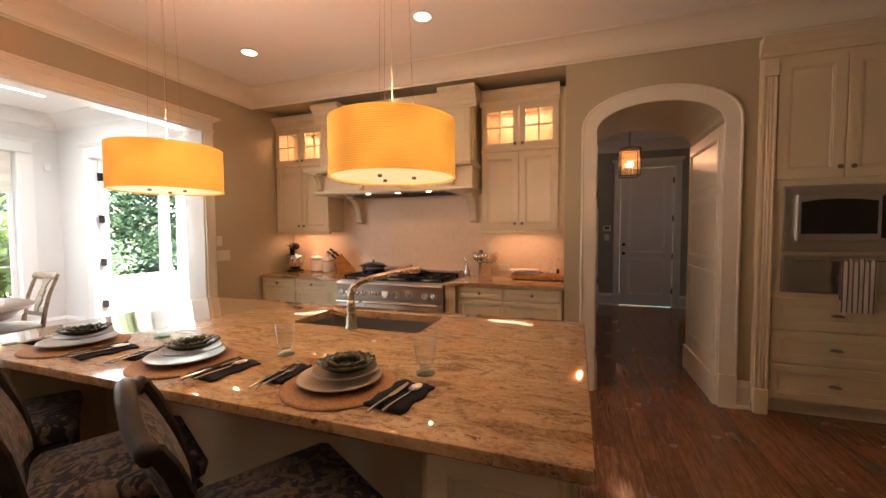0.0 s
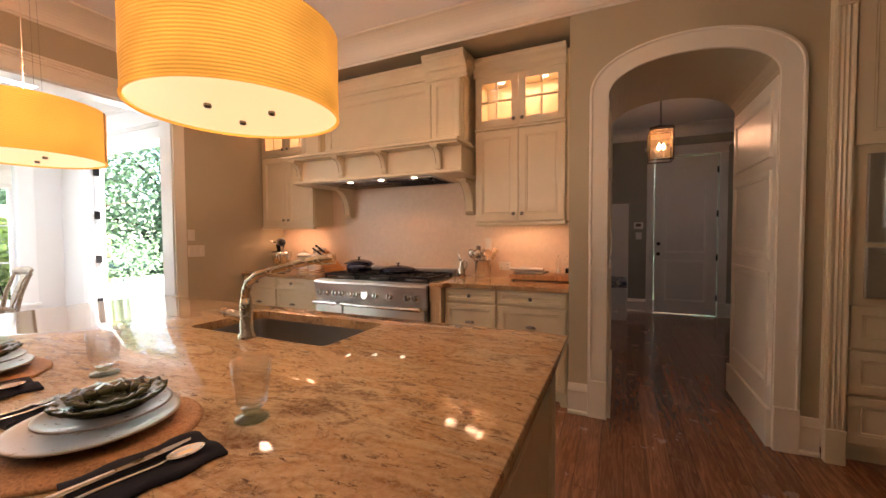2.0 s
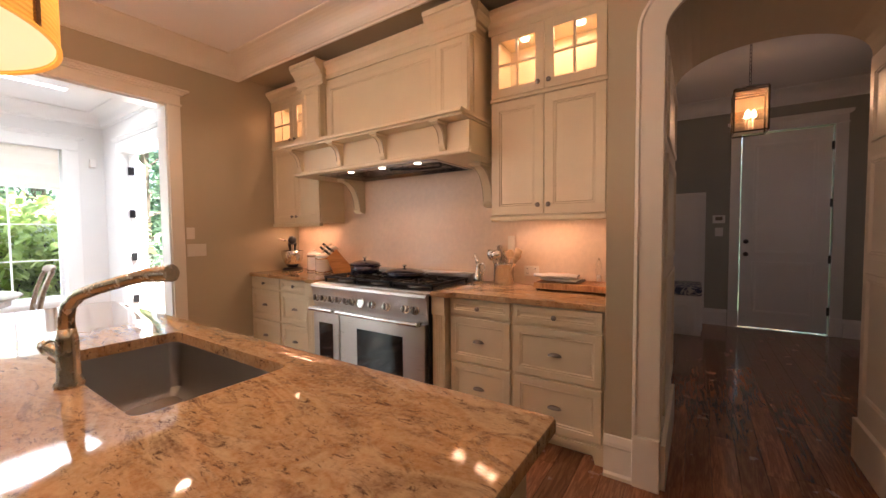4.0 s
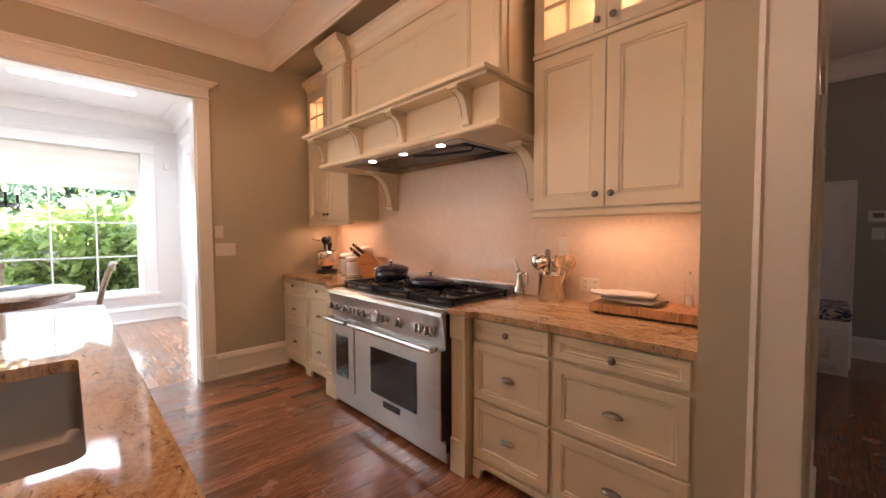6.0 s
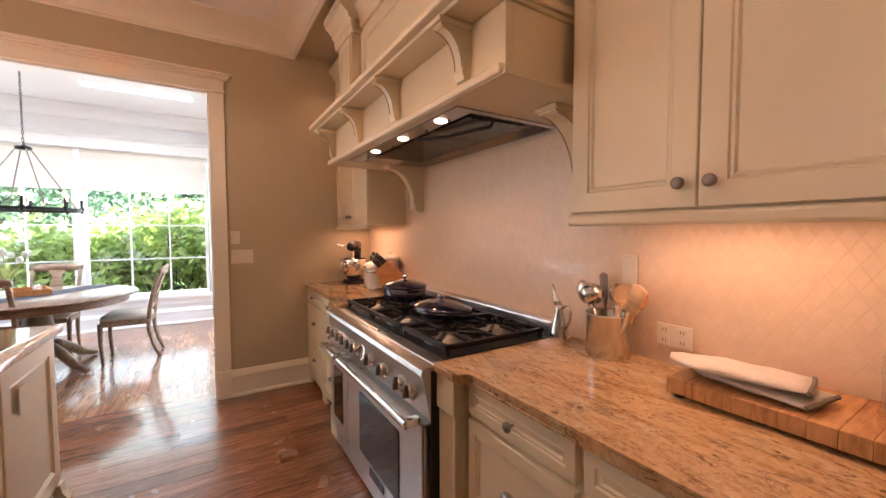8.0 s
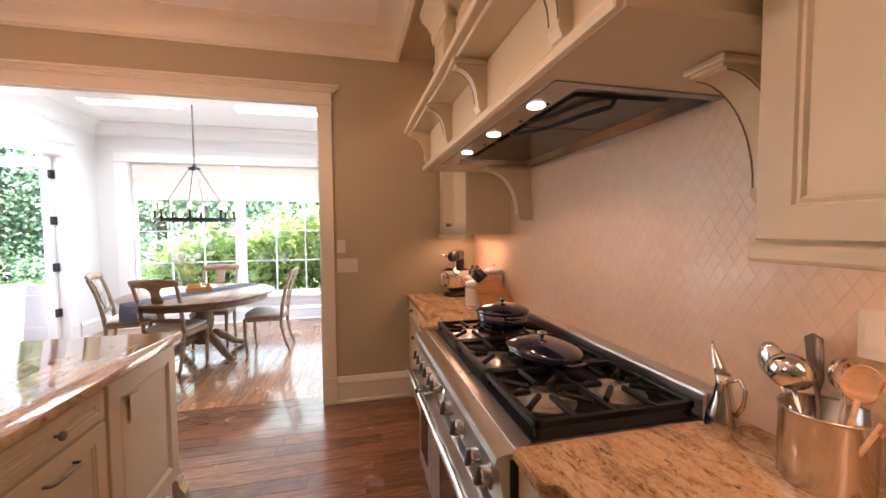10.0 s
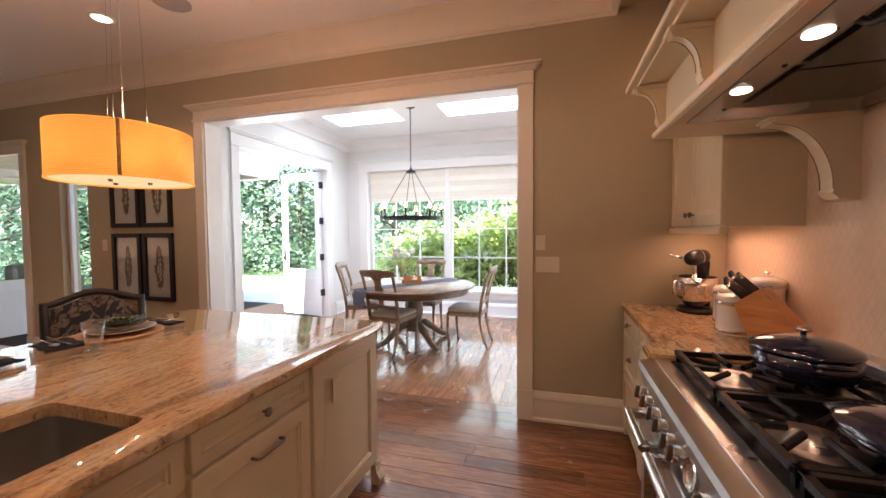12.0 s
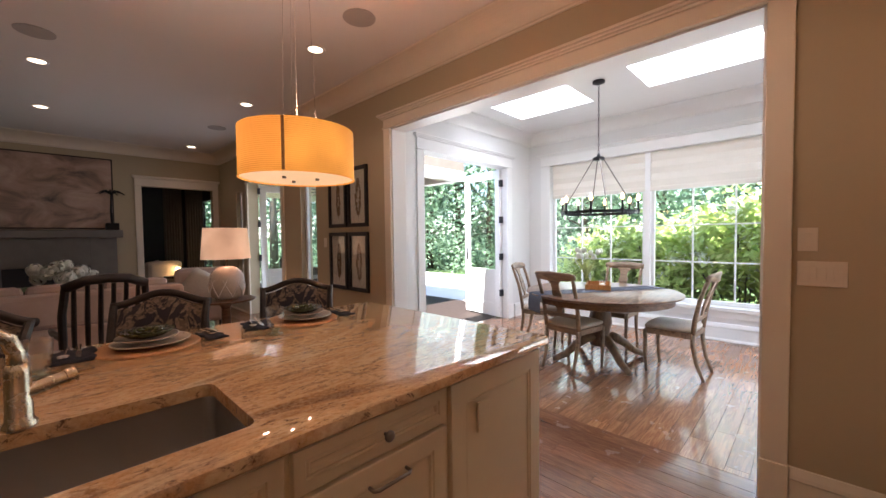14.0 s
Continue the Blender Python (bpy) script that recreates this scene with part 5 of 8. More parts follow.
pan_n = Vector((0, -math.cos(math.atan2(0.025, 0.152)), math.sin(math.atan2(0.025, 0.152))))


def panel_pose(x, z):
    y = 4.19 + (0.852 - z) * 0.025 / 0.152
    q = pan_n.to_track_quat("Z", "Y").to_matrix().to_4x4()
    return T((x, y, z)) @ q


KN = [(-2.355, 0.026), (-2.265, 0.026), (-2.165, 0.026), (-2.08, 0.026), (-1.985, 0.026), (-1.915, 0.026), (-1.70, 0.028), (-1.55, 0.028), (-1.37, 0.028), (-1.28, 0.028)]
for kx, kr in KN:
    k = world_part("control_knob", lathe(B(), [(kr * 1.25, 0), (kr * 1.25, 0.006), (kr, 0.008), (kr * 0.95, 0.03), (kr * 0.8, 0.034), (0, 0.034)], 22, panel_pose(kx, 0.775)), M_CHROME, t, "steel knob with a dark grip", 40)
    g = bx(-kr * 0.25, -kr * 0.92, 0.02, kr * 0.25, kr * 0.92, 0.046, 0.004)
    world_part("grip", g, M_PEWTER, t, "dark knob grip", None, panel_pose(kx, 0.775))
world_part("gauge", lathe(B(), [(0.045, 0), (0.045, 0.012), (0.038, 0.014), (0.036, 0.008), (0, 0.008)], 26, panel_pose(-1.83, 0.775)), M_CHROME, t, "round dial gauge", 40)
GW = (RX1 - RX0 - 0.05) / 3
for i in range(3):
    x0 = RX0 + 0.025 + i * GW
    x1 = x0 + GW - 0.006
    y0, y1 = 4.305, YN - 0.105
    g = B()
    z0, z1 = 0.935, 0.95
    for q in ((x0, y0, x1, y0 + 0.02), (x0, y1 - 0.02, x1, y1), (x0, y0, x0 + 0.02, y1), (x1 - 0.02, y0, x1, y1), (x0, (y0 + y1) / 2 - 0.008, x1, (y0 + y1) / 2 + 0.008)):
        box(g, q[0], q[1], z0 - 0.005, q[2], q[3], z1, 0.002)
    for cyy in (y0 + (y1 - y0) * 0.25, y0 + (y1 - y0) * 0.75):
        cxx = (x0 + x1) / 2
        for k in range(8):
            a = math.pi * k / 4 + (0 if k % 2 == 0 else 0)
            ex = (x1 - x0) / 2 - 0.006 if k % 4 == 0 else ((y1 - y0) / 4 - 0.004 if k % 4 == 2 else min((x1 - x0) / 2, (y1 - y0) / 4) * 1.18)
            p0 = Vector((cxx + 0.05 * math.cos(a), cyy + 0.05 * math.sin(a), 0.946))
            p1 = Vector((cxx + ex * math.cos(a), cyy + ex * math.sin(a), 0.944))
            p1.x = min(max(p1.x, x0 + 0.006), x1 - 0.006)
            p1.y = min(max(p1.y, y0 + 0.006), y1 - 0.006)
            tube(g, [p0, p1], 0.010, 6)
    for q in ((x0 + 0.012, y0 + 0.012), (x1 - 0.012, y0 + 0.012), (x0 + 0.012, y1 - 0.012), (x1 - 0.012, y1 - 0.012)):
        box(g, q[0] - 0.008, q[1] - 0.008, 0.905, q[0] + 0.008, q[1] + 0.008, 0.935)
    world_part("grate", g, M_IRON, t, "black cast iron grate")
    for cyy in (y0 + (y1 - y0) * 0.25, y0 + (y1 - y0) * 0.75):
        world_part("burner", lathe(B(), [(0.105, 0.002), (0.105, 0.012), (0.098, 0.012), (0.055, 0.006), (0.05, 0.012), (0.04, 0.024), (0.03, 0.028), (0, 0.028)], 20, T(((x0 + x1) / 2, cyy, 0.905))), M_STEEL, t, "steel burner bowl with a cap", 40)

# ---- tall oven cabinet ----
t = thing("oven_tower", 1.91, 4.5, 0, "tall cream cabinet holding a microwave and a warming drawer", "cabinet")
world_part("body", bx(1.40, 4.215, 0.1, 2.42, 4.85, 2.75), M_CAB, t)
world_part("toe_kick", bx(1.46, 4.28, 0, 2.42, 4.85, 0.1), M_CAB, t)
fluted(t, 1.405, 1.488, 0.2, 2.58, 4.18, 3)
MT = facing(0, 4.215, 0, "-y")
for a, c in ((0.13, 0.40), (0.415, 0.66), (0.675, 0.915)):
    front(t, "drawer", 1.50, 2.33, a, c, MT, cup_pull, (1.90, (a + c) / 2), 0.05)
for a, c, kx in ((1.50, 1.903, 1.868), (1.909, 2.33, 1.944)):
    front(t, "door", a, c, 1.81, 2.70, MT, knob, (kx, 1.885), 0.07)
b = B()
strip(b, [(0, 0), (0.02, 0), (0.03, 0.03), (0.05, 0.05), (0.05, 0.07), (0.08, 0.1), (0.085, 0.13), (0, 0.13)], (1.38, 4.215, 2.73), (2.42, 4.215, 2.73), (0, -1, 0))
world_part("crown", b, M_CAB, t, "stepped crown moulding")
t = thing("built_in_microwave", 1.91, 4.2, 1.27, "stainless built-in microwave oven with a black window", "microwave")
world_part("trim_frame", bx(1.555, 4.19, 1.27, 2.31, 4.213, 1.76, 0.006), M_STEEL, t)
world_part("door", bx(1.625, 4.165, 1.345, 2.24, 4.19, 1.69, 0.008), M_STEEL, t)
b = B()
prism(b, [(1.65, 1.40), (2.08, 1.40), (2.08, 1.635), (1.97, 1.65), (1.85, 1.655), (1.75, 1.65), (1.65, 1.635)], 0, 0.005, facing(0, 4.166, 0, "-y"))
world_part("window", b, M_BGLASS, t, "black glass")
world_part("keypad", bx(2.10, 4.160, 1.37, 2.22, 4.166, 1.67, 0.002), M_BGLASS, t, "black key panel")
t = thing("warming_drawer", 1.91, 4.2, 0.97, "stainless warming drawer with a bar handle", "warming drawer")
world_part("front", bx(1.555, 4.185, 0.96, 2.31, 4.213, 1.245, 0.006), M_STEEL, t)
h = tube(B(), [(1.60, 4.135, 1.21), (2.24, 4.135, 1.21)], 0.008, 10)
for xx in (1.62, 2.22):
    disc_rod(h, (xx, 4.135, 1.21), (xx, 4.186, 1.21), 0.006)
world_part("handle", h, M_CHROME, t, "bar handle", 40)

# ---- pendants ----


def pendant(x, y):
    r, zb, zt = 0.253, 1.648, 1.870
    t = thing("drum_pendant", x, y, zb, "lit amber string drum pendant on three thin cables", "pendant lamp", "pendants over the island")
    h = zt - zb
    part("shade", lathe(B(), [(r, 0.004), (r, h), (r - 0.004, h), (r - 0.004, 0.004), (r, 0.004)], 72), M_SHADE, t, "glowing amber shade with fine ribs", True)
    part("shade_rim", lathe(B(), [(r + 0.002, 0), (r + 0.002, 0.005), (r - 0.005, 0.005), (r - 0.005, 0), (r + 0.002, 0)], 64), M_SHADE, t, "thin amber rim", True)
    part("seam", bx(r - 0.002, -0.006, 0.004, r + 0.003, 0.006, h), M_MAT, t, "vertical seam of the shade", None, pose(0, 0, 0, 0, 0, 52))
    part("diffuser", lathe(B(), [(0, 0.006), (r - 0.006, 0.006), (r - 0.006, 0.009), (0, 0.009)], 48), M_DIFF, t, "glowing white diffuser")
    for k in range(3):
        a = radians(20 + 120 * k)
        part("finial", lathe(B(), [(0, -0.005), (0.008, -0.004), (0.0095, 0.0), (0.008, 0.008)], 12, T((0.085 * math.cos(a), 0.085 * math.sin(a), 0.0))), M_PEWTER, t, "small dark stud", True)
        part("cable", disc_rod(B(), (0.085 * math.cos(a), 0.085 * math.sin(a), h), (0.05 * math.cos(a), 0.05 * math.sin(a), CEIL - zb), 0.0006, 5), M_PEWTER, t)
        lamp("pendant_bulb", "SPOT", look((x + 0.13 * math.cos(a + 1), y + 0.13 * math.sin(a + 1), zb - 0.012), (x + 0.2 * math.cos(a + 1), y + 0.2 * math.sin(a + 1), 0)), 1.7, WARM, 0.008, spot=165)
    part("cord", disc_rod(B(), (0, 0, 0.1), (0, 0, CEIL - zb), 0.0013, 6), M_PLATE_SW, t)
    part("canopy", lathe(B(), [(0.065, CEIL - zb - 0.001), (0.065, CEIL - zb - 0.02), (0.05, CEIL - zb - 0.03), (0, CEIL - zb - 0.03)], 24), M_CEIL, t, "round ceiling canopy", True)
    lamp("pendant_uplight", "POINT", pose(x, y, zt + 0.06), 34, WARM, 0.06)


pendant(-0.622, 2.025)
pendant(-1.93, 2.035)

# ---- recessed lights and ceiling speakers ----
for cx, cy in CANS:
    t = thing("recessed_downlight", cx, cy, CEIL, "lit recessed downlight in the ceiling", "downlight", "recessed downlights")
    part("trim_ring", lathe(B(), [(0.085, 0), (0.085, -0.006), (0.065, -0.008), (0.06, 0.0)], 28), M_CEIL, t, "white ring", True)
    part("lens", lathe(B(), [(0.062, -0.004), (0, -0.004)], 24), M_CANLIT, t, "glowing lens")
for cx, cy in ((-2.84, 1.21), (-1.08, -0.80), (-2.95, -2.83)):
    t = thing("ceiling_speaker", cx, cy, CEIL, "round grey ceiling speaker grille", "speaker", "ceiling speakers")
    part("grille", lathe(B(), [(0.125, 0), (0.125, -0.006), (0.115, -0.008), (0, -0.008)], 32), plain("speaker_grille", (0.45, 0.43, 0.40), 0.8) if "speaker_grille" not in bpy.data.materials else bpy.data.materials["speaker_grille"], t)

# ---- on the island: three place settings ----


def plate(parent_name, x, y, z, r, label, material, group):
    t = thing(parent_name, x, y, z, label, "plate", group)
    part("plate", lathe(B(), [(0, 0.004), (r * 0.55, 0.004), (r * 0.62, 0.006), (r * 0.95, 0.018), (r, 0.020), (r * 0.99, 0.023), (r * 0.93, 0.021), (r * 0.6, 0.010), (0, 0.009)], 48), material, t, "", True)
    return t


def fork(t):
    b = B()
    tube(b, [(0, -0.10, 0.004), (0, -0.05, 0.006), (0, 0.02, 0.004), (0, 0.045, 0.006)], [0.0045, 0.0035, 0.0025, 0.004], 6)
    for k in range(4):
        xx = (k - 1.5) * 0.0062
        tube(b, [(xx * 0.6, 0.045, 0.006), (xx, 0.06, 0.004), (xx, 0.10, 0.008)], 0.0016, 5)
    part("fork", b, M_CHROME, t, "", True)


def spoon(t):
    b = tube(B(), [(0, -0.10, 0.004), (0, -0.05, 0.006), (0, 0.03, 0.004), (0, 0.05, 0.006)], [0.0045, 0.0035, 0.0025, 0.003], 6)
    lathe(b, [(0, 0), (0.6, 0.1), (0.9, 0.45), (1, 0.8), (0.93, 0.8), (0.8, 0.5), (0.5, 0.2), (0, 0.12)], 18, Matrix(((0.019, 0, 0, 0), (0, 0.031, 0, 0.075), (0, 0, 0.012, 0.0), (0, 0, 0, 1))))
    part("spoon", b, M_CHROME, t, "", True)


def knife(t):
    b = tube(B(), [(0, -0.11, 0.005), (0, -0.06, 0.006), (0, 0.0, 0.005)], [0.006, 0.005, 0.004], 6)
    prism(b, [(-0.005, 0.0), (0.006, 0.0), (0.010, 0.03), (0.010, 0.08), (0.004, 0.115), (-0.006, 0.12), (-0.007, 0.02)], 0.003, 0.006)
    part("knife", b, M_CHROME, t, "", 40)


def cutlery(name, x, y, rz, maker, z=CT + 0.012):
    t = thing(name, x, y, z, "polished silver table " + name.replace("table_", "") + " on a navy napkin", name.replace("table_", ""), "cutlery on the island", rz)
    maker(t)


def napkin(x, y, rz, w, l, seed):
    t = thing("folded_napkin", x, y, CT, "dark navy linen napkin folded flat", "napkin", "napkins on the island", rz)
    rnd = random.Random(seed)
    b = B()
    n = 10
    g = [[b.verts.new((-w / 2 + w * i / n + 0.006 * math.sin(j * 1.3 + seed), -l / 2 + l * j / n, 0.010 + 0.0035 * math.sin(i * 1.1 + seed) + 0.002 * rnd.random())) for i in range(n + 1)] for j in range(n + 1)]
    for j in range(n):
        for i in range(n):
            b.faces.new((g[j][i], g[j][i + 1], g[j + 1][i + 1], g[j + 1][i]))
    ex = bmesh.ops.extrude_face_region(b, geom=b.faces[:])
    for v in ex["geom"]:
        if isinstance(v, bmesh.types.BMVert):
            v.co.z = 0.001
    bmesh.ops.recalc_face_normals(b, faces=b.faces[:])
    part("cloth", b, M_NAVY, t, "", True)


def leaf_bowl(x, y, z):
    t = thing("leaf_bowl", x, y, z, "olive green glazed bowl shaped like overlapping leaves", "bowl", "bowls on the island")
    t.scale = (1.15, 1.15, 1.35)
    b = lathe(B(), [(0, 0.004), (0.035, 0.004), (0.06, 0.010), (0.082, 0.026), (0.076, 0.026), (0.045, 0.016), (0, 0.010)], 36)
    part("bowl", b, M_GREEN, t, "", True)
    for ring, (n, r0, tilt, l) in enumerate(((15, 0.060, 16, 0.030), (12, 0.046, 12, 0.030))):
        for k in range(n):
            a = 2 * math.pi * (k + 0.5 * ring) / n
            b = B()
            pts = [(-0.016, 0.0), (0.016, 0.0), (0.021, l * 0.45), (0.012, l * 0.85), (0, l), (-0.012, l * 0.85), (-0.021, l * 0.45)]
            vs = [b.verts.new((u, v, 0.006 * (1 - abs(u) / 0.02) + (0.003 if v > 0 else 0))) for u, v in pts]
            c = b.verts.new((0, l * 0.45, 0.012))
            for i in range(7):
                b.faces.new((vs[i], vs[(i + 1) % 7], c))
            c2 = b.verts.new((0, l * 0.45, 0.004))
            for i in range(7):
                b.faces.new((vs[(i + 1) % 7], vs[i], c2))
            m = Matrix.Rotation(a - math.pi / 2, 4, "Z") @ T((0, r0 - 0.012 * ring, 0.012 + 0.004 * ring)) @ Matrix.Rotation(radians(tilt), 4, "X")
            part("leaf", b, M_GREEN, t, "", True, m)


def tumbler(x, y):
    t = thing("footed_tumbler", x, y, CT, "clear glass tumbler with a thick aqua foot", "glass", "glasses on the island")
    part("bowl", lathe(B(), [(0, 0.028), (0.022, 0.029), (0.033, 0.042), (0.038, 0.08), (0.042, 0.132), (0.0405, 0.132), (0.0365, 0.08), (0.031, 0.044), (0, 0.034)], 32), M_GLASS, t, "", True)
    part("foot", lathe(B(), [(0, 0.0), (0.034, 0.0), (0.036, 0.004), (0.033, 0.009), (0.017, 0.014), (0.015, 0.020), (0.022, 0.0275), (0, 0.0275)], 32), M_AQUA, t, "aqua glass foot", True)


def mat_round(x, y):
    t = thing("round_placemat", x, y, CT, "round woven rattan placemat on the granite", "placemat", "placemats on the island")
    prof = [(0, 0.007)]
    for k in range(1, 17):
        r = 0.19 * k / 16
        prof += [(r - 0.006, 0.0085), (r, 0.0055)]
    prof += [(0.192, 0.003), (0.19, 0.0), (0, 0.0)]
    b = lathe(B(), prof, 48)
    part("weave", b, M_MAT, t, "", True)


for sx, rz in ((-0.665, 0), (-1.395, 3), (-2.09, -4)):
    sy = 1.70
    mat_round(sx, sy)
    plate("dinner_plate", sx - 0.01, sy + 0.015, CT + 0.0085, 0.142, "oat stoneware dinner plate on a rattan mat", M_OAT, "dinner plates on the island")
    plate("salad_plate", sx + 0.005, sy + 0.025, CT + 0.0315, 0.112, "taupe stoneware salad plate stacked on a dinner plate", M_TAUPE, "salad plates on the island")
    leaf_bowl(sx + 0.008, sy + 0.03, CT + 0.0425)
    napkin(sx + 0.235, sy - 0.02, -8 + rz, 0.13, 0.20, int(-sx * 10))
    cutlery("table_knife", sx + 0.215, sy - 0.06, -6 + rz, knife)
    cutlery("table_spoon", sx + 0.255, sy - 0.05, -9 + rz, spoon)
    napkin(sx - 0.235, sy + 0.02, 4 + rz, 0.08, 0.17, int(-sx * 10) + 3)
    cutlery("table_fork", sx - 0.225, sy - 0.04, 4 + rz, fork)
    cutlery("table_fork", sx - 0.255, sy - 0.045, 6 + rz, fork)
for gx, gy in ((-0.43, 1.885), (-1.07, 1.90), (-1.85, 1.92)):
    tumbler(gx, gy)

# ---- counter stools ----


def counter_stool():
    t = thing("counter_stool", 0, 0, 0, "dark wood counter stool in navy and taupe floral cloth", "stool", "stools at the island")
    # sits facing +y; back at -y
    w, d, sh = 0.45, 0.44, 0.56
    for sx in (-1, 1):
        part("leg", tube(B(), [(sx * 0.19, 0.19, 0), (sx * 0.185, 0.185, 0.3), (sx * 0.19, 0.19, sh)], [0.017, 0.022, 0.026], 8), M_DARKWOOD, t)
        part("leg", tube(B(), [(sx * 0.195, -0.27, 0), (sx * 0.195, -0.22, 0.3), (sx * 0.20, -0.21, sh)], [0.017, 0.022, 0.026], 8), M_DARKWOOD, t)
        b = B()
        prof = [(-0.20, sh - 0.02), (-0.21, 0.70), (-0.235, 0.85), (-0.275, 0.97), (-0.30, 1.02)]
        th = [0.027, 0.024, 0.021, 0.019, 0.018]
        tube(b, [(sx * (0.205 + 0.012 * i / 4), y, z) for i, (y, z) in enumerate(prof)], th, 8)
        part("back_post", b, M_DARKWOOD, t)
        part("stretcher", disc_rod(B(), (sx * 0.188, 0.185, 0.2), (sx * 0.195, -0.235, 0.2), 0.012, 8), M_DARKWOOD, t)
    part("foot_rail", disc_rod(B(), (-0.187, 0.187, 0.25), (0.187, 0.187, 0.25), 0.013, 8), M_DARKWOOD, t)
    part("seat_rail", bx(-0.215, -0.215, sh - 0.02, 0.215, 0.205, sh + 0.03, 0.01), M_DARKWOOD, t)
    b = bx(-0.23, -0.21, sh + 0.031, 0.23, 0.23, sh + 0.115, 0.035)
    part("seat", b, M_FLORAL, t, "floral upholstered seat", True)
    # crest rail, serpentine
    b = B()
    pts = []
    for i in range(17):
        u = -1 + 2 * i / 16
        pts.append((u * 0.232, -0.308 - 0.03 * (1 - u * u), 1.05 + 0.03 * math.cos(u * math.pi)))
    tube(b, pts, 0.02, 10)
    part("crest_rail", b, M_DARKWOOD, t, "", True)
    # upholstered back, bowed
    for nm, off, sgn in (("back_pad", 0.014, 1),):
        b = B()
        rows = []
        n, m = 10, 12
        for side in (1, -1):
            g = []
            for j in range(m + 1):
                f = j / m
                z = 0.70 + (1.03 - 0.70) * f
                yb = -0.205 - 0.10 * f ** 1.5
                row = []
                for i in range(n + 1):
                    u = -1 + 2 * i / n
                    top = 0.03 * math.cos(u * math.pi) * f
                    bow = -0.028 * (1 - u * u)
                    pad = 0.022 * (1 - u ** 4) * (1 - (2 * f - 1) ** 4) + 0.008
                    row.append(b.verts.new((u * 0.198, yb + bow + side * pad, z + top)))
                g.append(row)
            for j in range(m):
                for i in range(n):
                    q = (g[j][i], g[j][i + 1], g[j + 1][i + 1], g[j + 1][i])
                    b.faces.new(q if side < 0 else q[::-1])
        bmesh.ops.remove_doubles(b, verts=b.verts[:], dist=0.0005)
        part(nm, b, M_FLORAL, t, "floral upholstered back", True)
    return t


st = counter_stool()
st.matrix_world = pose(-0.70, 1.47, 0, 0, 0, -30)
copy_thing(st, pose(-1.40, 1.45, 0, 0, 0, -26))
copy_thing(st, pose(-2.14, 1.47, 0, 0, 0, -30))

# ---- things on the range-wall worktops ----
t = thing("stand_mixer", -3.42, 4.70, CT, "dark stand mixer with a polished steel bowl", "mixer", rz=-35)
t.scale = (1.08, 1.08, 1.12)
part("base", lathe(B(), [(0, 0), (0.10, 0), (0.105, 0.012), (0.09, 0.028), (0, 0.03)], 28), M_BLACK, t, "", True)
part("column", tube(B(), [(-0.085, 0, 0.02), (-0.09, 0, 0.12), (-0.085, 0, 0.22), (-0.06, 0, 0.27)], [0.045, 0.036, 0.036, 0.045], 14), M_BLACK, t, "", True)
part("motor_head", tube(B(), [(-0.12, 0, 0.30), (-0.09, 0, 0.305), (0.02, 0, 0.305), (0.10, 0, 0.30), (0.125, 0, 0.30)], [0.026, 0.04, 0.043, 0.037, 0.024], 18), M_BLACK, t, "", True)
part("trim_band", lathe(B(), [(0.045, -0.008), (0.045, 0.008)], 24, T((0.02, 0, 0.305)) @ Matrix.Rotation(math.pi / 2, 4, "Y")), M_CHROME, t, "bright band", True)
part("mixing_bowl", lathe(B(), [(0, 0.034), (0.045, 0.036), (0.05, 0.05), (0.085, 0.09), (0.105, 0.15), (0.108, 0.20), (0.111, 0.20), (0.107, 0.15), (0.09, 0.09), (0.05, 0.045), (0, 0.032)], 32, T((0.035, 0, 0))), M_CHROME, t, "polished steel bowl", True)
part("bowl_handle", tube(B(), [(0.135, -0.03, 0.18), (0.19, -0.05, 0.18), (0.195, -0.05, 0.11), (0.13, -0.03, 0.09)], 0.008, 8), M_CHROME, t, "", True)
part("beater_shaft", disc_rod(B(), (0.04, 0, 0.12), (0.04, 0, 0.26), 0.012), M_CHROME, t)
part("lever", tube(B(), [(0.05, -0.06, 0.30), (0.06, -0.1, 0.31), (0.07, -0.125, 0.32)], 0.007, 8), M_CHROME, t, "", True)


def canister(x, y, r, h):
    t = thing("lidded_canister", x, y, CT, "white enamel canister with bright metal bands and a domed lid", "canister", "canisters on the worktop")
    part("jar", lathe(B(), [(0, 0), (r, 0), (r, h), (0, h)], 32), M_CANIST, t, "", 40)
    for z in (0.012, h - 0.014):
        part("band", lathe(B(), [(r + 0.0005, z - 0.009), (r + 0.0025, z - 0.007), (r + 0.0025, z + 0.007), (r + 0.0005, z + 0.009)], 32), M_CHROME, t, "bright metal band", True)
    part("lid", lathe(B(), [(r + 0.003, h), (r + 0.003, h + 0.008), (r * 0.9, h + 0.02), (r * 0.4, h + 0.032), (0, h + 0.034)], 32), M_CANIST, t, "", True)
    part("lid_knob", lathe(B(), [(0.006, h + 0.03), (0.006, h + 0.04), (0.014, h + 0.046), (0.012, h + 0.056), (0, h + 0.058)], 14), M_CHROME, t, "small metal knob", True)


canister(-3.12, 4.77, 0.08, 0.18)
canister(-2.96, 4.86, 0.072, 0.245)
canister(-2.90, 4.70, 0.076, 0.165)

t = thing("knife_block", -2.72, 4.80, CT, "orange beech knife block full of black-handled knives", "knife block", rz=48)
t.scale = (1.2, 1.2, 1.22)
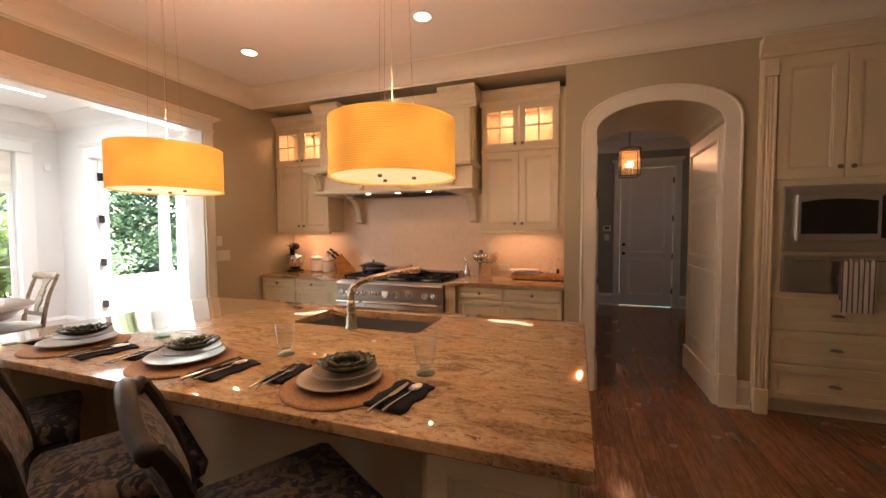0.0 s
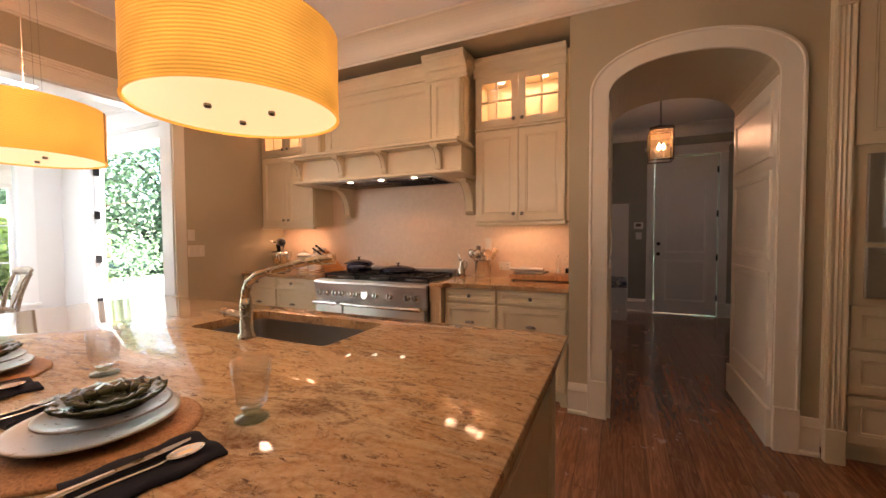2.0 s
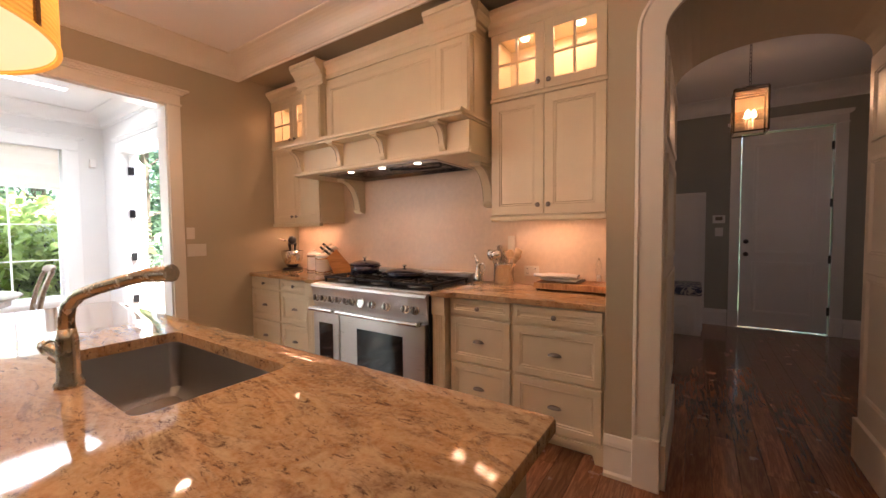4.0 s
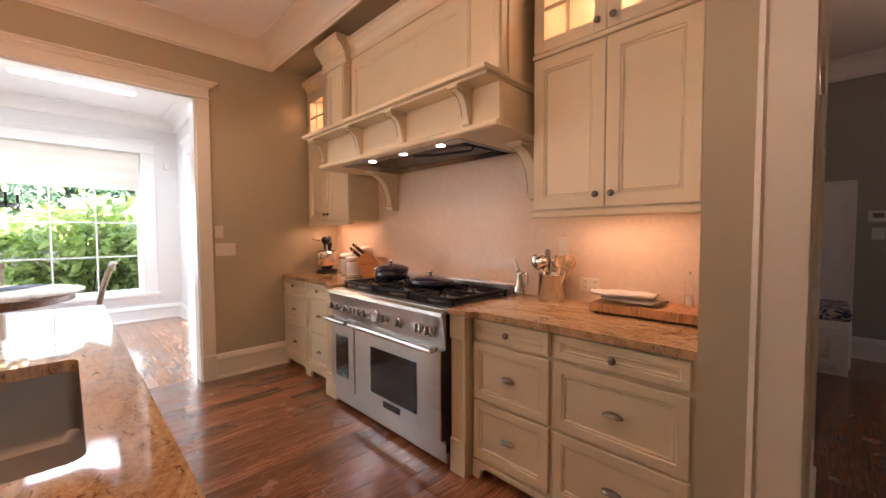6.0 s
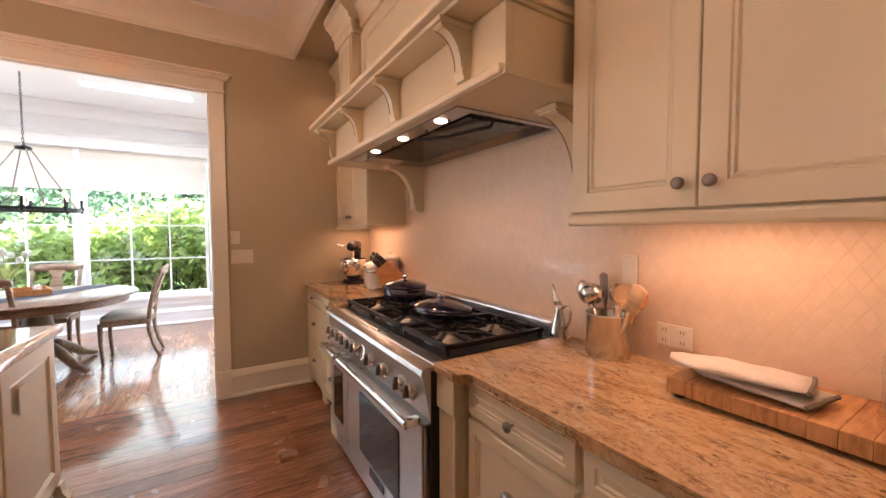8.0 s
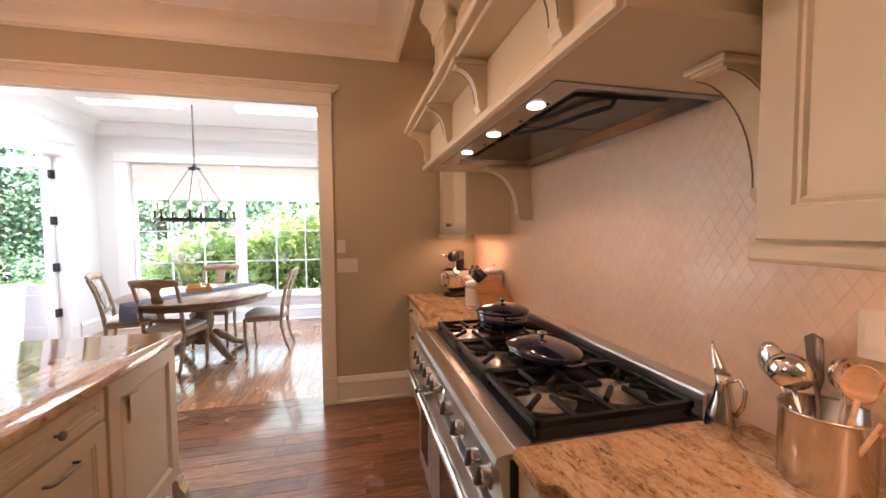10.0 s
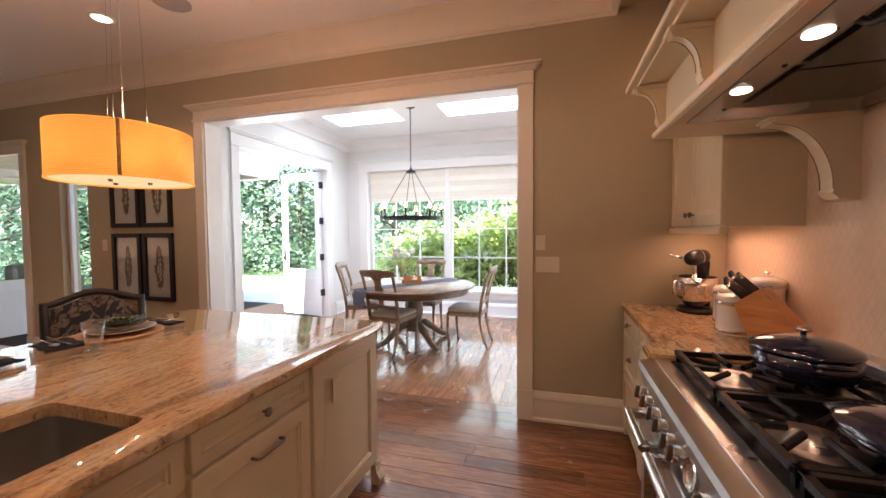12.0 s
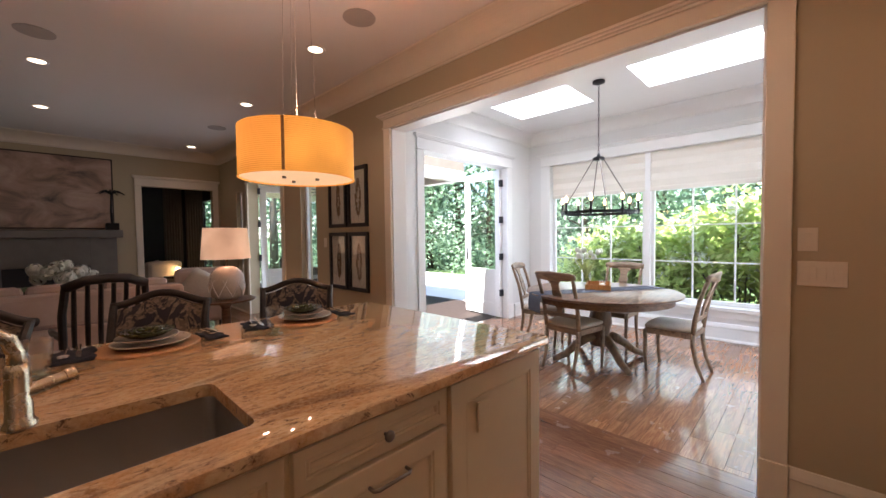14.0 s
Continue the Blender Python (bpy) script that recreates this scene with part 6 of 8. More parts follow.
# leaning block, slots facing up and to -x
blk = T((0.03, 0, 0.0)) @ Matrix.Rotation(radians(-38), 4, "Y")
b = B()
prism(b, [(-0.07, 0.0), (0.10, 0.0), (0.10, 0.03), (-0.045, 0.20), (-0.125, 0.135)], -0.05, 0.05, Matrix(((1, 0, 0, 0), (0, 0, -1, 0), (0, 1, 0, 0), (0, 0, 0, 1))))
bmesh.ops.recalc_face_normals(b, faces=b.faces[:])
part("block", b, M_KNIFEB, t)
axis = Vector((-0.76, 0, 0.65)).normalized()
cross = Vector((0.65, 0, 0.76)).normalized()
for j in range(4):
    for i in range(2):
        p = Vector((-0.085, 0, 0.168)) + cross * (i * 0.036 - 0.018) + Vector((0, (j - 1.5) * 0.022, 0))
        l = 0.085 + 0.012 * ((i + j) % 3)
        part("knife_handle", tube(B(), [p - axis * 0.01, p + axis * 0.03, p + axis * l], [0.0085, 0.008, 0.0095], 8), M_BLACK, t, "black knife handle", True)
        part("rivet_ring", lathe(B(), [(0.0095, 0), (0.0098, 0.006), (0.009, 0.01)], 10, T(p + axis * l * 0.75) @ axis.to_track_quat("Z", "Y").to_matrix().to_4x4()), M_CHROME, t, "bright ring", True)


def casserole(name, x, y, rx, ry, h, label, rz=0):
    t = thing(name, x, y, 0.951, label, "casserole", "pots on the range", rz)
    S = Matrix.Diagonal((rx, ry, 1, 1))
    part("pot", lathe(B(), [(0, 0), (0.86, 0), (0.95, 0.012), (1.0, h), (0.97, h), (0, h)], 40, S), M_ENAMEL, t, "", True)
    part("lid", lathe(B(), [(1.03, h), (1.04, h + 0.006), (0.98, h + 0.014), (0.7, h + 0.03), (0.3, h + 0.042), (0, h + 0.044)], 40, S), M_ENAMEL, t, "", True)
    part("lid_knob", lathe(B(), [(0.008, h + 0.042), (0.008, h + 0.055), (0.022, h + 0.06), (0.02, h + 0.07), (0, h + 0.073)], 18), M_CHROME, t, "bright lid knob", True)
    for s in (-1, 1):
        part("loop_handle", tube(B(), [(s * rx * 0.97, -0.04, h - 0.012), (s * (rx + 0.025), -0.035, h - 0.008), (s * (rx + 0.032), 0, h - 0.008), (s * (rx + 0.025), 0.035, h - 0.008), (s * rx * 0.97, 0.04, h - 0.012)], 0.008, 8), M_ENAMEL, t, "", True)


casserole("round_casserole", -2.20, 4.62, 0.138, 0.138, 0.085, "navy enamel cast iron casserole with a lid on the range")
casserole("oval_casserole", -1.695, 4.585, 0.175, 0.125, 0.034, "shallow oval navy enamel casserole on the range", 12)
t = thing("oil_pitcher", -1.095, 4.80, CT, "slim stainless steel pitcher with a long beak", "pitcher")
part("body", lathe(B(), [(0, 0), (0.042, 0), (0.044, 0.006), (0.038, 0.05), (0.024, 0.10), (0.017, 0.14), (0.019, 0.165), (0.015, 0.165), (0.013, 0.14), (0, 0.12)], 24), M_CHROME, t, "", True)
part("beak", tube(B(), [(0.0, 0, 0.15), (-0.015, 0, 0.18), (-0.028, 0, 0.215), (-0.036, 0, 0.245)], [0.018, 0.014, 0.008, 0.003], 10), M_CHROME, t, "", True)
part("handle", tube(B(), [(0.018, 0, 0.15), (0.045, 0, 0.165), (0.06, 0, 0.14), (0.055, 0, 0.10), (0.036, 0, 0.065)], 0.0055, 8), M_CHROME, t, "", True)
t = thing("utensil_crock", -0.885, 4.83, CT, "brushed steel crock full of kitchen utensils", "utensil crock")
part("crock", lathe(B(), [(0, 0), (0.078, 0), (0.08, 0.004), (0.08, 0.155), (0.083, 0.16), (0.08, 0.165), (0.076, 0.16), (0.076, 0.01), (0, 0.01)], 36), make_steel("crock_steel", (0.66, 0.64, 0.60), 0.2, (60, 60, 3)), t, "", True)


def utensil(name, dx, dy, lean, az, maker, material, label):
    ob = thing(name, -0.885 + dx, 4.83 + dy, CT + 0.012, label, "utensil", "utensils in the crock")
    ob.matrix_world = T((-0.885 + dx, 4.83 + dy, CT + 0.012)) @ Matrix.Rotation(radians(az), 4, "Z") @ Matrix.Rotation(radians(lean), 4, "Y")
    b = disc_rod(B(), (0, 0, 0), (0, 0, 0.19), 0.005, 8)
    part("handle", b, material, ob, "", True)
    b = B()
    maker(b)
    part("head", b, material, ob, "", True)


def bowl_head(b, w=0.036, h=0.05, dd=0.018):
    lathe(b, [(0, -1), (0.5, -0.85), (0.85, -0.5), (1, 0), (0.93, 0), (0.8, -0.4), (0.45, -0.75), (0, -0.88)], 20, T((0, 0, 0.19 + h * 0.8)) @ Matrix.Rotation(math.pi / 2, 4, "X") @ Matrix.Diagonal((w, h, dd, 1)))


def flat_head(b, w=0.03, l=0.10):
    prism(b, [(-0.006, 0.17), (0.006, 0.17), (w * 0.8, 0.20), (w, 0.19 + l), (0, 0.20 + l), (-w, 0.19 + l), (-w * 0.8, 0.20)], -0.003, 0.003, Matrix(((1, 0, 0, 0), (0, 0, -1, 0), (0, 1, 0, 0), (0, 0, 0, 1))))


M_SPOON = make_wood("pale_beech", (0.45, 0.28, 0.15), (0.66, 0.46, 0.27), 0.6)
utensil("slotted_spoon", -0.03, 0.01, 22, 180, bowl_head, M_CHROME, "polished steel serving spoon in the crock")
utensil("ladle", -0.005, -0.02, 12, 200, lambda b: bowl_head(b, 0.045, 0.042, 0.035), M_CHROME, "polished steel ladle in the crock")
utensil("turner", -0.02, 0.03, 10, 150, flat_head, M_PEWTER, "dark metal turner in the crock")
utensil("wooden_spoon", 0.02, 0.0, 8, 30, lambda b: bowl_head(b, 0.03, 0.042, 0.012), M_SPOON, "pale wooden spoon in the crock")
utensil("wooden_spoon", 0.035, 0.02, 17, 10, lambda b: bowl_head(b, 0.032, 0.044, 0.012), M_KNIFEB, "orange wooden spoon in the crock")
utensil("wooden_spatula", 0.03, -0.02, 24, -10, flat_head, M_SPOON, "pale wooden spatula in the crock")
utensil("whisk_ladle", 0.0, 0.035, 5, 90, lambda b: bowl_head(b, 0.04, 0.04, 0.03), M_CHROME, "large polished steel spoon in the crock")

t = thing("butcher_block_board", -0.30, 4.79, CT, "thick end-grain butcher block board with small feet", "cutting board", rz=0)
for i in range(11):
    x0 = -0.275 + i * 0.05
    part("stave", bx(x0, -0.135, 0.012, x0 + 0.0495, 0.135, 0.055, 0.002), M_BLOCK, t)
for fx in (-0.25, 0.25):
    for fy in (-0.11, 0.11):
        part("foot", lathe(B(), [(0, 0), (0.014, 0), (0.014, 0.012), (0, 0.012)], 10, T((fx, fy, 0))), M_BLACK, t)


def mitt(x, y, z, rz, l, w, seed):
    t = thing("oven_mitt", x, y, z, "pale quilted oven mitt lying on the board", "oven mitt", "mitts on the board", rz)
    b = B()
    rings = []
    n = 12
    for j in range(n + 1):
        f = j / n
        x_ = -l / 2 + l * f
        wid = w / 2 * (1 - max(0, (f - 0.7) / 0.3) ** 2 * 0.75)
        hh = 0.017 * (0.55 + 0.45 * math.sin(f * math.pi)) + 0.003 * math.sin(f * 17 + seed)
        rings.append([b.verts.new((x_, wid * math.cos(a), 0.017 + hh * math.sin(a))) for a in [2 * math.pi * k / 14 for k in range(14)]])
    for a, c in zip(rings, rings[1:]):
        for k in range(14):
            b.faces.new((a[k], a[(k + 1) % 14], c[(k + 1) % 14], c[k]))
    b.faces.new(rings[0][::-1]); b.faces.new(rings[-1])
    bmesh.ops.recalc_face_normals(b, faces=b.faces[:])
    part("padding", b, M_MITT, t, "", True)
    part("cuff", tube(B(), [(-l / 2, -w / 2 * 0.98, 0.017), (-l / 2 - 0.004, 0, 0.022), (-l / 2, w / 2 * 0.98, 0.017)], 0.006, 6), M_CURTAIN, t, "grey binding")


mitt(-0.42, 4.77, CT + 0.055, 172, 0.30, 0.15, 1)
mitt(-0.44, 4.73, CT + 0.085, 190, 0.30, 0.14, 4)
for mx, inside in ((-0.175, M_CANIST), (-0.10, M_IRON)):
    t = thing("pepper_mill" if inside is M_IRON else "salt_mill", mx, 4.83, CT + 0.055, "clear acrylic mill standing on the board", "mill", "mills on the board")
    part("body", lathe(B(), [(0, 0), (0.024, 0), (0.026, 0.006), (0.02, 0.03), (0.019, 0.07), (0.023, 0.10), (0.02, 0.115), (0, 0.115)], 20), M_GLASS, t, "", True)
    part("filling", lathe(B(), [(0, 0.012), (0.014, 0.012), (0.013, 0.055), (0, 0.055)], 14), inside, t, "salt or peppercorns inside")
    part("cap", lathe(B(), [(0.021, 0.116), (0.022, 0.13), (0.016, 0.15), (0.008, 0.158), (0, 0.16)], 20), M_GLASS, t, "", True)
    part("nut", lathe(B(), [(0.006, 0.16), (0.008, 0.168), (0, 0.172)], 10), M_CHROME, t, "", True)

t = thing("hanging_tea_towel", 1.915, 4.13, 0.80, "striped cotton tea towel over the warming drawer handle", "towel")
b = B()
n = 14
for side, zl in ((-0.012, 0.835), (0.014, 0.92)):
    g = []
    for j in range(n + 1):
        z = 1.222 + (zl - 1.222) * j / n
        g.append([b.verts.new((1.875 + 0.19 * i / n, 4.135 + side * (1 if j else 0.2) + 0.004 * math.sin(i * 1.3 + j * 0.25), z)) for i in range(n + 1)])
    for j in range(n):
        for i in range(n):
            b.faces.new((g[j][i], g[j + 1][i], g[j + 1][i + 1], g[j][i + 1]))
world_part("cloth", b, M_TOWEL, t, "", True)

# ---- switches, outlets, sensors ----


def wall_plate(M, u0, v0, u1, v1, label, rockers, name="light_switch"):
    o = M @ Vector(((u0 + u1) / 2, (v0 + v1) / 2, 0))
    t = thing(name, o.x, o.y, o.z, label, "switch" if "switch" in name else "outlet")
    world_part("plate", bx(u0, v0, 0.0, u1, v1, 0.006, 0.002), M_PLATE_SW, t, "", None, M)
    for k in range(rockers):
        c = u0 + (u1 - u0) * (k + 0.5) / rockers
        hw = min(0.017, (u1 - u0) / rockers * 0.3)
        world_part("rocker" if "switch" in name else "socket", bx(c - hw, (v0 + v1) / 2 - 0.033, 0.006, c + hw, (v0 + v1) / 2 + 0.033, 0.0095, 0.002), M_PLATE_SW, t, "", None, M)
        if "outlet" in name:
            g = B()
            for dv in (-0.018, 0.018):
                for du in (-0.005, 0.005):
                    box(g, c + du - 0.001, (v0 + v1) / 2 + dv - 0.005, 0.0095, c + du + 0.001, (v0 + v1) / 2 + dv + 0.005, 0.0102)
            world_part("slots", g, M_BLACK, t, "dark slots", None, M)


MWX = facing(XW, 0, 0, "+x")
wall_plate(MWX, 3.712, 1.285, 3.782, 1.395, "ivory single rocker switch on the greige wall", 1)
wall_plate(MWX, 3.712, 1.12, 3.88, 1.237, "ivory three-gang rocker switch on the greige wall", 3)
wall_plate(MWX, -0.835, 1.25, -0.765, 1.37, "ivory light switch beside the framed prints", 1)
MB = facing(0, YN - 0.018, 0, "-y")
wall_plate(MB, -0.747, 0.982, -0.628, 1.06, "ivory double outlet on the tiled backsplash", 2, "wall_outlet")
wall_plate(MB, -0.885, 1.185, -0.825, 1.295, "ivory switch on the tiled backsplash", 1)
t = thing("motion_sensor", XG, 3.90, 2.40, "small white alarm sensor on the wall", "sensor")
world_part("case", bx(XG, 3.87, 2.32, XG + 0.05, 3.94, 2.44, 0.01), M_WHITE, t)
t = thing("thermostat", 0.62, MY - 0.02, 1.49, "white wall thermostat beside the back door", "thermostat")
world_part("case", bx(0.56, MY - 0.03, 1.42, 0.70, MY, 1.53, 0.006), M_WHITE, t)
world_part("screen", bx(0.59, MY - 0.033, 1.46, 0.67, MY - 0.03, 1.51), M_STONE, t, "grey screen")
t = thing("wall_control", 0.62, MY - 0.02, 1.3, "small white wall control below the thermostat", "switch")
world_part("plate", bx(0.59, MY - 0.012, 1.24, 0.68, MY, 1.36, 0.003), M_WHITE, t)
t = thing("floor_vent", XG + 0.12, 3.15, 0, "brown metal floor vent by the window wall", "vent")
for k in range(9):
    part("slat", bx(-0.04, -0.15 + k * 0.034, 0.001, 0.04, -0.15 + k * 0.034 + 0.018, 0.006), M_PEWTER, t)

# ---- mudroom ----
t = thing("lantern_pendant", 0.74, 6.3, 2.15, "black box lantern with lit candle bulbs on a chain", "pendant lamp")
a, h = 0.115, 0.36
for sx in (-1, 1):
    for sy in (-1, 1):
        part("post", bx(sx * a - 0.007, sy * a - 0.007, 0, sx * a + 0.007, sy * a + 0.007, h), M_BLACK, t)
for z in (0.0, h - 0.02):
    for q in ((-a, -a - 0.006, a, -a + 0.006), (-a, a - 0.006, a, a + 0.006), (-a - 0.006, -a, -a + 0.006, a), (a - 0.006, -a, a + 0.006, a)):
        part("rail", bx(q[0], q[1], z, q[2], q[3], z + 0.012), M_BLACK, t)
for q in ((-a, -a, a, -a + 0.003), (-a, a - 0.003, a, a), (-a, -a, -a + 0.003, a), (a - 0.003, -a, a, a)):
    part("pane", bx(q[0], q[1], 0.012, q[2], q[3], h - 0.02), M_SEEDY, t, "seedy glass pane").visible_shadow = False
part("roof", lathe(B(), [(a * 1.42, h), (a * 1.42, h + 0.01), (0.03, h + 0.05), (0, h + 0.05)], 4, Matrix.Rotation(math.pi / 4, 4, "Z")), M_BLACK, t)
for k in range(3):
    an = 2 * math.pi * k / 3
    part("candle", disc_rod(B(), (0.03 * math.cos(an), 0.03 * math.sin(an), 0.02), (0.03 * math.cos(an), 0.03 * math.sin(an), 0.13), 0.009), M_CANIST, t)
    part("bulb", lathe(B(), [(0, 0), (0.02, 0.018), (0.016, 0.05), (0, 0.08)], 12, T((0.03 * math.cos(an), 0.03 * math.sin(an), 0.13))), M_BULB, t, "lit candle bulb", True)
z = h + 0.05
while z + 2.15 < CEIL - 0.03:
    part("chain_link", tube(B(), [(0.007 * math.cos(q), 0, z + 0.018 + 0.02 * math.sin(q)) for q in [2 * math.pi * k / 8 for k in range(9)]], 0.0025, 5, False), M_BLACK, t)
    z += 0.034
part("canopy", lathe(B(), [(0.05, CEIL - 2.15 - 0.001), (0.05, CEIL - 2.18), (0, CEIL - 2.185)], 18), M_BLACK, t)
lamp("lantern_light", "POINT", pose(0.74, 6.3, 2.34), 14, AMBER, 0.035)
t = thing("storage_bench", -0.2, 7.9, 0, "white painted mudroom bench with a patterned cushion", "bench")
world_part("body", bx(-0.54, 7.75, 0.0, 0.44, 8.55, 0.50, 0.006), M_WHITE, t)
world_part("panel", panel(B(), 0.7, 0.38, 0.015, 0.06, 0.01), M_WHITE, t, "", None, facing(0.44, 7.80, 0.06, "+x"))
world_part("panel", panel(B(), 0.86, 0.38, 0.015, 0.06, 0.01), M_WHITE, t, "", None, facing(-0.48, 7.75, 0.06, "-y"))
world_part("cushion", bx(-0.53, 7.74, 0.501, 0.45, 8.54, 0.60, 0.03), make_floral("blue_print_cloth", (0.55, 0.52, 0.48), (0.06, 0.08, 0.16), (0.03, 0.04, 0.10)), t, "blue and white printed cushion")
# added fill by the east wall, which has no window, to lift the dark mudroom
lamp("mudroom_fill_light", "AREA", look((MX1 - 0.05, 6.6, 1.7), (0, 7.0, 1.0)), 4, DAY, 1.0, 1.2)

b = B()
box(b, MX0, MY - 0.012, 0.225, 0.48, MY, 1.74)
box(b, MX0, MY - 0.022, 1.74, 0.48, MY, 1.83, 0.003)
box(b, MX0, MY - 0.040, 1.83, 0.48, MY, 1.855, 0.004)
for k in range(4):
    xx = 0.40 - k * 0.30
    box(b, xx, MY - 0.022, 0.225, xx + 0.08, MY - 0.012, 1.74, 0.002)
structure("trim_mudroom_wainscot", b, M_WHITE, "tall white board wainscot in the dim mudroom")

# ---- breakfast room ----
M_LEG = make_wood("table_leg_wood", (0.10, 0.06, 0.035), (0.26, 0.17, 0.10), 0.4, (14, 14, 2))
TX, TY, TR = -5.30, 2.10, 0.79
t = thing("round_pedestal_table", TX, TY, 0, "round brown wooden pedestal table by the window", "table")
part("tabletop", lathe(B(), [(0, 0.722), (TR - 0.05, 0.722), (TR - 0.02, 0.728), (TR, 0.742), (TR, 0.752), (TR - 0.012, 0.76), (0, 0.76)], 64), M_TABLE, t, "", 40)
part("apron", lathe(B(), [(TR - 0.10, 0.655), (TR - 0.08, 0.66), (TR - 0.08, 0.722), (TR - 0.11, 0.722)], 64), M_TABLE, t, "", 40)
part("pedestal", lathe(B(), [(0, 0.16), (0.10, 0.16), (0.115, 0.20), (0.085, 0.25), (0.105, 0.33), (0.12, 0.42), (0.105, 0.53), (0.075, 0.61), (0.09, 0.64), (0.16, 0.66), (0.16, 0.722), (0, 0.722)], 28), M_LEG, t, "turned pedestal", True)
for k in range(4):
    a = math.pi / 4 + math.pi / 2 * k + 0.1
    c, s = math.cos(a), math.sin(a)
    part("foot", tube(B(), [(c * r, s * r, z) for r, z in ((0.06, 0.25), (0.16, 0.24), (0.28, 0.17), (0.40, 0.075), (0.50, 0.04), (0.54, 0.032))], [0.05, 0.05, 0.045, 0.036, 0.032, 0.028], 10), M_LEG, t, "", True)


def dining_chair():
    """Scroll-back chair; faces +y, back at -y."""
    t = thing("dining_chair", 0, 0, 0, "weathered brown wooden dining chair with an oatmeal linen seat", "chair", "chairs round the table")
    for sx in (-1, 1):
        part("leg", tube(B(), [(sx * 0.20, 0.20, 0), (sx * 0.20, 0.215, 0.2), (sx * 0.205, 0.21, 0.42)], [0.014, 0.018, 0.024], 8), M_CHAIR, t, "", True)
        part("leg", tube(B(), [(sx * 0.175, -0.28, 0), (sx * 0.178, -0.225, 0.15), (sx * 0.185, -0.195, 0.32), (sx * 0.19, -0.195, 0.44)], [0.014, 0.018, 0.021, 0.022], 8), M_CHAIR, t, "", True)
        part("back_post", tube(B(), [(sx * 0.19, -0.195, 0.43), (sx * 0.195, -0.215, 0.58), (sx * 0.20, -0.25, 0.75), (sx * 0.205, -0.30, 0.90), (sx * 0.205, -0.325, 0.95)], [0.022, 0.021, 0.019, 0.018, 0.016], 8), M_CHAIR, t, "", True)
        part("side_rail", bx(sx * 0.205 - 0.011, -0.19, 0.385, sx * 0.205 + 0.011, 0.20, 0.44, 0.003), M_CHAIR, t)
    part("front_rail", bx(-0.19, 0.195, 0.385, 0.19, 0.217, 0.44, 0.003), M_CHAIR, t)
    part("seat_back_rail", bx(-0.18, -0.205, 0.385, 0.18, -0.185, 0.44, 0.003), M_CHAIR, t)
    b = B()
    rings = []
    for ins, z in ((0.02, 0.44), (0.0, 0.452), (0.0, 0.47), (0.025, 0.488), (0.09, 0.50)):
        pts = []
        for k in range(24):
            a = 2 * math.pi * k / 24
            c, s = math.cos(a), math.sin(a)
            f = 1 / max(abs(c), abs(s)) ** 0.75
            pts.append(b.verts.new((c * f * (0.225 - ins), 0.01 + s * f * (0.222 - ins), z)))
        rings.append(pts)
    for p, q in zip(rings, rings[1:]):
        for k in range(24):
            b.faces.new((p[k], p[(k + 1) % 24], q[(k + 1) % 24], q[k]))
    b.faces.new(rings[0][::-1]); b.faces.new(rings[-1])
    part("seat", b, M_LINEN, t, "oatmeal linen seat pad", True)
    # curled crest
    b = B()
    rows = []
    for i in range(13):
        u = -1 + 2 * i / 12
        yb = -0.315 - 0.035 * (1 - u * u)
        hh = 0.065 + 0.03 * (1 - abs(u)) - 0.012 * (abs(u) > 0.9)
        zc = 0.965
        rows.append([b.verts.new((u * 0.232, yb + dy, zc + dz)) for dy, dz in ((0.014, -hh / 2), (0.016, 0), (0.0, hh / 2), (-0.014, hh / 2 + 0.004), (-0.024, hh / 2 - 0.012), (-0.012, 0), (-0.008, -hh / 2))])
    for p, q in zip(rows, rows[1:]):
        for k in range(7):
            b.faces.new((p[k], q[k], q[(k + 1) % 7], p[(k + 1) % 7]))
    b.faces.new(rows[0]); b.faces.new(rows[-1][::-1])
    bmesh.ops.recalc_face_normals(b, faces=b.faces[:])
    part("crest_rail", b, M_CHAIR, t, "curled top rail", True)
    # vase splat
    half = [(0.034, 0.0), (0.028, 0.05), (0.05, 0.09), (0.062, 0.13), (0.048, 0.18), (0.055, 0.21), (0.04, 0.26), (0.045, 0.31), (0.085, 0.36)]
    out = half + [(-u, v) for u, v in reversed(half)]
    b = B()
    prism(b, out, -0.008, 0.008)
    for v in b.verts:
        f = v.co.y / 0.36
        v.co = Vector((v.co.x, -0.225 - 0.11 * f ** 1.3 + v.co.z, 0.575 + v.co.y))
    bmesh.ops.recalc_face_normals(b, faces=b.faces[:])
    part("splat", b, M_CHAIR, t, "vase-shaped back splat")
    part("lower_rail", bx(-0.19, -0.235, 0.55, 0.19, -0.215, 0.59, 0.004), M_CHAIR, t)
    return t


ch = dining_chair()
ch.matrix_world = pose(-4.90, 1.98, 0, 0, 0, 81)
copy_thing(ch, pose(-5.44, 2.79, 0, 0, 0, 178))
copy_thing(ch, pose(-5.50, 1.28, 0, 0, 0, 14))
copy_thing(ch, pose(-5.96, 2.02, 0, 0, 0, -90))

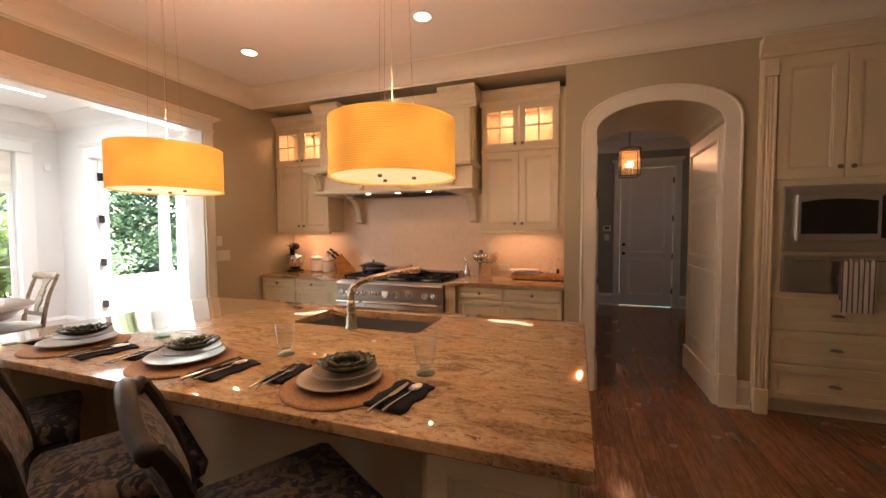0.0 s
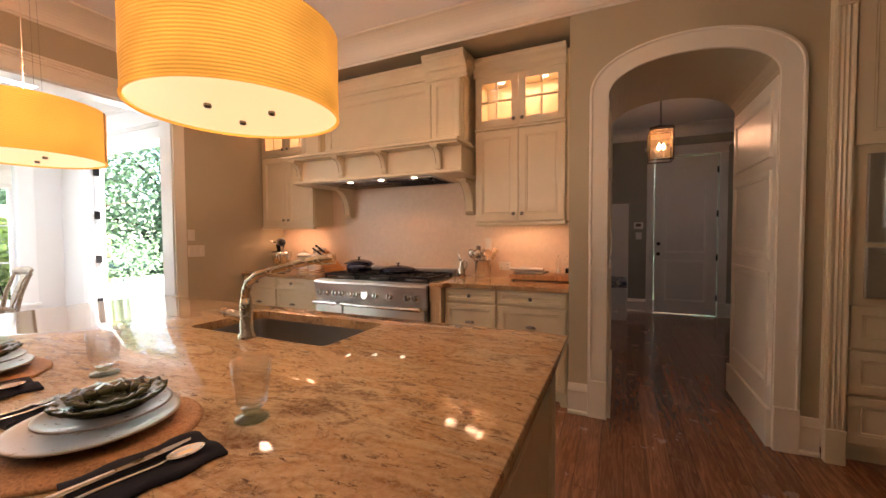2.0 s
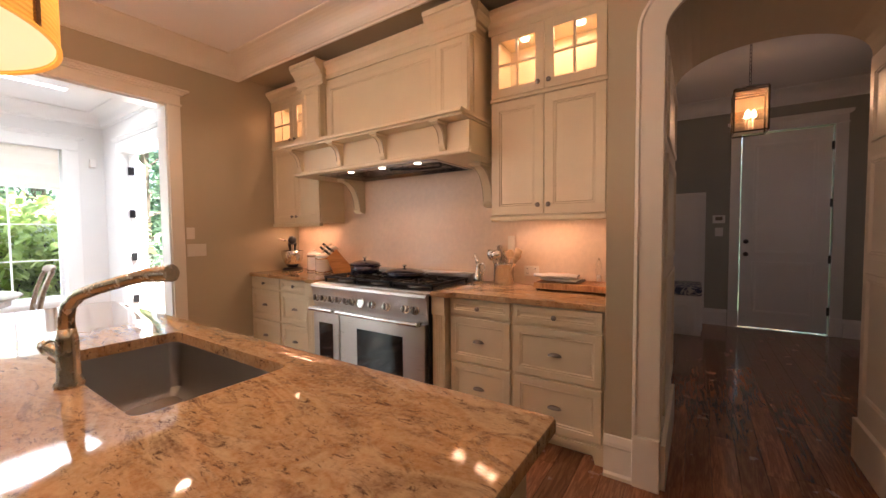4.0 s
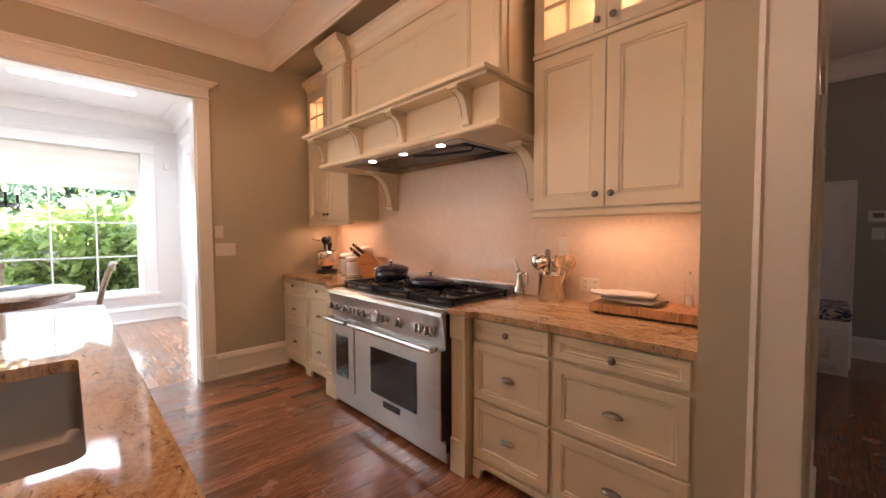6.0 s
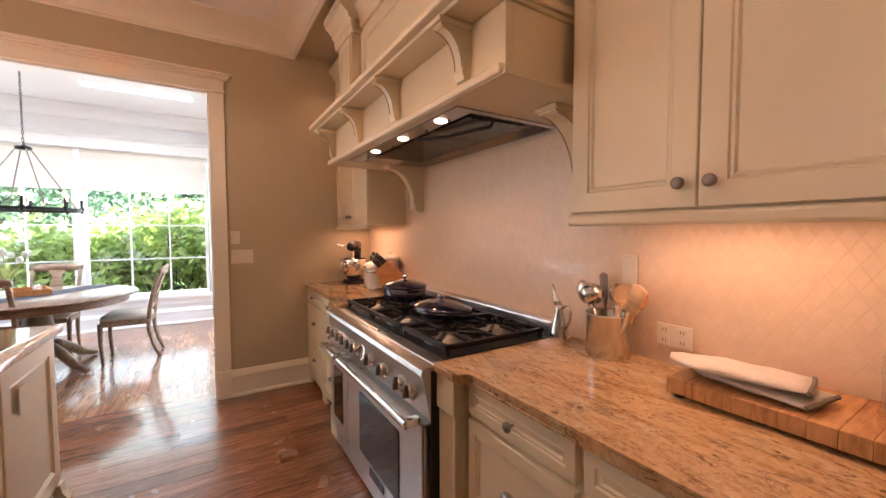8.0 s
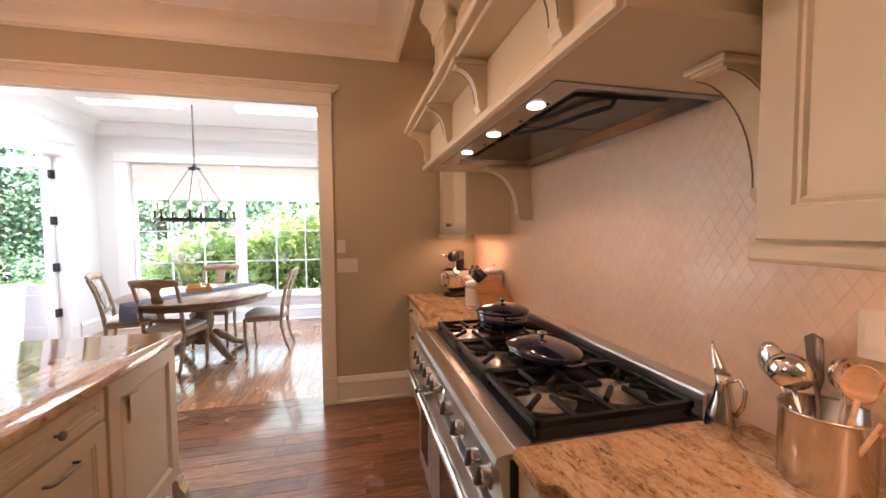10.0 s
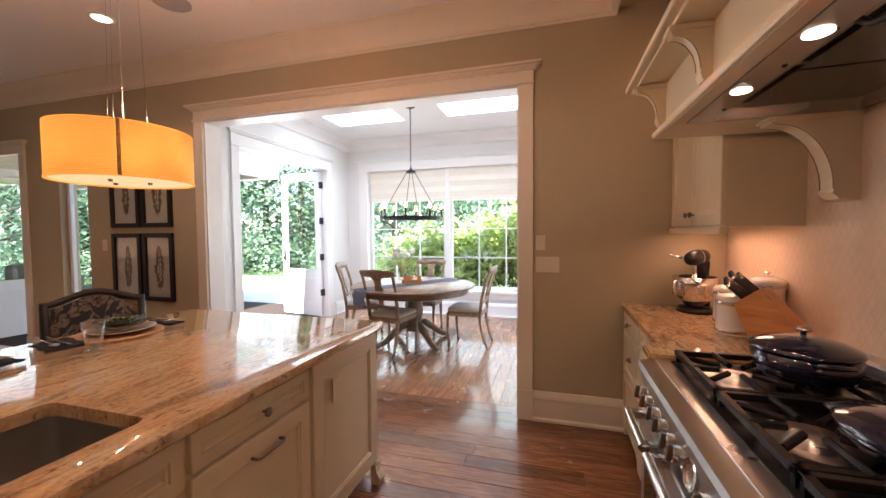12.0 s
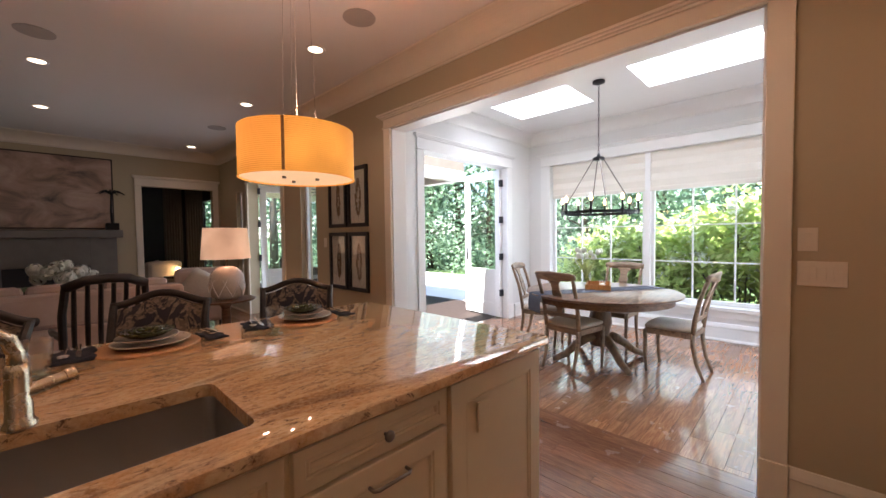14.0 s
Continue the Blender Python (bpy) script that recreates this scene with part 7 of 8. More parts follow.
t = thing("wooden_tray", -5.45, 2.02, 0.76, "light wooden serving tray on the table", "tray", rz=20)
part("base", bx(-0.2, -0.13, 0, 0.2, 0.13, 0.012, 0.003), M_KNIFEB, t)
for q in ((-0.2, -0.13, 0.2, -0.118), (-0.2, 0.118, 0.2, 0.13), (-0.2, -0.118, -0.188, 0.118), (0.188, -0.118, 0.2, 0.118)):
    part("side", bx(q[0], q[1], 0.012, q[2], q[3], 0.06, 0.002), M_KNIFEB, t)
t = thing("glass_jar", -5.40, 2.08, 0.772, "small clear glass candle jar on the tray", "jar")
part("jar", lathe(B(), [(0, 0), (0.035, 0), (0.036, 0.09), (0.033, 0.09), (0.032, 0.008), (0, 0.008)], 20), M_GLASS, t, "", True)
part("wax", lathe(B(), [(0, 0.009), (0.03, 0.009), (0.03, 0.05), (0, 0.05)], 18), M_CANIST, t, "pale wax")
t = thing("vase_of_tulips", -5.63, 1.80, 0.76, "glass vase of white tulips with green leaves", "vase")
part("vase", lathe(B(), [(0, 0), (0.05, 0), (0.055, 0.02), (0.045, 0.12), (0.06, 0.2), (0.057, 0.2), (0.042, 0.12), (0.05, 0.02), (0, 0.012)], 24), M_GLASS, t, "", True)
rnd = random.Random(5)
for k in range(14):
    a, ln = rnd.uniform(0, 6.28), rnd.uniform(0.06, 0.17)
    tip = Vector((ln * math.cos(a), ln * math.sin(a), rnd.uniform(0.30, 0.40)))
    part("stem", tube(B(), [(0, 0, 0.03), tuple(tip * 0.55 + Vector((0, 0, 0.06))), tuple(tip)], 0.0035, 5), M_LEAF2, t)
    part("bloom", lathe(B(), [(0, 0), (0.022, 0.008), (0.03, 0.03), (0.026, 0.055), (0.012, 0.07), (0, 0.066)], 10, T(tip)), M_PETAL, t, "white tulip", True)
for k in range(10):
    a = 2 * math.pi * k / 10 + 0.2
    b = B()
    ln = rnd.uniform(0.25, 0.36)
    rows = []
    for i in range(6):
        f = i / 5
        r = 0.02 + 0.16 * f ** 1.4
        z = 0.10 + ln * f - 0.12 * f ** 3
        wd = 0.022 * math.sin(math.pi * min(0.98, f * 0.9 + 0.1))
        rows.append([b.verts.new((r * math.cos(a) - s * wd * math.sin(a), r * math.sin(a) + s * wd * math.cos(a), z)) for s in (-1, 1)])
    for p, q in zip(rows, rows[1:]):
        b.faces.new((p[0], p[1], q[1], q[0]))
    part("leaf", b, M_LEAF2, t, "", True)
t = thing("table_runner", TX, TY, 0.76, "slate blue cloth runner draped across the table", "runner", rz=58)
b = B()
n = 20
g = []
for j in range(n + 1):
    v = -0.98 + 1.96 * j / n
    over = max(0, abs(v) - (TR - 0.01))
    z = 0.003 - over * 0.95
    v2 = math.copysign(min(abs(v), TR + 0.008), v)
    g.append([b.verts.new((u, v2, z + 0.002)) for u in (-0.13, -0.065, 0, 0.065, 0.13)])
for j in range(n):
    for i in range(4):
        b.faces.new((g[j][i], g[j][i + 1], g[j + 1][i + 1], g[j + 1][i]))
part("cloth", b, plain("slate_blue_cloth", (0.085, 0.09, 0.12), 0.9, 0, 0.1, 30, 0.3, 300), t, "", True)

t = thing("ring_chandelier", -5.42, 2.03, 1.60, "black iron ring chandelier with lit candle bulbs", "chandelier")
CR = 0.40
b = B()
lathe(b, [(CR - 0.012, 0), (CR + 0.004, 0), (CR + 0.004, 0.03), (CR - 0.012, 0.03), (CR - 0.012, 0)], 64)
part("ring", b, M_BLACK, t, "", 40)
for k in range(8):
    a = 2 * math.pi * k / 8 + 0.2
    c, s = CR * math.cos(a), CR * math.sin(a)
    part("cup", lathe(B(), [(0, -0.02), (0.008, -0.015), (0.022, 0.035), (0.022, 0.042), (0, 0.042)], 14, T((c, s, 0))), M_BLACK, t, "", True)
    part("candle", disc_rod(B(), (c, s, 0.042), (c, s, 0.13), 0.011), M_BLACK, t)
    part("bulb", lathe(B(), [(0.007, 0.0), (0.019, 0.02), (0.016, 0.046), (0, 0.075)], 12, T((c, s, 0.13))), M_BULB, t, "lit candle bulb", True)
for k in range(4):
    a = 2 * math.pi * k / 4 + 0.6
    part("rod", disc_rod(B(), (CR * math.cos(a), CR * math.sin(a), 0.02), (0.05 * math.cos(a), 0.05 * math.sin(a), 0.62), 0.006, 8), M_PEWTER, t)
part("hub", lathe(B(), [(0, 0.60), (0.06, 0.605), (0.065, 0.63), (0.02, 0.65), (0.012, 0.68), (0, 0.68)], 20), M_BLACK, t, "", True)
z = 0.68
while z < CEIL - 1.60 - 0.03:
    part("chain_link", tube(B(), [(0.008 * math.cos(q), 0, z + 0.02 + 0.022 * math.sin(q)) for q in [2 * math.pi * k / 8 for k in range(9)]], 0.003, 5, False), M_BLACK, t, "", None, Matrix.Rotation(z * 40, 4, "Z"))
    z += 0.036
part("canopy", lathe(B(), [(0.065, CEIL - 1.60 - 0.001), (0.065, CEIL - 1.625), (0.02, CEIL - 1.64), (0, CEIL - 1.64)], 20), M_BLACK, t, "", True)
t = thing("door_mat", -5.6, -0.45, -0.05, "dark ribbed door mat outside the patio door", "door mat")
part("mat", bx(-0.42, -0.27, 0, 0.42, 0.27, 0.02, 0.006), M_IRON, t)

# ---- framed prints by the opening ----
M_PAPER = plain("cream_paper", (0.62, 0.58, 0.50), 0.9, 0, 0.05, 12)
M_SEPIA = plain("sepia_ink", (0.20, 0.13, 0.08), 0.9, 0, 0.3, 30)
seedn = 0
for r, (z0, z1) in enumerate(((0.74, 1.435), (1.495, 2.195))):
    for c, (y0, y1) in enumerate(((-0.225, 0.18), (-0.665, -0.255))):
        seedn += 1
        t = thing("framed_print", XW, (y0 + y1) / 2, z0, "black framed botanical print with a wide cream mount", "picture", "framed botanical prints")
        for q in ((y0, z0, y0 + 0.045, z1), (y1 - 0.045, z0, y1, z1), (y0 + 0.045, z0, y1 - 0.045, z0 + 0.045), (y0 + 0.045, z1 - 0.045, y1 - 0.045, z1)):
            world_part("frame", bx(q[0], q[1], 0, q[2], q[3], 0.03, 0.004), M_BLACK, t, "", None, MWX)
        world_part("paper", bx(y0 + 0.045, z0 + 0.045, 0.004, y1 - 0.045, z1 - 0.045, 0.008), M_PAPER, t, "cream paper", None, MWX)
        b = B()
        rr = random.Random(seedn)
        cy, cz = (y0 + y1) / 2, (z0 + z1) / 2
        for k in range(26):
            f = k / 25
            wid = 0.075 * math.sin(math.pi * (0.12 + 0.85 * f)) * (1.0 if seedn % 2 else 0.7)
            for s in (-1, 1):
                u, v = cy + s * wid * rr.uniform(0.35, 0.7), cz - 0.2 + 0.4 * f
                e = rr.uniform(0.012, 0.026)
                prism(b, [(u - e, v - e * 0.4), (u + e, v - e * 0.5), (u + e * 0.9, v + e * 0.5), (u - e * 0.5, v + e * 0.7)], 0.0082, 0.0086 + 0.00002 * k)
        box(b, cy - 0.004, cz - 0.24, 0.0082, cy + 0.004, cz + 0.2, 0.0092)
        b.transform(MWX)
        world_part("botanical_drawing", b, M_SEPIA, t, "sepia leaf drawing")
        world_part("glass", bx(y0 + 0.045, z0 + 0.045, 0.012, y1 - 0.045, z1 - 0.045, 0.014), M_PANE, t, "", None, MWX).visible_shadow = False

# ---- living room, far and dim ----
t = thing("round_side_table", -2.63, -1.55, 0, "round dark wooden side table", "table")
part("top", lathe(B(), [(0, 0.59), (0.33, 0.59), (0.34, 0.60), (0.34, 0.615), (0, 0.62)], 40), M_TABLE, t)
part("pedestal", lathe(B(), [(0.2, 0), (0.2, 0.03), (0.06, 0.08), (0.05, 0.5), (0.1, 0.59), (0, 0.59)], 20), M_TABLE, t, "", True)
t = thing("table_lamp", -2.65, -1.55, 0.62, "ceramic table lamp with a raised lattice and a warm linen shade", "lamp")
t.scale = (1.1, 1.1, 1.2)
part("base", lathe(B(), [(0, 0), (0.12, 0), (0.17, 0.04), (0.185, 0.14), (0.165, 0.26), (0.11, 0.32), (0.06, 0.34), (0, 0.34)], 32), M_CERAM, t, "", True)
for k in range(8):
    for s in (-1, 1):
        pts = []
        for i in range(9):
            f = i / 8
            a = 2 * math.pi * k / 8 + s * f * 0.8
            r = 0.12 + 0.07 * math.sin(math.pi * (0.25 + 0.6 * f)) - 0.03 * f + 0.004
            pts.append((r * math.cos(a), r * math.sin(a), 0.03 + 0.27 * f))
        part("lattice", tube(B(), pts, 0.007, 5), M_CANIST, t, "raised lattice strip")
part("shade", lathe(B(), [(0.255, 0.42), (0.225, 0.74), (0.222, 0.74), (0.252, 0.42)], 40), make_shade("linen_shade", (1.0, 0.60, 0.36), 0.15, 2400), t, "linen drum shade", True)
part("neck", disc_rod(B(), (0, 0, 0.34), (0, 0, 0.5), 0.012), M_BRASSY, t)
lamp("table_lamp_light", "POINT", pose(-2.65, -1.55, 1.2), 6, WARM, 0.05)


def sofa(x, y, rz, w):
    t = thing("sofa", x, y, 0, "blush linen sofa with loose cushions", "sofa", rz=rz)
    part("base", bx(-w / 2, -0.45, 0.12, w / 2, 0.45, 0.42, 0.03), M_GREYSOFA, t)
    part("back", bx(-w / 2, 0.24, 0.42, w / 2, 0.45, 0.80, 0.05), M_GREYSOFA, t)
    for s in (-1, 1):
        part("arm", bx(s * w / 2 - 0.11, -0.45, 0.40, s * w / 2 + 0.11, 0.44, 0.66, 0.05), M_GREYSOFA, t)
    for k in range(3):
        x0 = -w / 2 + 0.13 + k * (w - 0.26) / 3
        part("seat_cushion", bx(x0, -0.44, 0.42, x0 + (w - 0.26) / 3 - 0.01, 0.23, 0.56, 0.04), M_GREYSOFA, t)
        part("back_cushion", bx(x0, 0.06, 0.56, x0 + (w - 0.26) / 3 - 0.01, 0.24, 0.88, 0.07), M_GREYSOFA, t)
    for sx in (-1, 1):
        for sy in (-1, 1):
            part("foot", bx(sx * (w / 2 - 0.1) - 0.03, sy * 0.38 - 0.03, 0, sx * (w / 2 - 0.1) + 0.03, sy * 0.38 + 0.03, 0.12), M_DARKWOOD, t)


sofa(-1.21, -2.55, 0, 2.2)
t = thing("slat_back_chair", -1.37, -0.28, 0, "dark painted slat-back wooden armchair", "chair", rz=4)
for sx in (-1, 1):
    part("leg", disc_rod(B(), (sx * 0.24, -0.24, 0), (sx * 0.22, -0.22, 0.46), 0.02), M_DARKWOOD, t)
    part("back_post", tube(B(), [(sx * 0.24, 0.24, 0), (sx * 0.235, 0.23, 0.46), (sx * 0.24, 0.28, 0.85), (sx * 0.22, 0.33, 1.05)], 0.024, 8), M_DARKWOOD, t)
    part("arm", tube(B(), [(sx * 0.24, 0.25, 0.68), (sx * 0.27, 0.0, 0.69), (sx * 0.26, -0.24, 0.67)], 0.022, 8), M_DARKWOOD, t)
part("seat", bx(-0.26, -0.26, 0.44, 0.26, 0.25, 0.48, 0.012), M_DARKWOOD, t)
part("top_rail", tube(B(), [(-0.23, 0.32, 1.04), (-0.12, 0.345, 1.09), (0, 0.35, 1.10), (0.12, 0.345, 1.09), (0.23, 0.32, 1.04)], 0.035, 10), M_DARKWOOD, t, "", True)
for k in range(6):
    xx = -0.18 + k * 0.072
    part("slat", tube(B(), [(xx, 0.235, 0.48), (xx, 0.27, 0.8), (xx, 0.335, 1.06)], [0.014, 0.016, 0.014], 6), M_DARKWOOD, t)
t = thing("coffee_table", -1.13, -3.65, 0, "low dark wooden coffee table", "table")
part("top", bx(-0.6, -0.35, 0.42, 0.6, 0.35, 0.46, 0.008), M_TABLE, t)
for sx in (-1, 1):
    for sy in (-1, 1):
        part("leg", bx(sx * 0.54 - 0.03, sy * 0.29 - 0.03, 0, sx * 0.54 + 0.03, sy * 0.29 + 0.03, 0.42), M_TABLE, t)
t = thing("vase_of_hydrangeas", -1.13, -3.62, 0.46, "low bowl of white hydrangea heads", "flowers")
part("bowl", lathe(B(), [(0, 0), (0.12, 0), (0.2, 0.1), (0.22, 0.2), (0.2, 0.2), (0.1, 0.02), (0, 0.02)], 24), M_CERAM, t, "", True)
rnd = random.Random(11)
for k in range(22):
    a, rr = rnd.uniform(0, 6.28), 0.40 * math.sqrt(rnd.random())
    c = Vector((rr * math.cos(a), rr * 0.7 * math.sin(a), 0.34 + 0.22 * (1 - (rr / 0.42) ** 2) + rnd.uniform(-0.04, 0.04)))
    b = B()
    for q in range(70):
        n = Vector((rnd.gauss(0, 1), rnd.gauss(0, 1), rnd.gauss(0, 1))).normalized()
        m = T(c + n * 0.082) @ n.to_track_quat("Z", "Y").to_matrix().to_4x4()
        s = 0.017
        vs = [b.verts.new(m @ Vector(p)) for p in ((-s, -s, 0), (s, -s, 0), (s, s, 0.002), (-s, s, 0))]
        b.faces.new(vs)
    part("flower_head", b, M_PETAL, t, "white hydrangea head")
for k in range(16):
    a = 2 * math.pi * k / 16
    b = B()
    b.faces.new([b.verts.new((r * math.cos(a + d), 0.75 * r * math.sin(a + d), z)) for r, d, z in ((0.15, -0.05, 0.2), (0.36, -0.15, 0.3), (0.46, 0.0, 0.24), (0.36, 0.15, 0.3), (0.15, 0.05, 0.2))])
    part("leaf", b, M_LEAF, t)
t = thing("fireplace", -1.07, Y_F, 0, "grey panelled fireplace with a wide mantel shelf", "fireplace")
part("surround", bx(-0.85, 0.0, 0, -0.5, 0.18, 1.42, 0.004), M_STONE, t)
part("surround", bx(0.5, 0.0, 0, 0.85, 0.18, 1.42, 0.004), M_STONE, t)
part("lintel", bx(-0.5, 0.0, 0.95, 0.5, 0.18, 1.42, 0.004), M_STONE, t)
part("firebox", bx(-0.5, 0.002, 0, 0.5, 0.03, 0.95), M_NEARBLACK, t, "dark firebox")
part("mantel", bx(-0.93, 0.0, 1.42, 0.93, 0.28, 1.55, 0.012), M_STONE, t)
t = thing("landscape_painting", -1.10, Y_F, 1.57, "large blurred abstract painting in blush and grey", "painting")
m, nt, bs = mat("blush_abstract_paint")
nt.links.new(ramp(nt, noise_tex(nt, coords(nt, (1.2, 1, 2.0)), 1.6, 4, 0.6, 0.8), [(0.3, (0.10, 0.08, 0.075)), (0.5, (0.38, 0.26, 0.20)), (0.7, (0.55, 0.40, 0.32))]), bs.inputs["Base Color"])
bs.inputs["Roughness"].default_value = 0.6
part("canvas", bx(-0.79, 0.004, 0.02, 0.79, 0.035, 1.2), m, t)
for q in ((-0.81, 0, -0.79, 1.22), (0.79, 0, 0.81, 1.22), (-0.79, 0, 0.79, 0.02), (-0.79, 1.2, 0.79, 1.22)):
    part("frame", bx(q[0], 0.003, q[1], q[2], 0.045, q[3]), M_DARKWOOD, t)
for mx in (-1.87, -0.30):
    t = thing("palm_figure", mx, Y_F + 0.15, 1.55, "dark metal palm tree ornament on the mantel", "ornament", "palm ornaments on the mantel")
    part("base", bx(-0.09, -0.06, 0, 0.09, 0.06, 0.12, 0.008), M_IRON, t)
    part("trunk", tube(B(), [(0, 0, 0.12), (0.01, 0, 0.35), (0, 0, 0.62)], [0.02, 0.015, 0.012], 8), M_IRON, t)
    for k in range(9):
        a = 2 * math.pi * k / 9
        part("frond", tube(B(), [(0, 0, 0.62), (0.09 * math.cos(a), 0.09 * math.sin(a), 0.68), (0.2 * math.cos(a), 0.16 * math.sin(a), 0.62)], [0.01, 0.014, 0.003], 5), M_IRON, t)


def armchair(x, y, rz, material, label):
    t = thing("armchair", x, y, 0, label, "armchair", "", rz)
    part("seat", bx(-0.35, -0.35, 0.15, 0.35, 0.32, 0.45, 0.05), material, t)
    part("back", bx(-0.36, 0.2, 0.45, 0.36, 0.38, 0.92, 0.08), material, t)
    for s in (-1, 1):
        part("arm", bx(s * 0.36 - 0.08, -0.33, 0.4, s * 0.36 + 0.08, 0.25, 0.64, 0.05), material, t)
        for sy in (-0.3, 0.28):
            part("leg", disc_rod(B(), (s * 0.3, sy, 0), (s * 0.3, sy, 0.15), 0.02), M_DARKWOOD, t)
    b = bx(-0.22, -0.08, -0.2, 0.22, 0.08, 0.22, 0.07)
    part("cushion", b, M_LINEN, t, "pale loose cushion", True, T((0.02, 0.08, 0.66)) @ Matrix.Rotation(0.3, 4, "X") @ Matrix.Rotation(0.6, 4, "Y"))


armchair(-2.69, -3.05, 160, M_GREYSOFA, "linen armchair with a loose cushion")
armchair(-2.67, Y_F - 1.25, 20, M_LINEN, "pale armchair in the dim back room")
t = thing("side_lamp_table", -2.99, Y_F - 0.82, 0, "dark side table in the back room", "table")
part("top", lathe(B(), [(0, 0.56), (0.25, 0.56), (0.25, 0.6), (0, 0.6)], 24), M_DARKWOOD, t)
part("leg", disc_rod(B(), (0, 0, 0), (0, 0, 0.56), 0.04), M_DARKWOOD, t)
t = thing("glass_candle_lamp", -2.99, Y_F - 0.82, 0.6, "small lit glass lamp on a dark table", "lamp")
part("glass", lathe(B(), [(0.07, 0.03), (0.08, 0.12), (0.07, 0.2)], 20), M_PANE, t)
part("flame", lathe(B(), [(0, 0.06), (0.05, 0.08), (0.05, 0.16), (0, 0.18)], 14), M_BULB, t, "lit glow", True)
for cx in (-3.08, -3.50):
    t = thing("long_curtain", cx, Y_F - 1.57, 0, "taupe floor-length curtain in the back room", "curtain", "curtains of the back room")
    b = B()
    pts = [(0.35 * i / 30 - 0.17, 0.03 * math.sin(i * 1.4)) for i in range(31)]
    prism(b, pts + [(x, y + 0.01) for x, y in reversed(pts)], 0.02, 2.6)
    part("cloth", b, M_CURTAIN, t, "", True)

# ---- porch and garden ----
b = bx(-7.2, -9.3, 2.72, W0 - 0.01, -1.5, 2.9)
structure("porch_ceiling", b, plain("tan_beadboard", (0.42, 0.33, 0.24), 0.6, 0, 0.1, 4), "tan beadboard porch ceiling")
b = B()
box(b, -7.2, -9.3, 2.52, -7.02, -1.5, 2.72)
box(b, -7.02, -1.7, 2.52, W0 - 0.01, -1.5, 2.72)
structure("porch_beam", b, M_WHITE, "white porch beam")


def column(x, y, h=2.55):
    t = thing("porch_column", x, y, -0.05, "round white porch column", "column", "porch columns")
    part("shaft", lathe(B(), [(0.095, 0.1), (0.10, 0.8), (0.085, h - 0.1)], 24), M_WHITE, t, "", True)
    part("base", bx(-0.16, -0.16, 0, 0.16, 0.16, 0.1, 0.01), M_WHITE, t)
    part("capital", bx(-0.15, -0.15, h - 0.1, 0.15, 0.15, h, 0.01), M_WHITE, t)


for q in ((-7.11, -5.6), (-7.11, -8.8), (-7.6, 5.9), (-8.5, 6.9)):
    column(*q)
t = thing("ceiling_fan", -5.54, -3.9, 2.35, "dark porch ceiling fan at rest", "fan")
part("motor", lathe(B(), [(0, 0), (0.09, 0.01), (0.11, 0.08), (0.05, 0.14), (0.015, 0.16), (0.015, 0.37), (0, 0.37)], 20), M_BLACK, t, "", True)
for k in range(5):
    part("blade", bx(0.12, -0.06, 0.05, 0.62, 0.06, 0.06, 0.003), M_DARKWOOD, t, "", None, Matrix.Rotation(2 * math.pi * k / 5, 4, "Z"))
t = thing("porch_table", -4.92, -3.75, -0.05, "low dark metal porch table", "table")
part("top", bx(-0.5, -0.35, 0.55, 0.5, 0.35, 0.6, 0.006), M_BLACK, t)
for sx in (-1, 1):
    for sy in (-1, 1):
        part("leg", bx(sx * 0.46 - 0.025, sy * 0.31 - 0.025, 0, sx * 0.46 + 0.025, sy * 0.31 + 0.025, 0.55), M_BLACK, t)
armchair(-5.33, -5.12, 200, M_STONE, "grey cushioned porch armchair")

# trees: a tapered trunk, limbs and many leaves
def leaf_cloud(b, rnd, centres, count, spread, size):
    for k in range(count):
        c = centres[k % len(centres)]
        n = Vector((rnd.gauss(0, 1), rnd.gauss(0, 1), rnd.gauss(0, 1)))
        p = c + n * spread * 0.55
        q = Euler((rnd.uniform(-1.0, 1.0), rnd.uniform(-1.0, 1.0), rnd.uniform(0, 6.28))).to_matrix()
        s = size * rnd.uniform(0.6, 1.4)
        b.faces.new([b.verts.new(p + q @ Vector(v)) for v in ((-s, 0, 0), (0, -s * 0.5, s * 0.12), (s, 0, 0), (0, s * 0.5, s * 0.12))])


def tree(seed, h, leaves, label):
    rnd = random.Random(seed)
    t = thing("tree", 0, 0, -0.2, label, "tree", "trees round the garden")
    lean = rnd.uniform(-0.4, 0.4)
    part("trunk", tube(B(), [(0, 0, 0), (0.1 * lean, 0, h * 0.3), (lean * 0.6, 0.1, h * 0.6), (lean, 0.2, h * 0.9)], [0.2, 0.15, 0.1, 0.03], 8), M_BARK, t, "", True)
    cs = []
    for k in range(16):
        z = h * rnd.uniform(0.10, 0.98)
        a = rnd.uniform(0, 6.28)
        r = (0.8 + 1.6 * math.sin(math.pi * min(1, 0.2 + 0.75 * z / h))) * rnd.uniform(0.4, 1.0) * h / 9
        c = Vector((r * math.cos(a), r * math.sin(a), z))
        cs.append(c)
        part("limb", tube(B(), [(lean * 0.4, 0, z * 0.75), tuple(c * 0.6 + Vector((0, 0, z * 0.36))), tuple(c)], [0.05, 0.035, 0.012], 5), M_BARK, t)
    b = B()
    leaf_cloud(b, rnd, cs, leaves, h * 0.17, 0.11)
    part("crown", b, M_LEAF, t, "loose green leaves")
    return t


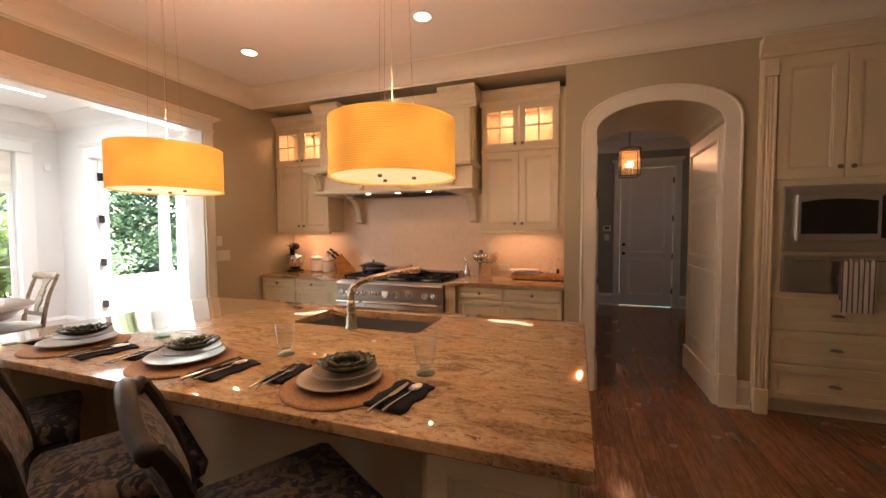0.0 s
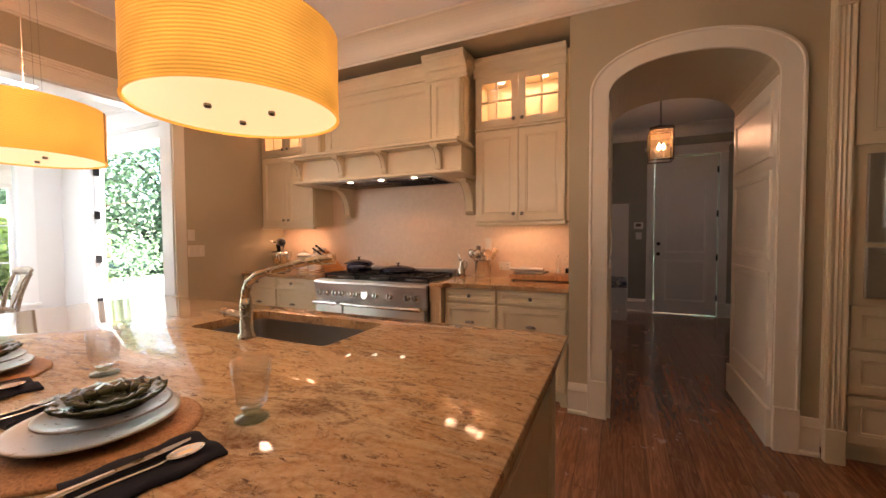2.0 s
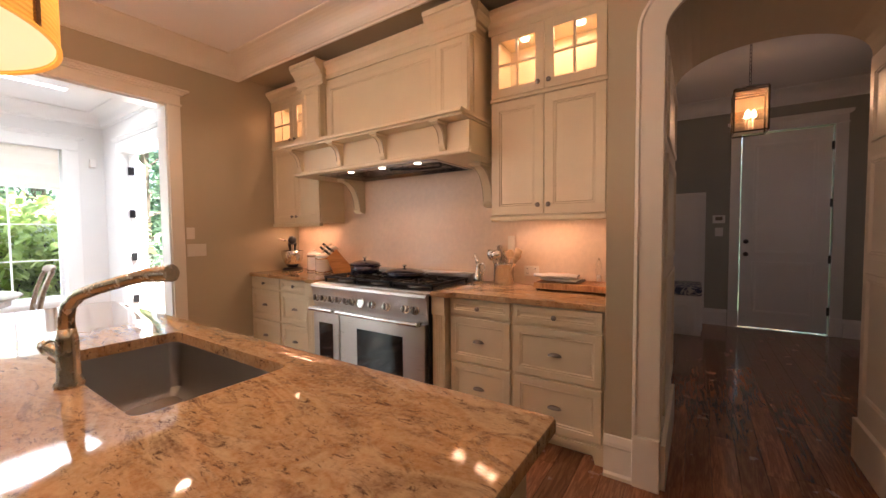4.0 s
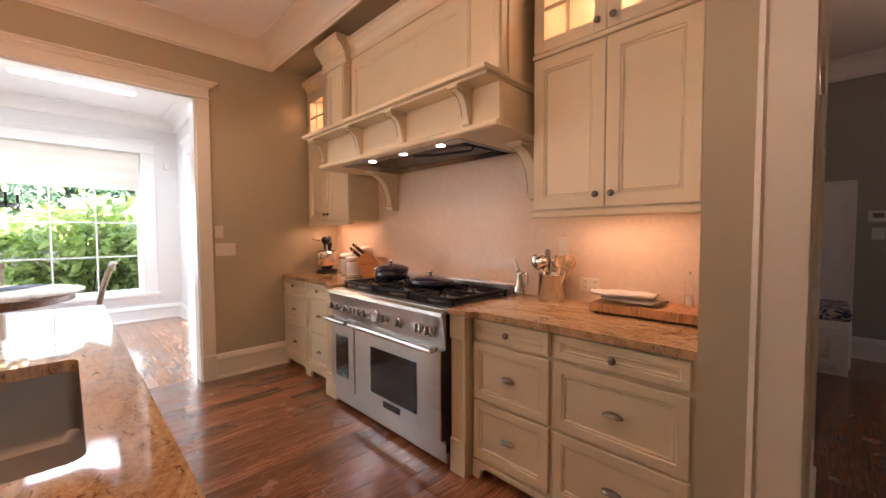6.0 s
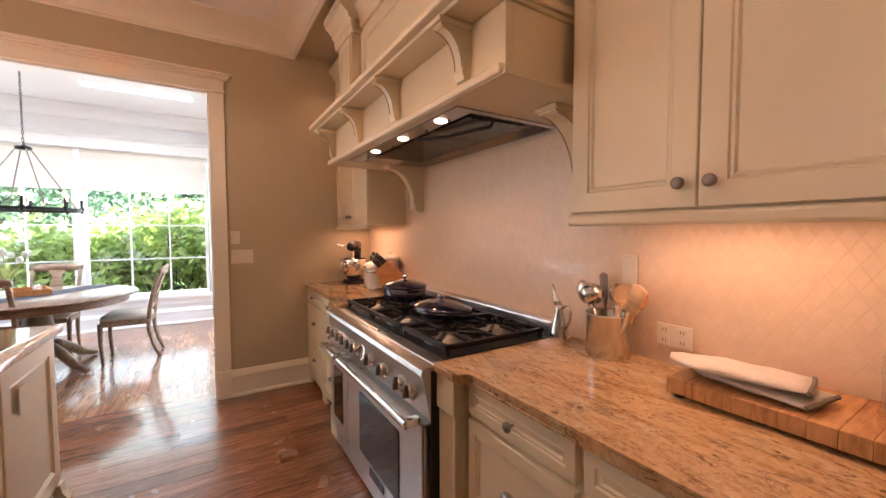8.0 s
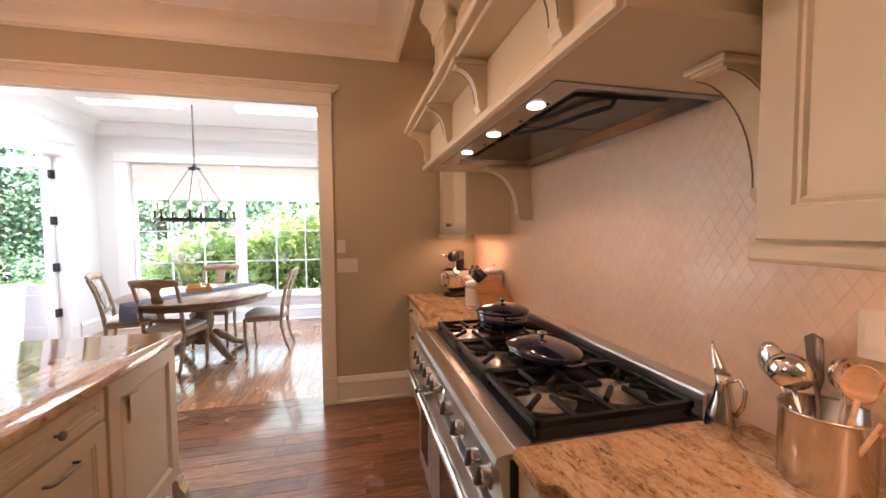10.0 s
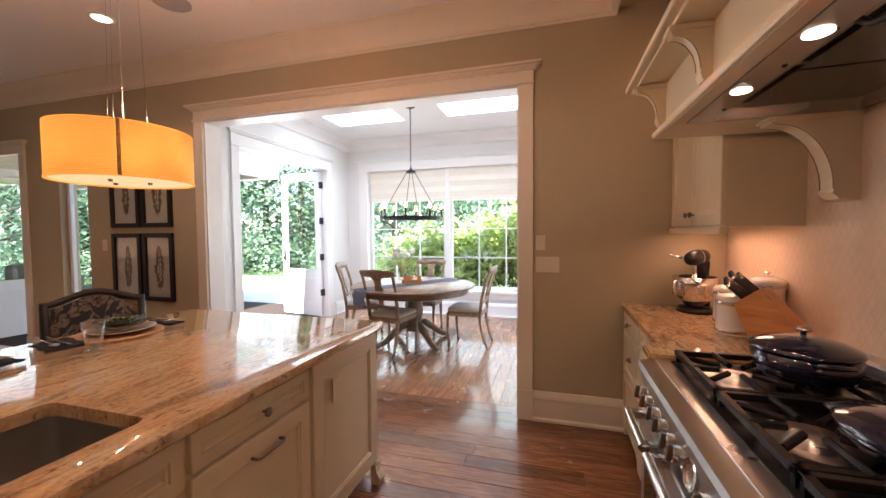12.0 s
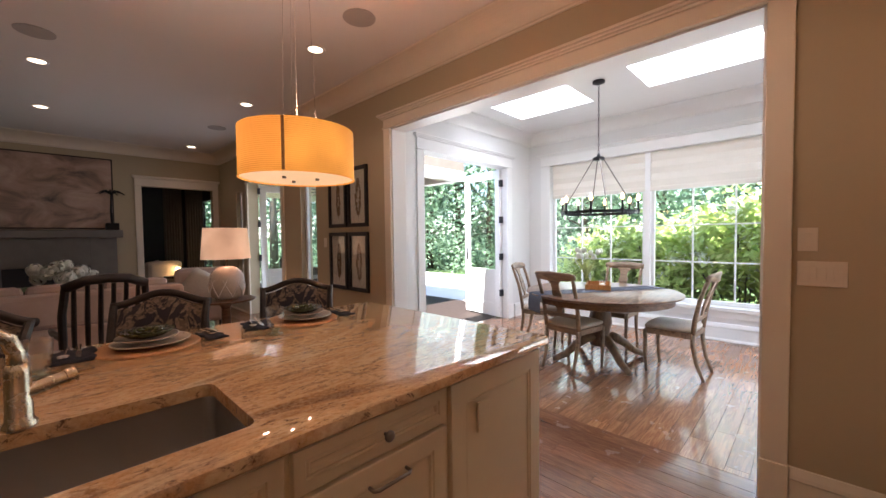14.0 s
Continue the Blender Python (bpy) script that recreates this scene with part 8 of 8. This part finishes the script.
protos = [tree(k, h, 5600, lab) for k, (h, lab) in enumerate(((9.0, "tall leafy green tree at the edge of the garden"), (7.0, "leafy green tree with a loose crown"), (11.0, "tall leafy green tree at the edge of the garden")))]
rnd = random.Random(77)
spots = []
for k in range(34):
    a = math.pi * (0.40 + 1.15 * k / 33)
    r = rnd.uniform(11.0, 17.0)
    spots.append((-5.5 + r * math.cos(a) * 1.1, 0.5 + r * math.sin(a) * 1.15))
for k, (x, y) in enumerate(spots):
    m = pose(x, y, -0.2, 0, 0, rnd.uniform(0, 360))
    if k < 3:
        protos[k].matrix_world = m
    else:
        copy_thing(protos[k % 3], m)
b = B()
rnd = random.Random(31)
cs = []
for k in range(420):
    a = math.pi * rnd.uniform(0.30, 1.65)
    r = rnd.uniform(17, 24)
    cs.append(Vector((-5.5 + r * math.cos(a), 0.5 + r * math.sin(a), rnd.uniform(-0.1, 10.0))))
leaf_cloud(b, rnd, cs, 56000, 1.3, 0.20)
ob = mesh_object("far_woods", b, M_LEAF)
tagged(ob, "dense green woodland behind the garden", "woods", "", "stuff")
b = B()
rnd = random.Random(32)
cs = []
for k in range(130):
    a = math.pi * rnd.uniform(0.36, 1.6)
    r = rnd.uniform(9.5, 13.5)
    cs.append(Vector((-5.5 + r * math.cos(a), 0.5 + r * math.sin(a) * 1.1, rnd.uniform(0.0, 1.3))))
leaf_cloud(b, rnd, cs, 26000, 0.7, 0.07)
ob = mesh_object("undergrowth", b, M_LEAF)
tagged(ob, "low green undergrowth below the trees", "shrubs", "", "stuff")


def hydrangea(seed):
    rnd = random.Random(seed)
    t = thing("flowering_shrub", 0, 0, -0.17, "bright yellow-green shrub with white flower heads", "shrub", "shrubs below the window")
    cs = []
    for k in range(18):
        a, r = rnd.uniform(0, 6.28), 0.55 * math.sqrt(rnd.random())
        c = Vector((r * math.cos(a), r * math.sin(a), rnd.uniform(0.35, 1.35 - 0.5 * r)))
        cs.append(c)
        part("stem", tube(B(), [(0.1 * math.cos(a), 0.1 * math.sin(a), 0), tuple(c)], 0.008, 5), M_BARK, t)
    b = B()
    leaf_cloud(b, rnd, cs, 2600, 0.26, 0.06)
    part("foliage", b, M_LEAF2, t, "yellow-green leaves")
    for k in range(13):
        c = cs[k] + Vector((0, 0, 0.14))
        b = B()
        leaf_cloud(b, rnd, [c], 110, 0.09, 0.026)
        part("flower_head", b, M_PETAL, t, "white flower head")
    return t


hy = hydrangea(3)
hy.matrix_world = pose(-8.4, 2.0, -0.17) @ Matrix.Scale(1.25, 4)
for k, (x, y) in enumerate(((-8.6, 3.0), (-8.3, 4.0), (-8.5, 1.1), (-9.4, 3.6))):
    copy_thing(hy, pose(x, y, -0.17, 0, 0, 70 * (k + 1)) @ Matrix.Scale(1.2 - 0.12 * (k % 3), 4))

# ---- pieces: backsplash tiles and floor boards ----
def diamond(w, h, d=0.0010):
    b = B()
    e = 0.0028
    out = [(w / 2, 0), (0, h / 2), (-w / 2, 0), (0, -h / 2)]
    lo = [b.verts.new((u, v, 0)) for u, v in out]
    mid = [b.verts.new((u * 0.985, v * 0.985, d * 0.6)) for u, v in out]
    top = [b.verts.new((u * 0.95, v * 0.95, d)) for u, v in out]
    for p, q in ((lo, mid), (mid, top)):
        for i in range(4):
            b.faces.new((p[i], p[(i + 1) % 4], q[(i + 1) % 4], q[i]))
    b.faces.new(top)
    return b


DW, DH = 0.042, 0.07
me = bpy.data.meshes.new("tile")
_b = diamond(DW - 0.0018, DH - 0.003)
_b.normal_update()
_b.to_mesh(me)
_b.free()
me.materials.append(M_TILE)
MTL = facing(0, YN - 0.0055, 0, "-y")
splash = bpy.data.objects["backsplash"]
near, rest = [], []
nz = int((1.88 - CT) / (DH / 2)) + 1
for j in range(nz):
    for i in range(int(3.555 / DW) + 2):
        u = XW + (i + (0.5 if j % 2 else 0)) * DW
        v = CT + j * DH / 2
        if u - DW / 2 < XW + 0.002 or u + DW / 2 > NX - 0.002 or v - DH / 2 < CT + 0.001 or v + DH / 2 > 1.90:
            continue
        if (u > -0.89 or u < -2.80) and v + DH / 2 > 1.43:
            continue
        (near if -1.25 < u < -0.65 else rest).append((u, v))
near.sort(key=lambda p: p[0])
rest += near[300:]
for u, v in near[:300]:
    ob = new("tile", me)
    ob.parent = splash
    ob.matrix_local = MTL @ T((u, v, 0))
b = B()
tmp = [(vv.co.copy()) for vv in me.vertices]
polys = [tuple(p.vertices) for p in me.polygons]
verts, faces = [], []
for u, v in rest:
    o = len(verts)
    m = MTL @ T((u, v, 0))
    verts += [m @ c for c in tmp]
    faces += [tuple(o + k for k in p) for p in polys]
b.free()
rm = bpy.data.meshes.new("tiles")
rm.from_pydata(verts, [], faces)
rm.materials.append(M_TILE)
ob = tagged(new("tiles", rm), kind="stuff")
ob.parent = splash


def boards(name, x0, y0, x1, y1, along, width, material, seed, label, near_test, limit):
    """Floor boards laid end to end; those by the walk are objects of their own."""
    rnd = random.Random(seed)
    floor = structure(name, bx(x0, y0, -0.011, x1, y1, -0.0095), M_GAP, label)
    a0, a1, c0, c1 = (x0, x1, y0, y1) if along == "x" else (y0, y1, x0, x1)
    lens = [0.7, 1.0, 1.35, 1.8]
    cache = {}

    def solid(l, w):
        e, d = 0.0011, 0.0008
        V = [(0, 0, -0.009), (l, 0, -0.009), (l, w, -0.009), (0, w, -0.009), (0, 0, -d), (l, 0, -d), (l, w, -d), (0, w, -d), (e, e, 0), (l - e, e, 0), (l - e, w - e, 0), (e, w - e, 0)]
        F = [(0, 1, 5, 4), (1, 2, 6, 5), (2, 3, 7, 6), (3, 0, 4, 7), (4, 5, 9, 8), (5, 6, 10, 9), (6, 7, 11, 10), (7, 4, 8, 11), (8, 9, 10, 11)]
        if along == "y":
            V = [(w - y, x, z) for x, y, z in V]
        return V, F
    verts, faces, made = [], [], 0
    c = c0
    while c < c1 - 0.001:
        w = min(width, c1 - c)
        a = a0 - rnd.uniform(0, 1.0)
        while a < a1 - 0.02:
            l = rnd.choice(lens)
            s, e = max(a, a0), min(a + l, a1)
            a += l
            if e - s < 0.02:
                continue
            x, y = (s, c) if along == "x" else (c, s)
            ll, ww = round(e - s - 0.0012, 3), round(w - 0.0014, 4)
            mid = (x + (ll if along == "x" else ww) / 2, y + (ww if along == "x" else ll) / 2)
            if near_test(*mid) and made < limit:
                key = (ll, ww)
                if key not in cache:
                    V, F = solid(ll, ww)
                    cache[key] = bpy.data.meshes.new("board")
                    cache[key].from_pydata(V, [], F)
                    cache[key].materials.append(material)
                ob = new("board", cache[key])
                ob.parent = floor
                ob.location = (x, y, 0)
                made += 1
            else:
                V, F = solid(ll, ww)
                o = len(verts)
                verts += [(x + p[0], y + p[1], p[2]) for p in V]
                faces += [tuple(o + k for k in f) for f in F]
        c += w
    rm = bpy.data.meshes.new("boards")
    rm.from_pydata(verts, [], faces)
    rm.materials.append(material)
    ob = tagged(new("boards", rm), kind="stuff")
    ob.parent = floor
    return floor


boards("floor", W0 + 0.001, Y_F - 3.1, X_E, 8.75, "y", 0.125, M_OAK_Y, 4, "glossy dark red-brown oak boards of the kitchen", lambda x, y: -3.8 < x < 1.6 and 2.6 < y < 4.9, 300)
# breakfast boards take the oak colour lightened for daylight
boards("floor_breakfast", XG, YS - 0.2, W0, YB + 0.2, "x", 0.115, M_OAK_DAYLIT, 9, "glossy red-brown oak boards of the breakfast room, lightened for daylight", lambda x, y: 0.4 < y < 3.6, 300)
